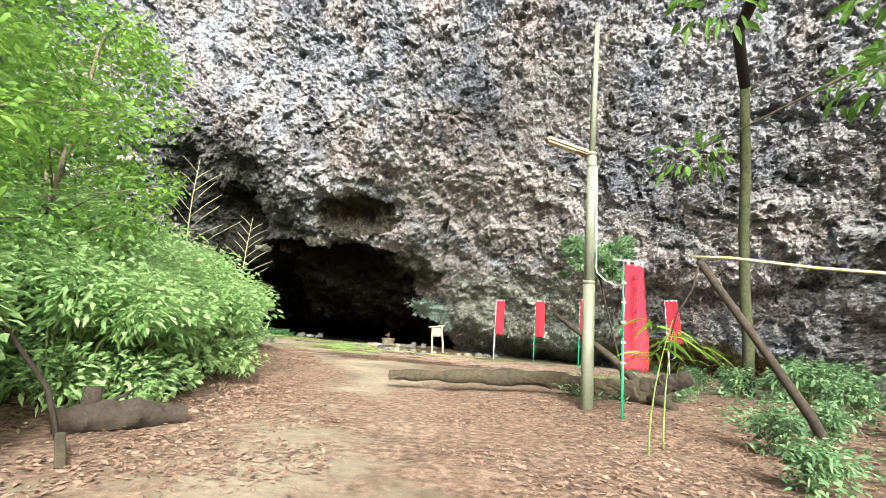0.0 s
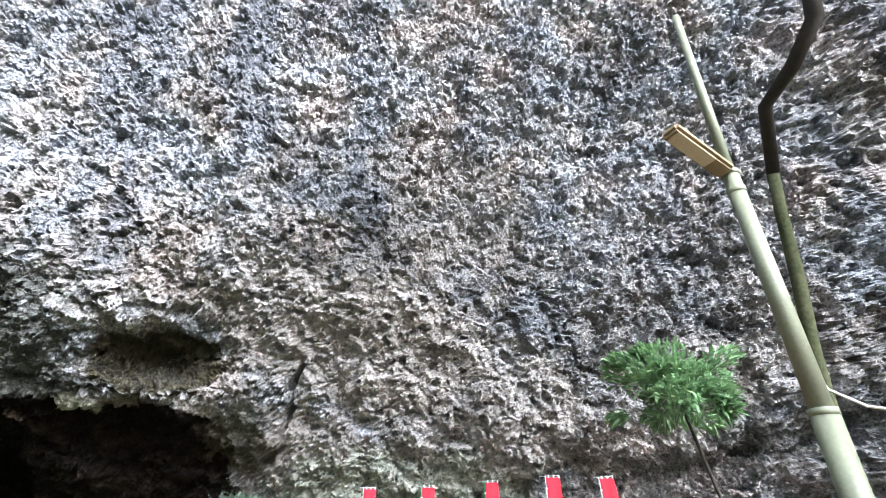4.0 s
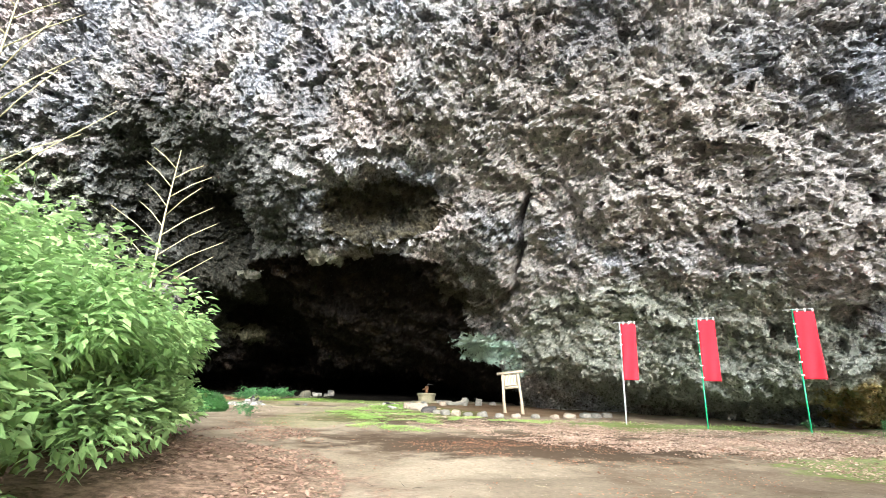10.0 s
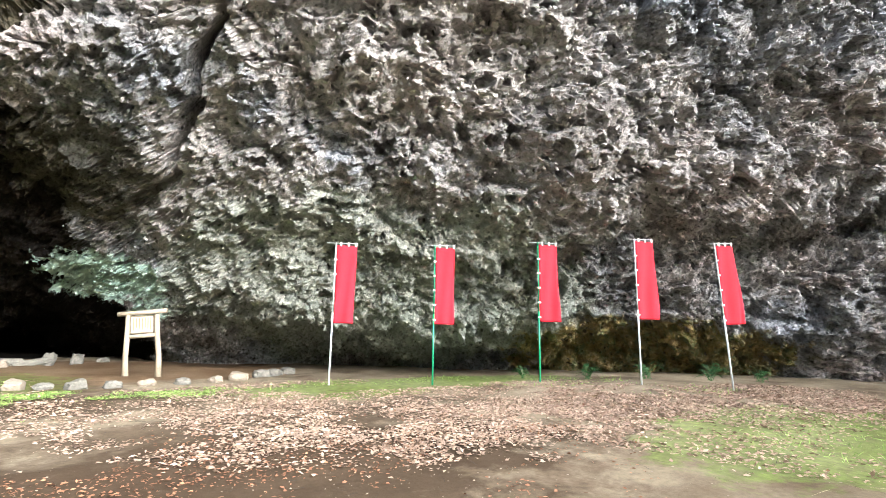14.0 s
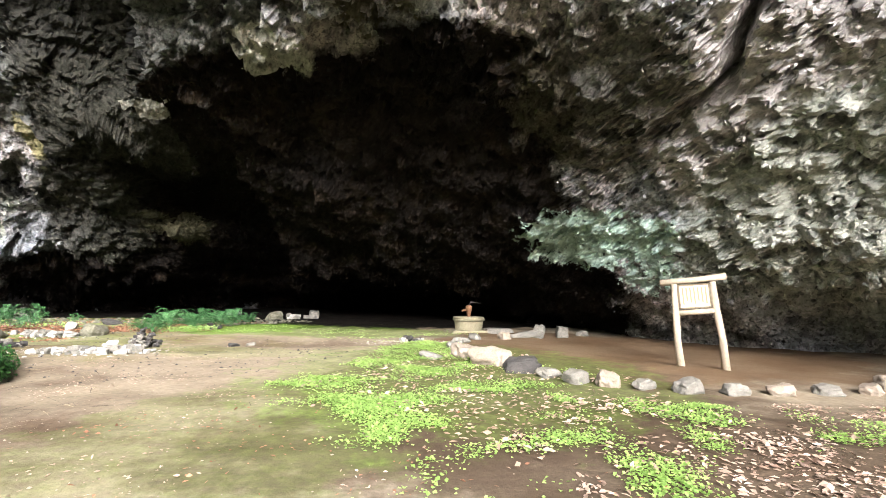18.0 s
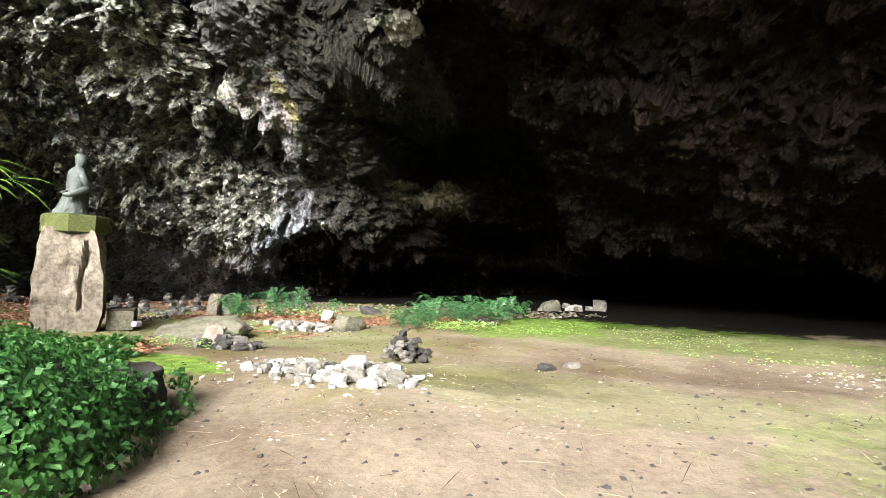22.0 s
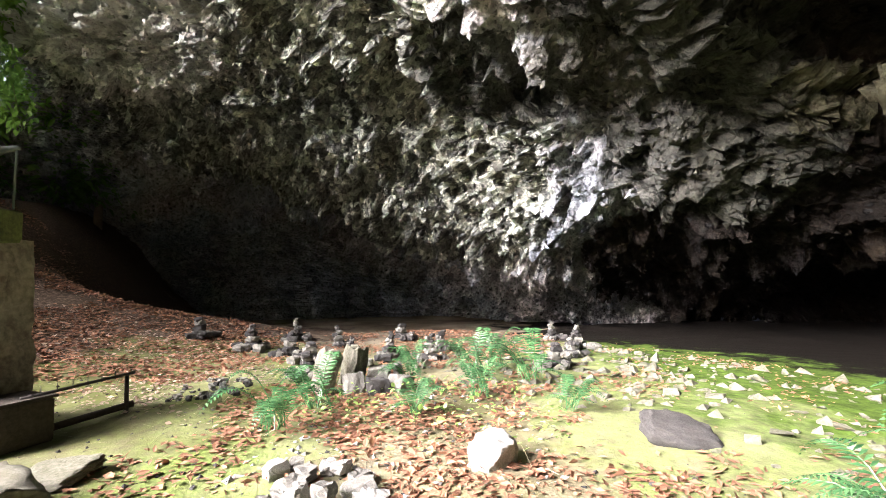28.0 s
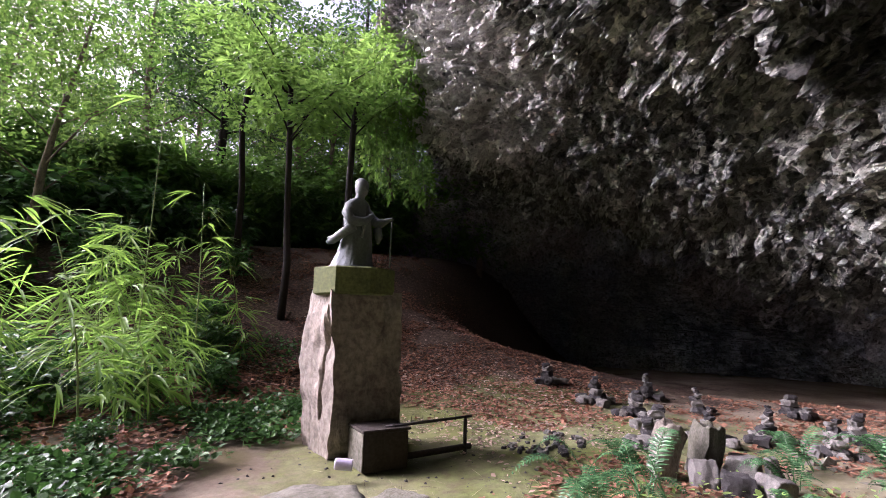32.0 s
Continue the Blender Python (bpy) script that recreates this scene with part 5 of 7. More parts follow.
def pump():
    x, y = -4.35, 38.0
    ob = thing("hand_pump", pose(x, y, gz(x, y), 0, 0, 20), "old iron hand pump on a round concrete basin", "pump")
    bm = lofted([(0, 0, 0.0, 0.44, 0.44), (0, 0, 0.36, 0.47, 0.47), (0, 0, 0.37, 0.52, 0.52), (0, 0, 0.42, 0.53, 0.53), (0, 0, 0.43, 0.5, 0.5), (0, 0, 0.45, 0.52, 0.52), (0, 0, 0.49, 0.5, 0.5), (0, 0, 0.5, 0.1, 0.1)], 32)
    part("basin", bm, CONCRETE, ob, "mossy round concrete basin", smooth=False)
    bm = lofted([(0, 0, 0.49, 0.1, 0.1), (0, 0, 0.52, 0.07, 0.07), (0, 0, 0.66, 0.075, 0.075), (0, 0, 0.68, 0.11, 0.11), (0, 0, 0.84, 0.1, 0.1), (0, 0, 0.88, 0.05, 0.05)], 18)
    part("cylinder", bm, RUST, ob, "rusty pump cylinder", smooth=True)
    tube("spout", [(0, 0, 0.72), (-0.16, -0.02, 0.71), (-0.26, -0.03, 0.68)], [0.04, 0.035, 0.035], RUST, ob, 10)
    tube("handle", [(0.0, 0, 0.86), (0.06, 0, 0.97), (0.2, 0.01, 0.96), (0.42, 0.02, 0.93)], [0.03, 0.025, 0.016, 0.014], IRON, ob, 8)
    bm = bmesh.new()
    box(bm, -0.75, 0.75, -0.55, 0.45, -0.1, 0.07, 0.04)
    part("footing", bm, CONCRETE, ob, "concrete footing")
    slab = thing("stone_slab", pose(x + 0.95, y - 0.1, gz(x, y), 0, 0, 12), "flat grey stone slab beside the pump", "slab")
    bm = rough_stone((1.0, 0.7, 0.3), 5, 3, 0.08, 0.4)
    part("slab_body", bm, GREY_STONE, slab)
    heap("stone_pile", -6.0, 34.6, ((-6.0, 34.6, 10, 0.4, 0.22, 0.12, 0.24),), (PALE_STONE, GREY_STONE, DARK_STONE), "low pile of pale and dark stones in clover", "stone pile", 8)


pump()


def rockery():
    heap("rock_heap", -12.3, 31.1, ((-12.35, 31.15, 46, 0.66, 0.44, 0.08, 0.17), (-11.4, 31.2, 44, 0.72, 0.46, 0.14, 0.24), (-11.4, 31.2, 40, 0.74, 0.48, 0.06, 0.13), (-11.65, 30.7, 12, 0.4, 0.22, 0.02, 0.16)), (PALE_STONE, PALE_STONE, GREY_STONE), "spread heap of broken pale grey rocks on earth", "rock heap", 21)
    heap("rock_heap", -15.35, 34.4, ((-15.4, 34.45, 60, 0.75, 0.42, 0.14, 0.22),), (PALE_STONE, GREY_STONE, PALE_STONE), "heap of broken whitish rocks among dead leaves", "rock heap", 22)
    heap("rock_heap", -14.4, 31.95, ((-14.4, 31.95, 22, 0.55, 0.35, 0.12, 0.26),), (DARK_STONE, GREY_STONE, DARK_STONE), "heap of dark stones round a squared block", "rock heap", 23)
    heap("stone_pile", -12.0, 44.0, ((-12.0, 44.0, 12, 0.7, 0.4, 0.15, 0.34),), (PALE_STONE, GREY_STONE), "little pile of white stones inside the cave", "stone pile", 24)
    heap("stone_pile", -12.5, 37.2, ((-12.5, 37.2, 9, 0.3, 0.25, 0.12, 0.24),), (DARK_STONE,), "pile of dark stones beside the ferns", "stone pile", 25)
    heap("gravel_patch", -19.1, 33.4, ((-19.1, 33.4, 60, 0.7, 0.5, 0.02, 0.11),), (DARK_STONE, GREY_STONE), "patch of small dark gravel on earth", "gravel", 26)
    heap("cairn", -11.72, 32.65, ((-11.72, 32.65, 46, 0.36, 0.36, 0.5, 0.17), (-11.72, 32.65, 14, 0.12, 0.12, 0.62, 0.15)), (DARK_STONE, DARK_STONE, GREY_STONE), "conical cairn of small dark stones on bare earth", "cairn", 31)
    rnd = random.Random(9)
    def rock(x, y, size, mat, label, name="rock", flat=0.05, turn=None, lift=0.22):
        size = tuple(0.82 * s for s in size)
        ob = stone(x, y, gz(x, y) + size[2] * lift, size, mat, rnd, None, name, flat, turn)
        return tagged(ob, label, "rock")
    rock(-15.75, 32.55, (1.9, 1.15, 0.7), MOSSY_ROCK, "broad low grey rock with moss", turn=40, lift=0.1)
    rock(-15.0, 32.2, (0.42, 0.4, 0.5), TAN_STONE, "squared tan stone block with moss", "block_stone", 0.42)
    rock(-15.75, 35.7, (0.42, 0.36, 0.38), PALE_STONE, "rounded pale boulder among dead leaves", "boulder")
    rock(-15.6, 37.2, (0.7, 0.55, 0.26), DARK_STONE, "smooth dark grey boulder in the leaves", "boulder")
    rock(-12.6, 43.2, (0.8, 0.6, 0.6), MOSSY_ROCK, "mossy boulder inside the cave", "boulder")
    rock(-11.2, 44.4, (0.9, 0.6, 0.6), GREY_STONE, "grey boulder inside the cave", "boulder")
    rock(-16.6, 32.75, (0.8, 0.5, 0.12), MOSSY_ROCK, "low mossy rock before the statue", turn=60)
    rock(-14.4, 34.8, (0.8, 0.6, 0.5), MOSSY_ROCK, "dark porous rock with moss", "rock")
    rock(-12.2, 29.25, (1.0, 0.85, 0.7), DARK_STONE, "dark mossy rock at the foot of the ivy", "rock")
    rock(-9.9, 33.05, (0.36, 0.2, 0.13), DARK_STONE, "flat dark stone on bare earth", "rock")
    rock(-9.7, 33.5, (0.3, 0.2, 0.12), GREY_STONE, "flat grey stone on bare earth", "rock")
    rock(-5.35, 31.4, (0.55, 0.4, 0.2), GREY_STONE, "flat grey stone in the clover", "rock")
    # old stone markers among the ferns
    for x, y, w, h, mat, t in ((-18.3, 34.7, 0.28, 0.56, PED_STONE, 20), (-18.6, 35.05, 0.26, 0.55, MOSSY_ROCK, 40), (-18.2, 35.0, 0.28, 0.26, GREY_STONE, 10), (-18.5, 35.35, 0.3, 0.24, GREY_STONE, 70), (-18.0, 35.25, 0.3, 0.2, DARK_STONE, 5), (-18.25, 35.55, 0.11, 0.3, GREY_STONE, 15), (-17.95, 35.5, 0.26, 0.2, GREY_STONE, 33)):
        ob = stone(x, y, gz(x, y) + h * 0.4, (w * 1.05, w * 0.85, h * 1.1), mat, rnd, None, "stone_marker", 0.36, t)
        tagged(ob, "old weathered standing stone among ferns and leaves", "stone marker", "old stones by the ferns")
    for k, (x, y, h, b) in enumerate(((-20.6, 35.9, 0.5, 0.26), (-20.2, 35.2, 0.42, 0.24), (-21.6, 34.3, 0.35, 0.3), (-22.2, 33.6, 0.4, 0.3), (-20.9, 34.6, 0.3, 0.28), (-19.9, 36.4, 0.4, 0.26), (-21.3, 37.0, 0.35, 0.25), (-22.6, 35.2, 0.5, 0.24), (-19.6, 34.5, 0.3, 0.25), (-18.7, 37.9, 0.3, 0.25), (-20.3, 39.3, 0.4, 0.25), (-21.8, 39.6, 0.4, 0.25), (-23.4, 34.4, 0.5, 0.26), (-23.0, 36.6, 0.3, 0.3), (-19.4, 38.6, 0.3, 0.22), (-22.9, 32.6, 0.34, 0.3))):
        cairn(x, y, h, 40 + k, "small cairn of dark stones on the slope", b)


rockery()


# ---- ferns, ivy, bamboo, clover ----
def fern(seed, count, length, label):
    """A clump of arching fronds, each a rib with two rows of leaflets."""
    rng = np.random.default_rng(seed)
    ob = thing("fern", Matrix.Identity(4), label, "fern", "fern clumps")
    for k in range(count):
        a = rng.uniform(0, 6.283)
        L = length * rng.uniform(0.65, 1.15)
        rise = rng.uniform(0.75, 1.8)
        n = 24
        t = np.linspace(0.0, 1.0, n)
        r = L * t * (0.95 - 0.22 * rise)
        z = L * (rise * t - (0.35 + 0.55 * rise) * t * t)
        rib = np.stack([r * math.cos(a), r * math.sin(a), z + 0.05], 1)
        rib += np.array([rng.uniform(-0.12, 0.12), rng.uniform(-0.12, 0.12), 0])
        way = np.gradient(rib, axis=0)
        way /= np.linalg.norm(way, axis=1, keepdims=True)
        side = np.cross(way, np.array([0, 0, 1.0]))
        side /= np.linalg.norm(side, axis=1, keepdims=True) + 1e-9
        wide = L * 0.13 * np.clip(np.sin(np.pi * np.clip(t * 0.86 + 0.12, 0, 1)), 0.08, 1)
        sel = t > 0.15
        places = np.concatenate([rib[sel], rib[sel]])
        ways = np.concatenate([side[sel] + 0.35 * way[sel], -side[sel] + 0.35 * way[sel]]) + np.array([0, 0, 0.12])
        lens = np.concatenate([wide[sel], wide[sel]]) * rng.uniform(0.9, 1.1, sel.sum() * 2)
        up = np.cross(np.concatenate([side[sel], side[sel]]), np.concatenate([way[sel], way[sel]]))
        v, f = leaves(places, ways, lens, np.full(len(lens), L / n * 0.6), seed + k, SMALL, 0.18, up)
        rv, rf = tube_arrays([tuple(p) for p in rib[::4]], [0.006 - 0.0008 * i for i in range(len(rib[::4]))], 4)
        v = np.concatenate([v, rv])
        f = np.concatenate([f, np.array(rf) + len(v) - len(rv)])
        from_arrays("frond", v, f, FERN_GREEN, ob)
    return ob


def ferns():
    rnd = random.Random(17)
    a = fern(51, 20, 0.95, "green fern clump with arching fronds in dead leaves")
    b = fern(52, 14, 0.85, "small green fern clump among stones")
    put(a, -13.4, 36.3, 30)
    put(b, -17.4, 34.6, 10)
    for x, y, s in ((-12.9, 37.0, 0.95), (-14.0, 37.1, 0.9), (-12.6, 37.9, 1.0), (-13.5, 38.0, 1.05), (-13.9, 36.0, 0.7), (-13.3, 35.6, 0.6), (-13.7, 39.0, 1.1), (-12.9, 40.0, 1.0), (-12.7, 38.9, 1.1), (-14.3, 38.2, 1.1), (-13.0, 41.5, 0.8)):
        put_copy(a, x, y, rnd.uniform(0, 360), s)
    for x, y, s in ((8.6, 24.2, 0.8), (9.8, 23.2, 0.9), (11.0, 22.2, 0.9), (7.4, 25.2, 0.6), (12.2, 21.4, 0.8), (-17.0, 34.2, 1.0), (-18.4, 36.6, 1.15), (-17.9, 37.2, 1.2), (-18.8, 37.0, 1.1), (-17.3, 36.2, 0.8), (-18.2, 35.7, 0.7), (-17.0, 35.4, 0.7), (-16.6, 36.8, 0.7), (-19.0, 35.9, 0.8), (-8.9, 25.3, 0.8), (-9.6, 26.2, 0.8)):
        put_copy(b, x, y, rnd.uniform(0, 360), s)


ferns()


def ivy_mound():
    rng = np.random.default_rng(61)
    ob = thing("ivy_mound", pose(-12.4, 27.9, gz(-12.4, 27.9)), "mound overgrown with glossy dark green ivy", "ivy")
    bm = rough_stone((2.3, 2.05, 1.1), 4, 14, 0.1, 0.0, 0.05)
    part("mound_rock", bm, DAMP_ROCK, ob, "dark rock under the ivy")
    n = 17000
    d = rng.normal(size=(n, 3))
    d[:, 2] = np.abs(d[:, 2]) * 0.9
    d /= np.linalg.norm(d, axis=1, keepdims=True)
    p = d * np.array([1.5, 1.35, 0.7]) * (1 + 0.1 * value_noise(d * 2.0, 0.5, 5)[:, None]) + rng.normal(size=(n, 3)) * 0.04
    w = rng.normal(size=(n, 3)) * 0.5 + d * 0.25 + np.array([0, 0, -0.5])
    v, f = leaves(p, w, rng.uniform(0.03, 0.062, n), rng.uniform(0.03, 0.058, n), 3, SMALL, 0.1, d)
    from_arrays("ivy", v, f, IVY_GREEN, ob, "glossy green ivy leaves")


ivy_mound()


def ivy_drape(x, y, radii, count, seed, label):
    """Ivy leaves lying over a rock in patches."""
    rng = np.random.default_rng(seed)
    d = rng.normal(size=(count, 3))
    d[:, 2] = np.abs(d[:, 2])
    d /= np.linalg.norm(d, axis=1, keepdims=True)
    d = d[value_noise(d, 0.45, seed) - 0.5 * d[:, 1] > -0.05]
    n = len(d)
    p = d * np.array(radii) + rng.normal(size=(n, 3)) * 0.03 + np.array([x, y, gz(x, y)])
    w = rng.normal(size=(n, 3)) * 0.5 + np.array([0, 0, -0.4])
    v, f = leaves(p, w, rng.uniform(0.03, 0.065, n), rng.uniform(0.03, 0.06, n), seed, SMALL, 0.1, d)
    tagged(from_arrays("ivy", v, f, IVY_GREEN), label, "ivy", kind="stuff")


ivy_drape(-12.2, 29.25, (0.56, 0.5, 0.48), 2600, 63, "glossy ivy creeping over a dark rock")


def scatter(name, count, where, mat, label, category, seed, size=(0.05, 0.1), lift=0.012, wide=0.6, shape=SMALL, keep=None, stand=0.25):
    """Loose leaves lying on the ground inside ellipses (x, y, rx, ry, weight)."""
    rng = np.random.default_rng(seed)
    wts = np.array([e[4] for e in where], float)
    pick = rng.choice(len(where), count, p=wts / wts.sum())
    e = np.array([q[:4] for q in where])[pick]
    a, r = rng.uniform(0, 6.283, count), np.sqrt(rng.uniform(0, 1, count))
    x, y = e[:, 0] + e[:, 2] * r * np.cos(a), e[:, 1] + e[:, 3] * r * np.sin(a)
    q = np.stack([x, y, np.zeros(count)], 1)
    dense = value_noise(q, 1.1, seed) * 0.6 + value_noise(q, 0.4, seed + 1) * 0.5 - 0.9 * np.clip(r - 0.6, 0, 1)
    ok = dense + rng.normal(size=count) * 0.16 > (-0.15 if keep is None else keep)
    x, y = x[ok], y[ok]
    n = len(x)
    z = ground_height(x, y) + lift * rng.uniform(0.3, 1.6, n)
    way = rng.normal(size=(n, 3))
    way[:, 2] = rng.uniform(-0.1, stand, n)
    nrm = rng.normal(size=(n, 3)) * 0.35 + np.array([0, 0, 1.0])
    L = rng.uniform(*size, n)
    v, f = leaves(np.stack([x, y, z], 1), way, L, L * rng.uniform(0.7, 1.2, n) * wide, seed, shape, 0.05, nrm)
    ob = from_arrays(name, v, f, mat)
    return tagged(ob, label, category, kind="stuff")


scatter("leaf_litter", 52000, ((4.2, 6.5, 4.5, 5.0, 3), (-3.2, 4.5, 2.2, 4.5, 2.0), (-4.4, 9.0, 1.6, 4.0, 1.4), (-5.6, 14.5, 1.7, 4.5, 1.6), (-7.4, 20.5, 1.8, 2.6, 0.8)), PATH_LEAF, "dry brown leaves strewn beside the path", "leaf litter", 71, (0.03, 0.085), keep=-0.25)
scatter("leaf_litter", 84000, ((3.2, 21.4, 4.0, 2.0, 2.2), (2.5, 22.8, 5.5, 2.4, 2.6), (6.5, 19.8, 4.5, 3.0, 2.2), (-1.2, 25.0, 3.0, 1.8, 1), (1.0, 27.2, 3.0, 1.0, 0.6), (9.5, 20.0, 3.0, 2.2, 1.6)), DEAD_LEAF, "pale brown leaves strewn before the banners", "leaf litter", 72, (0.03, 0.072), keep=-0.3)
scatter("leaf_litter", 7000, ((-7.5, 25.5, 2.2, 3.0, 0.8), (-9.8, 29.3, 2.0, 1.8, 0.6), (-12.0, 28.8, 1.6, 1.0, 0.5), (-9.0, 33.0, 4.5, 3.5, 0.5)), DEAD_LEAF, "scattered dry leaves and bits on bare earth", "leaf litter", 73, (0.015, 0.042), keep=0.15)
scatter("leaf_litter", 14000, ((-13.6, 37.0, 1.8, 1.8, 1.6), (-17.6, 35.6, 2.2, 2.0, 2), (-15.8, 35.6, 1.6, 1.4, 1.2), (-15.6, 33.6, 1.6, 0.8, 0.5)), RED_LEAF, "russet dead leaves round the ferns", "leaf litter", 74, (0.04, 0.095))
scatter("leaf_litter", 62000, ((-25.5, 26.6, 3.5, 4.0, 2.2), (-22.5, 31.5, 3.0, 3.5, 2.4), (-22.5, 37.2, 3.0, 2.5, 1.2), (-22.0, 27.0, 4.5, 4.0, 2.2), (-19.0, 28.3, 2.5, 2.5, 1.2)), RED_LEAF, "russet leaf litter covering the slope", "leaf litter", 75, (0.04, 0.1))
scatter("clover_patch", 150000, ((-5.0, 28.6, 2.4, 2.6, 3), (-3.9, 26.9, 3.0, 1.8, 2), (-5.4, 32.0, 1.5, 2.8, 1.4), (-1.2, 26.8, 2.4, 1.3, 0.9), (-4.0, 24.2, 1.8, 1.6, 0.8)), CLOVER_GREEN, "bright green clover growing over dark earth", "clover", 76, (0.016, 0.036), 0.03, 1.0, SMALL, 0.1, 0.5)
scatter("twig_litter", 2600, ((-9.0, 31.0, 4.5, 4.5, 2), (0.5, 14.0, 4.5, 7.0, 1.5), (4.5, 7.0, 3.0, 4.5, 2), (1.0, 22.5, 6.0, 3.5, 1.5), (-16.0, 34.5, 2.8, 2.5, 1.2), (-21.5, 31.5, 3.0, 4.0, 1.4)), OLD_WOOD, "thin dark twigs strewn over the ground", "twigs", 81, (0.06, 0.28), 0.015, 0.05, LANCE, -0.6, 0.12)
scatter("pale_twig_litter", 2000, ((-9.5, 30.5, 4.5, 4.5, 2), (0.5, 12.0, 4.5, 7.0, 1.5), (4.5, 7.0, 3.0, 4.5, 2), (-16.5, 34.0, 2.8, 2.5, 1.2), (-20.5, 31.5, 3.0, 3.0, 1.4)), DRY_STEM, "thin pale dry stalks strewn over the ground", "twigs", 82, (0.06, 0.3), 0.015, 0.035, LANCE, -0.6, 0.12)
scatter("seedling_patch", 2600, ((-12.5, 36.0, 0.8, 0.6, 1.2), (-17.0, 35.6, 1.6, 1.2, 1), (-12.9, 29.6, 0.8, 0.5, 0.6), (-14.8, 31.3, 0.8, 0.4, 0.5), (-15.0, 32.4, 0.3, 0.3, 0.3)), CLOVER_GREEN, "small fresh green seedlings among dead leaves", "seedlings", 83, (0.03, 0.08), 0.1, 0.7, BROAD, -0.2, 0.7)
scatter("leaf_litter", 16000, ((-16.6, 28.6, 2.6, 1.9, 2), (-18.6, 28.0, 2.0, 2.0, 1), (-15.2, 30.6, 1.3, 0.8, 0.6), (-18.5, 30.2, 1.2, 1.2, 0.7)), RED_LEAF, "brown dead leaves lying among the ivy", "leaf litter", 92, (0.04, 0.11), 0.1)
scatter("leaf_litter", 2600, ((-4.6, 29.0, 2.4, 3.2, 2), (-3.6, 27.0, 2.6, 1.6, 1)), DEAD_LEAF, "pale dry leaves lying in the clover", "leaf litter", 87, (0.035, 0.09), 0.04)
scatter("leaf_litter", 20000, ((-1.2, 20.6, 4.2, 1.8, 1.6), (-0.5, 18.0, 5.0, 5.5, 2), (0.5, 12.0, 4.0, 5.0, 1), (-6.0, 24.0, 3.0, 4.0, 0.8)), RED_LEAF, "small brown leaf bits trodden into the path", "leaf litter", 88, (0.018, 0.05), keep=0.05)
scatter("leaf_litter", 12000, ((-21.5, 31.0, 3.5, 3.8, 2), (-20.0, 28.5, 3.5, 2.5, 1), (-19.5, 33.5, 2.5, 1.8, 0.2)), DEAD_LEAF, "pale dry leaves lying on the slope", "leaf litter", 89, (0.03, 0.085), keep=0.0)
scatter("leaf_litter", 9000, ((-17.0, 39.2, 4.0, 2.0, 2), (-14.5, 40.5, 2.5, 2.0, 1), (-20.0, 38.0, 3.0, 2.0, 1)), RED_LEAF, "russet leaves strewn over the dim cave floor", "leaf litter", 90, (0.03, 0.08), keep=0.0)
scatter("moss_growth", 3600, ((-9.6, 37.6, 2.6, 1.6, 1.2), (-11.0, 36.8, 1.4, 1.0, 0.6), (-6.8, 35.6, 1.8, 1.4, 1), (-5.5, 36.9, 1.5, 0.9, 0.6)), CLOVER_GREEN, "thin green moss and seedlings on cave earth", "moss", 77, (0.02, 0.045), 0.02, 1.0, BROAD, 0.0, 0.4)
scatter("grass_tufts", 3500, ((4.2, 26.6, 3.6, 0.9, 1.6), (7.2, 23.8, 2.6, 1.0, 1), (6.0, 18.6, 2.4, 1.4, 1), (8.5, 21.5, 2, 1.2, 0.6)), CLOVER_GREEN, "thin green grass before the cliff", "grass", 78, (0.05, 0.12), 0.02, 0.2, LANCE, 0.0, 1.2)
scatter("ivy_cover", 26000, ((-15.3, 30.2, 1.0, 0.9, 1.2), (-16.6, 29.7, 1.6, 1.1, 2.0), (-18.2, 29.2, 1.4, 1.2, 1.2), (-17.4, 27.6, 2.2, 1.7, 1.6), (-17.9, 29.9, 1.2, 1.0, 0.9), (-19.5, 27.2, 1.8, 1.8, 1), (-14.0, 28.6, 1.4, 1.4, 1.0), (-15.6, 26.6, 2.5, 2.0, 1.2)), COVER_GREEN, "low dark green ground cover of ivy leaves", "ground cover", 79, (0.045, 0.1), 0.12, 0.9, BROAD, 0.0, 0.9)
scatter("undergrowth_leaves", 4200, ((5.0, 5.0, 1.8, 2.0, 1.2), (6.2, 8.2, 2.0, 2.2, 1.4), (5.4, 11.5, 2.2, 1.4, 0.8), (3.2, 9.9, 1.0, 0.9, 0.4)), SHRUB_GREEN, "low green seedlings beside the fallen log", "ground cover", 80, (0.07, 0.16), 0.16, 0.55, BROAD, 0.0, 0.7)


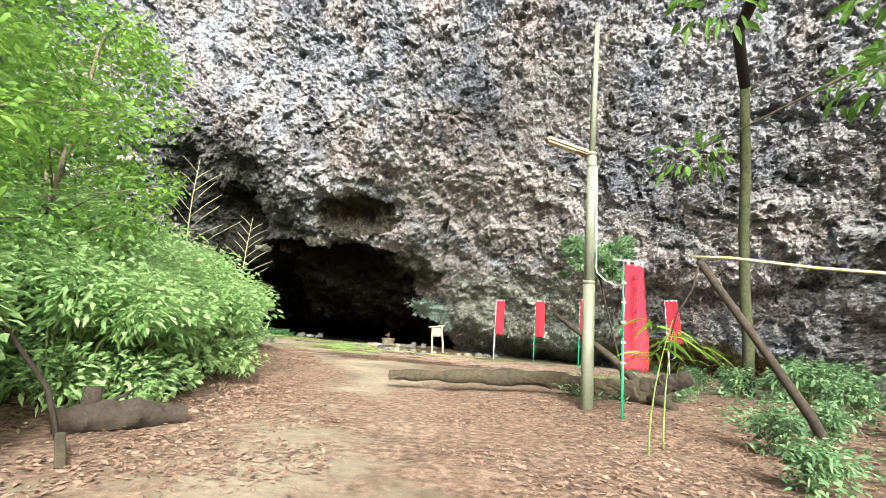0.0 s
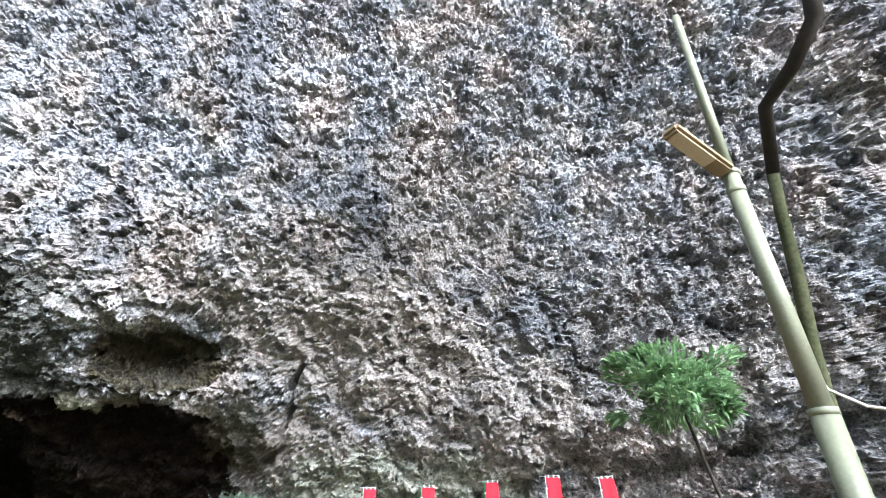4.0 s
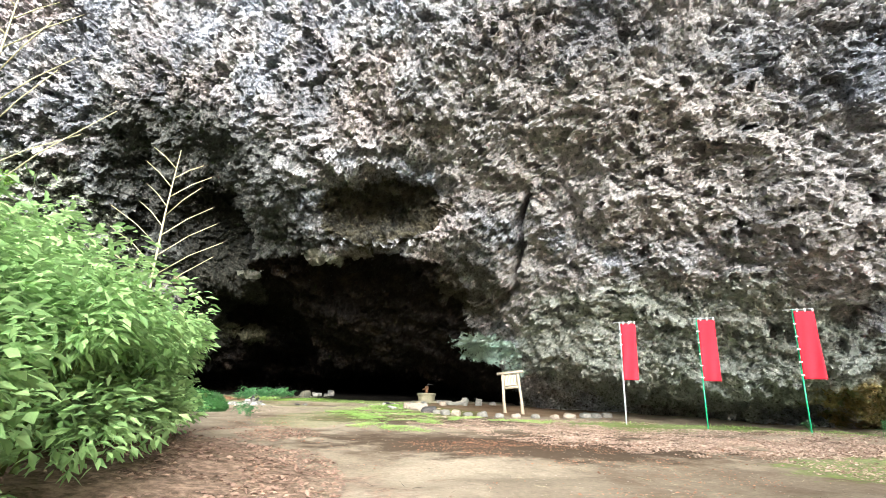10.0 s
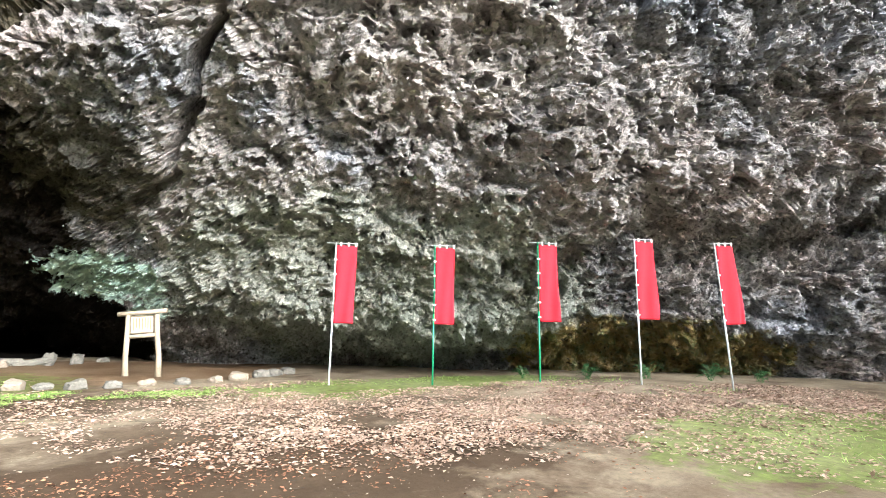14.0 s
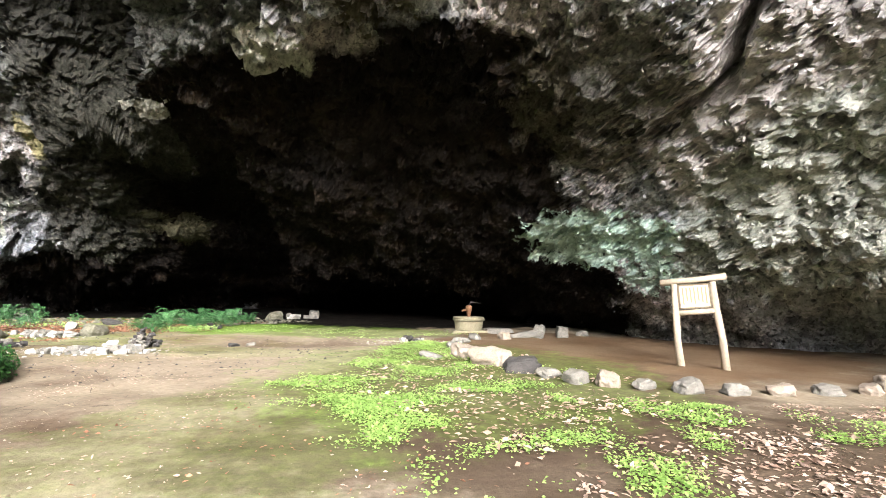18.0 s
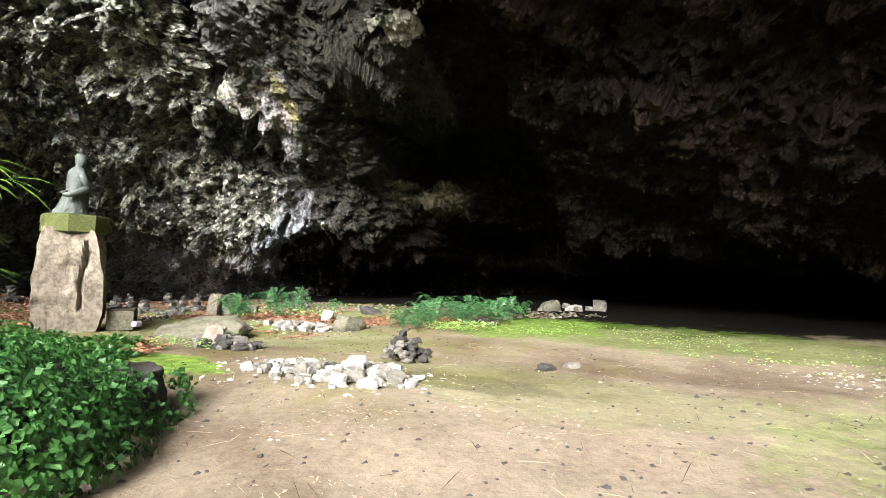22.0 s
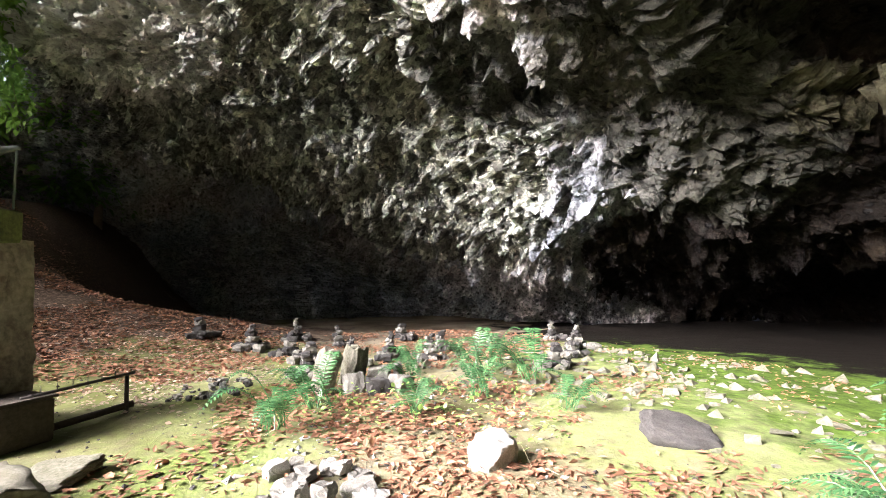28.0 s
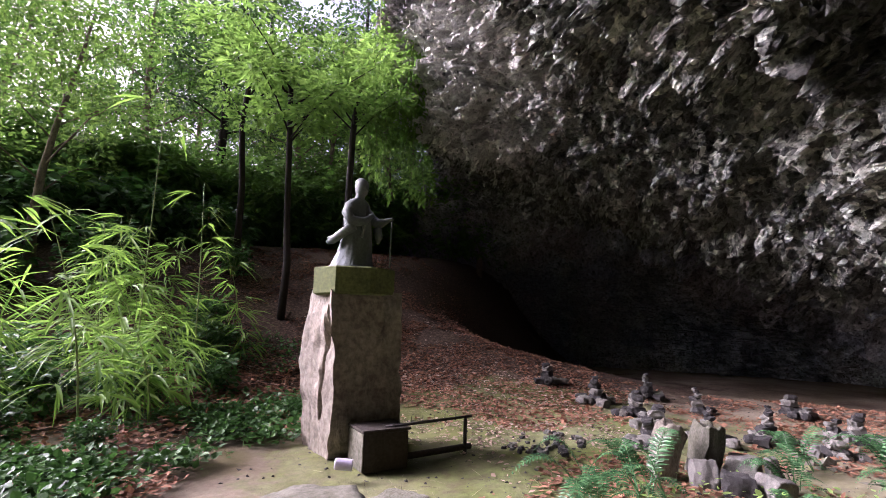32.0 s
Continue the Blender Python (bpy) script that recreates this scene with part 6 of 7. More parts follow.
def pebbles(name, count, where, mat, label, seed, size):
    """Small angular stones pressed into the ground inside ellipses (x, y, rx, ry)."""
    rng = np.random.default_rng(seed)
    e = np.array(where)[rng.integers(0, len(where), count)]
    a, r = rng.uniform(0, 6.283, count), np.sqrt(rng.uniform(0, 1, count))
    x, y = e[:, 0] + e[:, 2] * r * np.cos(a), e[:, 1] + e[:, 3] * r * np.sin(a)
    s = rng.uniform(0.25, 1.0, (count, 1)) ** 2.5 * size
    c = np.stack([x, y, ground_height(x, y)], 1)
    dirs = np.array([(1, 0, 0), (0.1, 1, 0), (-1, 0.1, 0), (0, -1, 0), (0.2, 0.1, 0.5), (0, 0, -0.5)])
    pts = c[:, None] + (dirs[None] + rng.normal(size=(count, 6, 3)) * 0.22) * s[:, None]
    tri = np.array([(0, 1, 4), (1, 2, 4), (2, 3, 4), (3, 0, 4), (1, 0, 5), (2, 1, 5), (3, 2, 5), (0, 3, 5)])
    f = (np.arange(count)[:, None, None] * 6 + tri[None]).reshape(-1, 3)
    return tagged(from_arrays(name, pts.reshape(-1, 3), f, mat), label, "pebbles", kind="stuff")


pebbles("pebbles", 5000, ((-9.0, 31.0, 4.5, 5.0), (-6.0, 25.0, 3.5, 4.0), (0.5, 13.0, 3.5, 8.0), (-1.0, 20.0, 4.0, 4.0)), TAN_STONE, "small tan pebbles pressed into the path", 84, 0.016)
pebbles("pebbles", 3500, ((-10.5, 31.5, 3.5, 3.0), (-14.5, 34.5, 3.0, 2.5), (-18.5, 33.5, 3.5, 3.0), (-21.5, 34.5, 3.0, 3.5)), DARK_STONE, "small dark stones strewn on earth", 85, 0.03)
pebbles("pebbles", 1600, ((-16.5, 39.0, 4.0, 2.0), (-19.5, 38.0, 3.0, 2.0), (-13.5, 41.5, 3.0, 2.0)), MOSSY_ROCK, "mossy stones strewn over the dim cave floor", 91, 0.12)
pebbles("pebbles", 900, ((-12.0, 31.2, 1.6, 1.0), (-15.4, 34.4, 1.3, 0.8), (-6.2, 34.2, 1.2, 0.8), (-16.8, 35.5, 1.6, 1.2)), PALE_STONE, "pale stone fragments round the heaps", 86, 0.045)


def bamboo(x, y, height, seed, lean=(0.0, 0.0), bare=0.35, leafy=1.0):
    rng = np.random.default_rng(seed)
    ob = thing("bamboo_plant", pose(x, y, gz(x, y)), "slender bamboo shoot with bright pointed leaves", "bamboo", "young bamboo plants")
    pts = [(lean[0] * t * t, lean[1] * t * t, height * t - 0.1) for t in np.linspace(0, 1, 7)]
    tube("culm", pts, [0.014 - 0.0017 * k for k in range(7)], GREEN_STEM, ob, 6)
    places, ways = [], []
    for k in range(int(11 * leafy)):
        t = bare + (1 - bare) * (k + 1) / int(11 * leafy + 1)
        base = np.array([lean[0] * t * t, lean[1] * t * t, height * t - 0.1])
        a = rng.uniform(0, 6.283)
        tip = base + np.array([math.cos(a), math.sin(a), 0.25]) * rng.uniform(0.15, 0.5)
        for q in range(rng.integers(4, 8)):
            places.append(base + (tip - base) * rng.uniform(0.5, 1.0))
            b = a + rng.uniform(-1.1, 1.1)
            ways.append((math.cos(b), math.sin(b), rng.uniform(-0.5, 0.35)))
    n = len(places)
    v, f = leaves(np.array(places), np.array(ways), rng.uniform(0.28, 0.56, n), rng.uniform(0.045, 0.08, n), seed, LANCE, 0.35)
    from_arrays("foliage", v, f, BAMBOO_GREEN, ob)
    return ob


def bamboo_grove():
    rnd = random.Random(23)
    bamboo(-17.4, 28.3, 4.5, 1, (0.05, 0.1), 0.86, 0.3)
    bamboo(-18.3, 28.3, 3.4, 2, (0.2, 0.1), 0.62, 0.5)
    bamboo(-16.2, 27.5, 4.4, 3, (0.9, -0.4), 0.75, 0.6)
    for k in range(38):
        x = rnd.uniform(-21.0, -14.2)
        y = rnd.uniform(24.6, 27.8) if x < -18 else rnd.uniform(25.0, 29.2)
        bamboo(x, y, rnd.uniform(0.9, 2.9), 10 + k, (rnd.uniform(-0.7, 0.7), rnd.uniform(-0.4, 0.7)), 0.2, 1.5)


bamboo_grove()
bamboo(2.4, 6.0, 1.7, 301, (0.25, -0.1), 0.68, 0.6)
bamboo(2.75, 6.4, 1.6, 302, (0.2, 0.15), 0.66, 0.5)


# ---- the start of the path ----
def rough_log(name, points, radii, mat, parent, seed, label=""):
    """A weathered trunk: finely cut, gnarled and furrowed along its length."""
    pts, rad = np.array(points, float), np.array(radii, float)
    t = np.linspace(0, 1, len(pts))
    tt = np.linspace(0, 1, 60)
    line = np.stack([spline(tt, t, pts[:, i]) for i in range(3)], 1)
    v, f = tube_arrays([tuple(q) for q in line], list(np.interp(tt, t, rad)), 26)
    ring = v[:60 * 26].reshape(60, 26, 3)
    mid = ring.mean(1, keepdims=True)
    out = ring - mid
    out /= np.linalg.norm(out, axis=2, keepdims=True)
    q = ring.reshape(-1, 3) + seed * 7.3
    d = 0.09 * value_noise(q, 0.5, seed) + 0.05 * value_noise(q, 0.16, seed + 1) + 0.03 * value_noise(q, 0.06, seed + 2)
    d = d.reshape(60, 26, 1) * np.interp(tt, t, rad)[:, None, None] * 4
    v[:60 * 26] = (ring + out * d).reshape(-1, 3)
    bm = bmesh.new()
    vs = [bm.verts.new(q) for q in v]
    for face in f:
        bm.faces.new([vs[i] for i in dict.fromkeys(face)])
    return part(name, bm, mat, parent, label)


def fallen_log():
    ob = thing("fallen_log", pose(2.0, 10.7, gz(2, 10.7)), "long fallen tree trunk lying across bare earth", "log")
    loc = lambda x, y, z: (x - 2.0, y - 10.7, z)
    rough_log("trunk", [loc(-1.25, 11.1, 0.1), loc(-0.2, 11.0, 0.16), loc(1.0, 10.9, 0.24), loc(2.2, 10.7, 0.3), loc(3.0, 10.3, 0.24), loc(3.7, 9.9, 0.26), loc(4.1, 9.6, 0.36)], [0.09, 0.12, 0.15, 0.19, 0.21, 0.22, 0.21], LOG_BARK, ob, 4)
    rough_log("root", [loc(3.9, 9.7, 0.3), loc(4.2, 9.35, 0.5), loc(4.5, 9.15, 0.66)], [0.21, 0.18, 0.1], OLD_WOOD, ob, 5, "dark broken root end")
    tube("root", [loc(3.9, 9.7, 0.25), loc(4.1, 9.4, 0.15), loc(4.25, 9.2, 0.02)], [0.17, 0.12, 0.06], OLD_WOOD, ob, 8, 6, 0.15)
    tube("broken_stub", [loc(-0.9, 11.0, 0.1), loc(-1.2, 10.7, 0.06)], [0.05, 0.025], LOG_BARK, ob, 7, 7, 0.1)
    br = thing("dead_branch", pose(3.7, 10.9, gz(3.7, 10.9)), "dark dead branch leaning over the fallen log", "branch")
    tube("bough", [(0.5, -0.3, 0.3), (-0.05, 0, 0.85), (-0.6, 0.35, 1.3), (-1.2, 0.75, 1.78)], [0.1, 0.085, 0.06, 0.045], OLD_WOOD, br, 8, 3, 0.1)


fallen_log()


def leaning_pole():
    ob = thing("leaning_dead_tree", pose(3.9, 5.6, gz(3.9, 5.6)), "thin dark dead trunk leaning with a pale vine", "dead tree")
    tube("stem", [(0.75, 0.35, -0.1), (0.3, 0.2, 0.6), (-0.3, 0.15, 1.4), (-1.0, 0.15, 2.35)], [0.07, 0.06, 0.05, 0.045], OLD_WOOD, ob, 8, 2, 0.08)
    tube("vine", [(-1.05, 0.2, 2.4), (-0.7, 0.0, 2.38), (-0.1, -0.5, 2.24), (0.6, -1.2, 2.1), (1.6, -2.0, 2.0)], [0.016, 0.018, 0.018, 0.018, 0.016], DRY_STEM, ob, 6, 2, 0.05, "pale bare vine")
    tube("twig", [(-1.0, 0.15, 2.3), (-1.06, 0.2, 2.0), (-1.2, 0.3, 1.7), (-1.25, 0.35, 1.45)], [0.012, 0.012, 0.01, 0.008], OLD_WOOD, ob, 5)


leaning_pole()


def crooked_tree():
    """The crooked mossy tree beside the lamp, with its bright crown overhead."""
    x, y = 7.2, 11.9
    ob = thing("crooked_tree", pose(x, y, gz(x, y)), "crooked mossy tree with a bright green crown overhead", "tree")
    tube("trunk", [(0, 0, -0.2), (0.06, 0, 1.2), (-0.02, -0.05, 2.4), (-0.15, -0.3, 4.0), (-0.24, -0.6, 5.3), (-0.37, -0.85, 6.5), (-0.5, -1.1, 7.4)], [0.17, 0.13, 0.125, 0.115, 0.12, 0.11, 0.11], MOSS_BARK, ob, 10, 3, 0.06)
    tube("upper_trunk", [(-0.49, -1.08, 7.3), (-1.0, -1.7, 8.3), (-1.15, -2.45, 8.5), (-1.3, -3.15, 8.9), (-1.45, -3.5, 10.0), (-1.6, -3.85, 12.2), (-1.9, -4.05, 14.0), (-2.05, -4.1, 15.0)], [0.12, 0.125, 0.13, 0.14, 0.13, 0.125, 0.11, 0.1], DARK_BARK, ob, 10, 4, 0.05)
    rng = np.random.default_rng(91)
    lines, clumps = [], []
    top = np.array([-2.05, -4.1, 15.0])
    limbs = ((-3.6, 2.6, 5.4), (-2.6, -0.4, 5.6), (-1.5, -3.2, 5.2), (0.6, -3.9, 4.2), (2.4, -1.6, 4.0), (1.2, 1.6, 5.0), (-4.6, 4.4, 4.0), (-5.2, 1.7, 2.6), (-3.6, -1.2, 3.0))
    for k, way in enumerate(limbs):
        tip = top + np.array(way)
        start = top + np.array([0.05, 0.15, 0.35]) * (k % 3)
        line = [start + (tip - start) * t + rng.normal(size=3) * 0.32 * (0 < t < 1) for t in (0, 0.2, 0.4, 0.6, 0.8, 1.0)]
        lines.append(([tuple(q) for q in line], [0.075, 0.062, 0.05, 0.038, 0.026, 0.012]))
        for m in range(9):
            i = 2 + m % 3
            b = line[i] + (line[i + 1] - line[i]) * rng.uniform(0, 1)
            e = b + np.array([rng.normal() * 1.5, rng.normal() * 1.5, rng.uniform(0.0, 1.2)])
            c = (b + e) / 2 + np.array([rng.normal() * 0.15, rng.normal() * 0.15, 0.15])
            lines.append(([tuple(b), tuple(c), tuple(e)], [0.036, 0.024, 0.009]))
            clumps += [(*e, rng.uniform(0.5, 0.95)), (*(c * 0.4 + e * 0.6), rng.uniform(0.4, 0.7))]
        clumps.append((*tip, 0.9))
    tubes("branch_frame", lines, DARK_BARK, ob, 6)
    n = 26000
    p, d = clump_points(rng, n, clumps, (1.35, 1.35, 0.22))
    w = d + rng.normal(size=(n, 3)) * 0.8
    w[:, 2] *= 0.3
    v, f = cheap_leaves(p, w, rng.uniform(0.12, 0.24, n), rng.uniform(0.07, 0.13, n), 5)
    from_arrays("crown", v, f, MAPLE_GREEN, ob, "bright green leaves against the sky")
    # the small rounded shrub-like tree
    sx, sy = 3.35, 11.3
    sh = thing("sapling", pose(sx, sy, gz(sx, sy)), "young tree with a rounded tuft of green leaves", "tree")
    tube("stem", [(0.7, -0.1, -0.1), (0.55, -0.05, 0.9), (0.3, 0, 1.9), (0.1, 0, 2.7), (0.0, 0, 3.3)], [0.03, 0.026, 0.022, 0.018, 0.01], DARK_BARK, sh, 7)
    rng = np.random.default_rng(92)
    cl = [(rng.uniform(-0.62, 0.62), rng.uniform(-0.6, 0.6), rng.uniform(2.75, 3.5), rng.uniform(0.12, 0.26)) for k in range(34)]
    n = 3600
    p, d = clump_points(rng, n, cl, (1.1, 1.1, 0.6))
    w = p - np.array([0, 0, 2.8]) + rng.normal(size=(n, 3)) * 0.3
    v, f = leaves(p, w, rng.uniform(0.1, 0.18, n), rng.uniform(0.04, 0.07, n), 7, BROAD, 0.2)
    from_arrays("crown", v, f, SHRUB_GREEN, sh)
    # a dark tree farther to the right
    x, y = 8.9, 6.4
    dk = thing("dark_tree", pose(x, y, gz(x, y)), "dark forked tree with drooping green foliage", "tree")
    tube("trunk", [(0.5, 0.2, -0.2), (0.25, 0.0, 2.5), (0.0, -0.3, 5.0), (-0.25, -0.7, 7.3), (-0.5, -1.8, 10.6), (-0.9, -2.9, 13.2), (-1.1, -3.2, 16.0)], [0.22, 0.19, 0.17, 0.15, 0.12, 0.09, 0.05], DARK_BARK, dk, 9, 2, 0.06)
    tube("fork", [(-0.25, -0.7, 7.2), (0.3, -1.4, 9.0), (0.5, -2.0, 11.0)], [0.11, 0.1, 0.07], DARK_BARK, dk, 8, 2, 0.06)
    cl = [(rng.uniform(-1.6, 1.2), rng.uniform(-3.4, -0.2), rng.uniform(9.0, 14.5), rng.uniform(0.4, 0.8)) for k in range(34)]
    n = 6500
    p, d = clump_points(rng, n, cl, (1.2, 1.2, 0.6))
    w = d + rng.normal(size=(n, 3)) * 0.6 - np.array([0, 0, 0.4])
    v, f = cheap_leaves(p, w, rng.uniform(0.12, 0.24, n), rng.uniform(0.04, 0.08, n), 9)
    from_arrays("crown", v, f, DARK_GREEN, dk)


crooked_tree()


def near_right_leaves():
    g = "leafy shrubs right of the path"
    a = bush("shrub", 101, 0.75, 1.1, 900, SHRUB_GREEN, "sparse green shrub with broad pointed leaves", g, 0.17, 0.085, BROAD)
    put(a, 6.2, 5.2, 0, 0.6)
    for x, y, s in ((5.6, 7.4, 0.45), (6.9, 6.6, 0.7), (7.2, 8.8, 0.6), (7.6, 10.6, 0.8), (5.3, 11.2, 0.4), (8.2, 6.0, 1.1), (6.9, 11.8, 0.6), (9.4, 9.8, 1.0), (5.2, 4.2, 0.5), (6.72, 13.40, 0.55), (9.68, 16.64, 0.50), (4.19, 6.38, 0.50), (8.26, 10.62, 0.75), (3.53, 4.85, 0.45), (9.2, 11.6, 0.8), (8.8, 13.4, 0.5), (8.4, 12.0, 0.7), (7.4, 4.4, 0.9)):
        put_copy(a, x, y, x * 77 % 360, s)


near_right_leaves()


def left_clutter():
    ob = thing("mossy_log", pose(-3.5, 5.5, gz(-3.5, 5.5)), "short mossy log at the foot of the bushes", "log")
    rough_log("trunk", [(-0.5, -0.4, 0.12), (0.0, 0.05, 0.16), (0.4, 0.45, 0.14)], [0.13, 0.14, 0.11], OLD_WOOD, ob, 2)
    tube("stump", [(-0.35, -0.1, 0.1), (-0.38, -0.05, 0.45)], [0.1, 0.085], OLD_WOOD, ob, 9, 3, 0.1)
    tube("twig", [(-0.3, -0.1, 0.2), (0.05, 0.2, 0.5)], [0.02, 0.012], OLD_WOOD, ob, 6, 3, 0.1)
    br = thing("bent_branch", pose(-3.9, 4.6, gz(-3.9, 4.6)), "dark bare branch rising out of the bushes", "branch")
    tube("bough", [(0.25, 0.2, -0.05), (0.1, 0.1, 0.5), (-0.3, 0.0, 1.0), (-0.7, -0.1, 1.35)], [0.03, 0.026, 0.02, 0.014], OLD_WOOD, br, 7, 3, 0.1)
    st = thing("wooden_stake", pose(-3.2, 4.2, gz(-3.2, 4.2)), "split pale wooden stake lying in the leaves", "stake")
    bm = bmesh.new()
    box(bm, -0.32, 0.32, -0.04, 0.04, 0.0, 0.035, 0.008, pose(0, 0, 0.05, 0, 12, -50))
    part("board", bm, LOG_BARK, st)


left_clutter()


def dry_plant(x, y, height, seed, label, spread=0.42, facing=0.0):
    """A bare seeding plant: a straight stem and upswept twigs to both sides, dark knobs at their ends."""
    rng = np.random.default_rng(seed)
    ob = thing("dry_plant", pose(x, y, gz(x, y), 0, 0, facing), label, "plant", "dry bare plants above the bushes")
    bend = lambda t: np.array([0.06 * math.sin(t * 5 + seed), 0.0, height * t])
    tube("stem", [tuple(bend(t)) for t in (0, 0.25, 0.5, 0.75, 1.0)], [0.03, 0.026, 0.02, 0.014, 0.006], DRY_STEM, ob, 7)
    count = 15
    for k in range(count):
        t = 0.4 + 0.56 * k / count
        side = 1 if k % 2 else -1
        L = height * spread * (1.1 - t) * rng.uniform(0.75, 1.25) + 0.18
        b = bend(t)
        turn = rng.uniform(-0.6, 0.6)
        tip = b + np.array([side * math.cos(turn) * L * 0.8, math.sin(turn) * L * 0.8, L * rng.uniform(0.5, 0.8)])
        mid = (b + tip) / 2 + np.array([0, 0, 0.05 * L])
        tube("twig", [tuple(b), tuple(mid), tuple(tip)], [0.009, 0.008, 0.005], DRY_STEM, ob, 5)
        tube("seed_head", [tuple(tip), tuple(tip + np.array([side * 0.03, 0, 0.02]))], [0.014, 0.006], OLD_WOOD, ob, 5)


dry_plant(-8.75, 15.6, 6.0, 1, "tall dry pale plant with bare upswept twigs", 0.4, 12)
dry_plant(-7.75, 18.0, 4.7, 2, "dry pale plant with bare twigs over the bushes", 0.36, 12)


def offering_box():
    ob = thing("offering_box", pose(-17.38, 32.12, gz(-17.38, 32.12), 0, 0, 144), "dark wooden offering box before the pedestal", "box")
    bm = bmesh.new()
    box(bm, -0.23, 0.23, -0.2, 0.2, 0.0, 0.36, 0.012)
    part("body", bm, OLD_WOOD, ob)
    bm = bmesh.new()
    box(bm, -0.25, 0.25, -0.22, 0.22, 0.362, 0.385, 0.006)
    part("lid", bm, OLD_WOOD, ob)
    bm = bmesh.new()
    box(bm, -0.244, -0.232, -0.2, 0.2, 0.01, 0.35, 0.003)
    part("end_board", bm, MOSSY_ROCK, ob, "pale green worn end board")
    rk = thing("incense_rack", pose(-17.72, 32.52, gz(-17.72, 32.52), 0, 0, 144), "low dark iron rack beside the offering box", "rack")
    for x in (-0.42, 0.42):
        tube("post", [(x, 0, 0), (x, 0, 0.4)], [0.022, 0.02], IRON, rk, 6)
    tube("rail", [(-0.5, 0, 0.38), (0.5, 0, 0.41)], [0.016, 0.016], IRON, rk, 6)
    tube("lower_rail", [(-0.5, 0.02, 0.07), (0.5, 0.02, 0.1)], [0.035, 0.035], OLD_WOOD, rk, 6)
    for k in range(6):
        tube("spike", [(-0.35 + 0.13 * k, 0, 0.38), (-0.35 + 0.13 * k, 0, 0.46)], [0.006, 0.002], IRON, rk, 5)
    tin = thing("tin_can", pose(-16.86, 32.08, gz(-16.86, 32.08) + 0.15, 0, 86, -62), "pale violet can lying on the mossy rock", "can")
    bm = lofted([(0, 0, -0.08, 0.045, 0.045), (0, 0, -0.075, 0.05, 0.05), (0, 0, 0.07, 0.05, 0.05), (0, 0, 0.08, 0.042, 0.042)], 20)
    part("can_body", bm, plain("can_paint", (0.5, 0.45, 0.6), 0.4, vary=0.1), tin, smooth=False)


offering_box()


def overhanging_branch():
    ob = thing("leaning_tree", pose(6.6, 1.6, gz(6.6, 1.6)), "tree leaning over the path with broad dark leaves", "tree")
    tube("trunk", [(0, 0, -0.2), (-0.2, 0.3, 1.6), (-0.5, 0.8, 3.0), (-1.3, 1.5, 4.2)], [0.13, 0.11, 0.09, 0.06], BARK, ob, 8, 2, 0.06)
    rng = np.random.default_rng(131)
    lines, clumps = [], []
    start = np.array([-1.3, 1.5, 4.2])
    for k in range(9):
        tip = np.array([rng.uniform(-3.9, -0.6), rng.uniform(1.2, 4.6), rng.uniform(3.3, 5.4)])
        lines.append(([tuple(start), tuple((start + tip) / 2 + np.array([0, 0, 0.2])), tuple(tip)], [0.03, 0.02, 0.006]))
        clumps += [(*tip, 0.42), (*((start + tip) / 2), 0.4)]
    tubes("branch_frame", lines, BARK, ob, 5)
    n = 900
    p, d = clump_points(rng, n, clumps, (1.2, 1.2, 0.5))
    w = d + rng.normal(size=(n, 3)) * 0.5 - np.array([0, 0, 0.35])
    v, f = leaves(p, w, rng.uniform(0.12, 0.24, n), rng.uniform(0.06, 0.1, n), 3, BROAD, 0.3)
    from_arrays("crown", v, f, TREE_GREEN, ob)


overhanging_branch()


def overhead_tree():
    ob = thing("canopy_tree", pose(13.0, 0.2, gz(13.0, 0.2)), "tall tree whose bright leaves close the sky", "tree")
    tube("trunk", [(0, 0, -0.2), (-0.2, 0.2, 4), (-0.5, 0.5, 8), (-1.2, 0.8, 12), (-1.8, 1.2, 17)], [0.24, 0.2, 0.17, 0.13, 0.07], DARK_BARK, ob, 9, 2, 0.06)
    rng = np.random.default_rng(141)
    lines, clumps = [], []
    for k in range(26):
        t = rng.uniform(0.45, 1.0)
        base = np.array([-2.0 * t * t, 1.2 * t, 17 * t])
        tip = base + np.array([rng.uniform(-3.4, 2.8), rng.uniform(-0.4, 5.4), rng.uniform(0.2, 3.2)])
        lines.append(([tuple(base), tuple((base + tip) / 2 + rng.normal(size=3) * 0.25), tuple(tip)], [0.06, 0.04, 0.012]))
        clumps += [(*tip, 0.9), (*(base * 0.4 + tip * 0.6), 0.8), (*(tip + rng.normal(size=3) * 0.9), 0.7)]
    tubes("branch_frame", lines, DARK_BARK, ob, 6)
    n = 13000
    p, d = clump_points(rng, n, clumps, (1.2, 1.2, 0.4))
    w = d + rng.normal(size=(n, 3)) * 0.7
    w[:, 2] *= 0.4
    v, f = cheap_leaves(p, w, rng.uniform(0.1, 0.2, n), rng.uniform(0.06, 0.11, n), 9)
    from_arrays("crown", v, f, MAPLE_GREEN, ob)


overhead_tree()


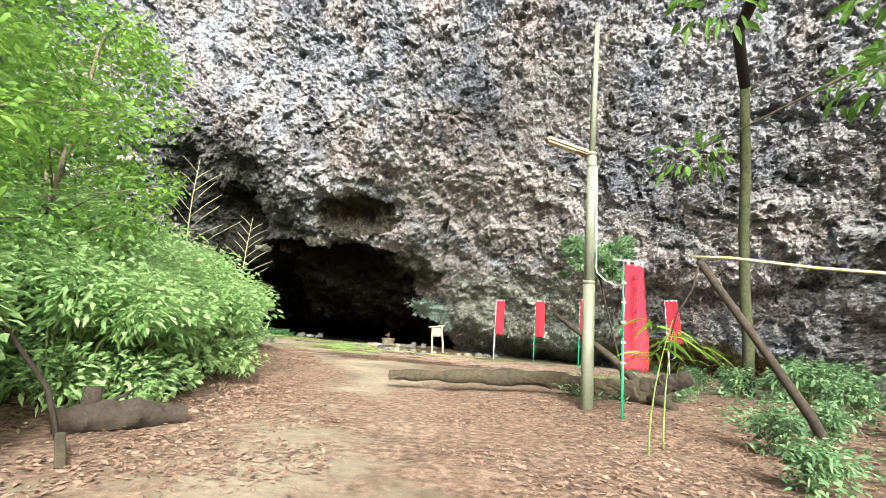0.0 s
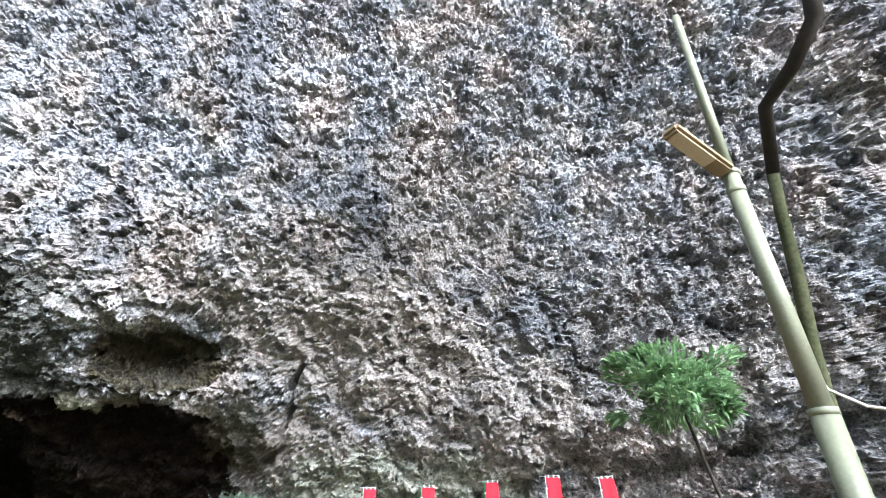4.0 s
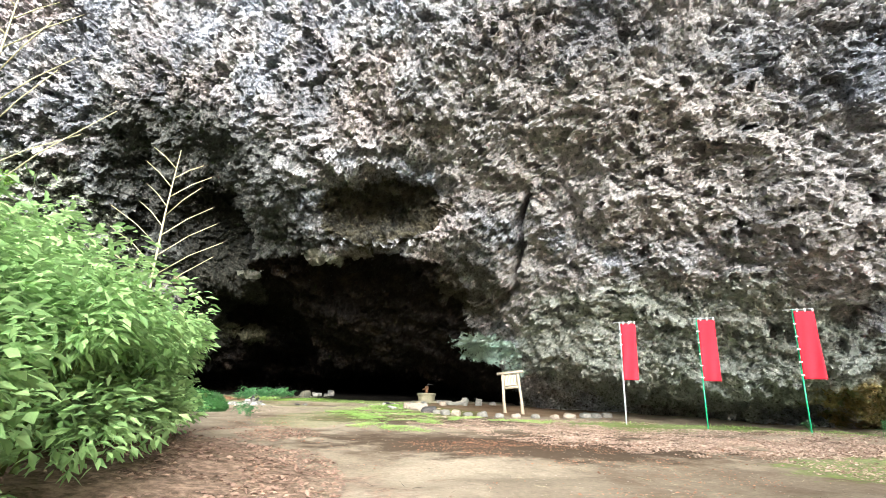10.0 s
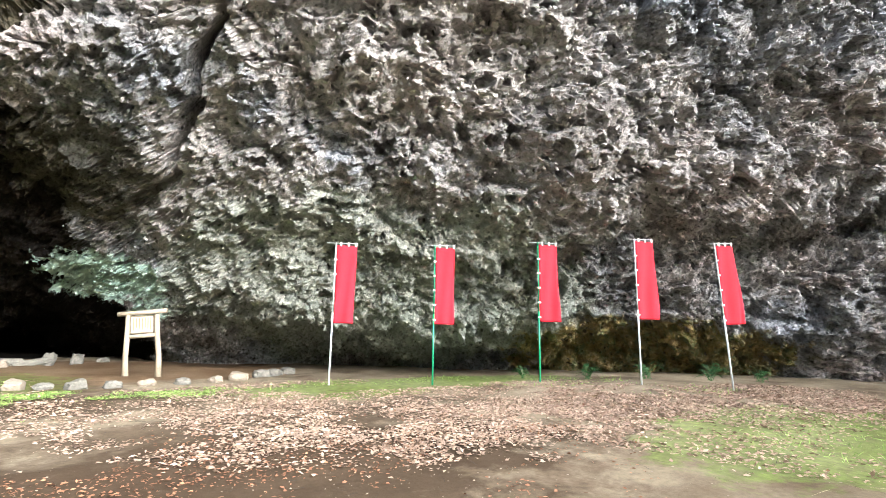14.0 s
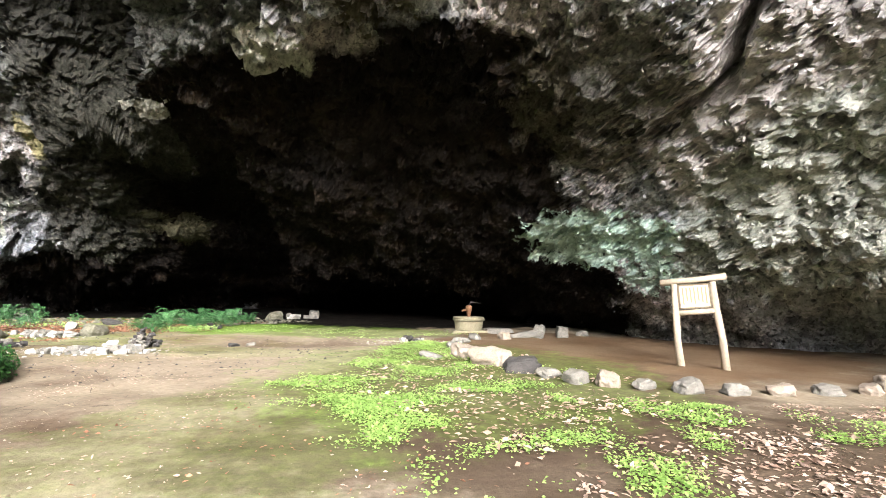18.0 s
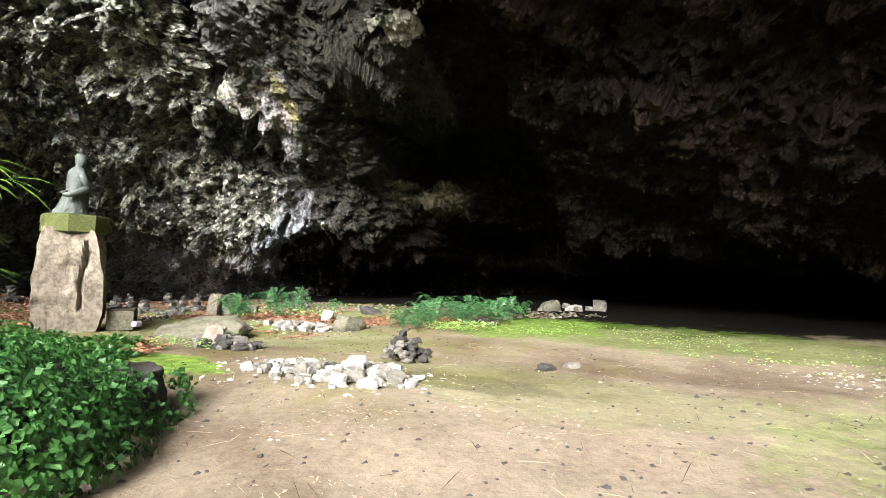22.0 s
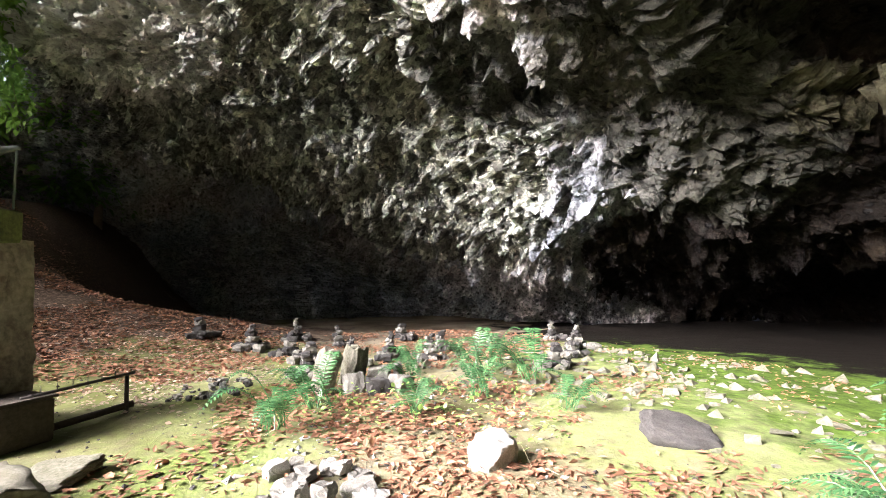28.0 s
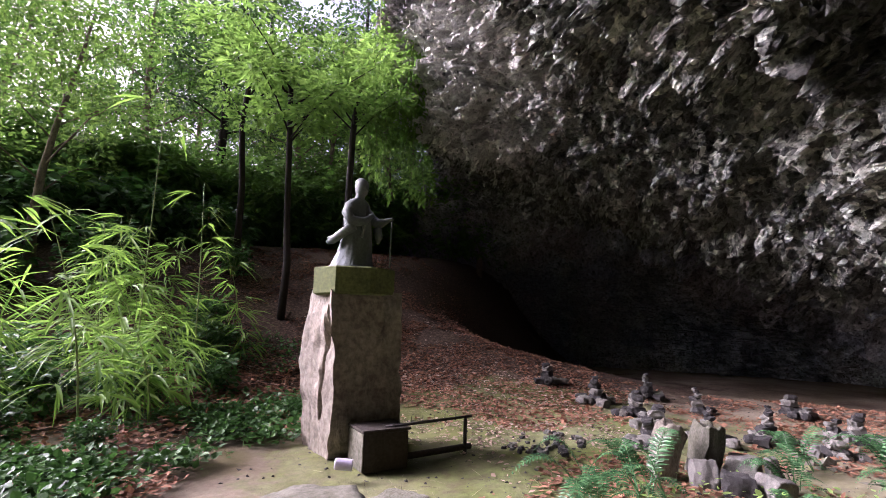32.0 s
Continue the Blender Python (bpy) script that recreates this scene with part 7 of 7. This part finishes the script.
# ---- the edge of the wood beside the west wall ----
def slim_tree(x, y, points, radius, seed, count, label):
    ob = thing("slim_tree", pose(x, y, gz(x, y)), label, "tree", "slim trees on the leaf slope")
    tube("trunk", points, [radius * (1 - 0.1 * k) for k in range(len(points))], DARK_BARK, ob, 8, seed, 0.07)
    rng = np.random.default_rng(seed)
    top = np.array(points[-1])
    lines, clumps = [], []
    for k in range(9):
        a = k * 2.4
        start = np.array(points[-2]) + (top - np.array(points[-2])) * rng.uniform(0, 1)
        tip = start + np.array([math.cos(a) * rng.uniform(0.8, 2.4), math.sin(a) * rng.uniform(0.8, 2.4), rng.uniform(0.3, 1.8)])
        lines.append(([tuple(start), tuple((start + tip) / 2 + np.array([0, 0, 0.15])), tuple(tip)], [0.03, 0.02, 0.007]))
        clumps += [(*tip, 0.6), (*((start + tip) / 2), 0.45)]
    tubes("branch_frame", lines, DARK_BARK, ob, 5)
    p, d = clump_points(rng, count, clumps, (1.2, 1.2, 0.5))
    w = d + rng.normal(size=(count, 3)) * 0.6
    w[:, 2] *= 0.4
    v, f = leaves(p, w, rng.uniform(0.12, 0.24, count), rng.uniform(0.06, 0.11, count), seed, BROAD, 0.15)
    from_arrays("crown", v, f, MAPLE_GREEN, ob, "bright translucent green leaves")


slim_tree(-21.9, 26.6, [(0, 0, -0.2), (-0.25, -0.15, 1.3), (-0.35, -0.35, 2.6), (-0.1, -0.2, 4.2), (0.2, 0.0, 5.6)], 0.1, 201, 3200, "slim dark tree leaning on the leaf slope")
slim_tree(-24.9, 26.1, [(0, 0, -0.2), (0.05, 0.1, 2.0), (0.0, 0.1, 4.0), (-0.1, 0.2, 6.4)], 0.12, 202, 3600, "slim dark tree close to the rock wall")
slim_tree(-23.2, 23.6, [(0, 0, -0.2), (0.1, 0.1, 2.0), (0.3, 0.1, 4.0), (0.2, 0.3, 6.0)], 0.1, 203, 3600, "slim dark tree on the leaf slope")


def creeper():
    """Leafy creeper hanging down the edge of the west wall."""
    rng = np.random.default_rng(211)
    ob = thing("hanging_creeper", pose(-26.6, 27.2, 6.0), "bright green creeper hanging down the edge of the cliff", "creeper")
    lines, clumps = [], []
    for k in range(16):
        x, y = rng.uniform(-1.0, 1.2), rng.uniform(-1.0, 0.5)
        z0, z1 = rng.uniform(3.5, 8.0), rng.uniform(-0.5, 2.5)
        pts = [(x + rng.uniform(-0.15, 0.15), y + rng.uniform(-0.15, 0.15), z0 + (z1 - z0) * t) for t in np.linspace(0, 1, 6)]
        lines.append((pts, [0.015] * 6))
        clumps += [(*q, 0.34) for q in pts]
    tubes("vine", lines, GREEN_STEM, ob, 5)
    n = 5200
    p, d = clump_points(rng, n, clumps, (1, 1, 1.5))
    w = d * 0.6 + rng.normal(size=(n, 3)) * 0.4 - np.array([0, 0, 0.6])
    v, f = leaves(p, w, rng.uniform(0.12, 0.22, n), rng.uniform(0.08, 0.14, n), 4, BROAD, 0.2)
    from_arrays("foliage", v, f, MAPLE_GREEN, ob)


creeper()


def slope_shrubs():
    a = bush("leafy_shrub", 221, 0.7, 0.9, 700, COVER_GREEN, "low leafy green shrub under the bamboo", "shrubs under the bamboo", 0.14, 0.1, BROAD)
    put(a, -16.6, 27.2, 0, 0.9)
    for x, y, s in ((-17.6, 27.9, 0.8), (-18.7, 28.3, 0.7), (-15.8, 28.4, 0.6), (-19.6, 27.0, 0.9), (-17.2, 26.0, 1.1), (-20.4, 26.0, 0.9), (-16.2, 29.5, 0.4), (-14.9, 27.6, 0.8), (-18.6, 30.0, 0.35), (-19.0, 18.6, 2.0), (-20.6, 19.4, 2.2), (-17.4, 19.6, 2.0), (-22.2, 20.4, 2.0), (-15.8, 20.2, 1.9), (-23.4, 22.4, 1.5), (-18.4, 21.4, 1.7), (-20.2, 22.4, 1.6), (-21.8, 21.2, 1.9), (-16.6, 22.6, 1.5), (-14.4, 21.4, 1.8), (-24.6, 20.6, 1.9), (-22.4, 24.4, 0.9)):
        put_copy(a, x, y, x * 91 % 360, s)


slope_shrubs()
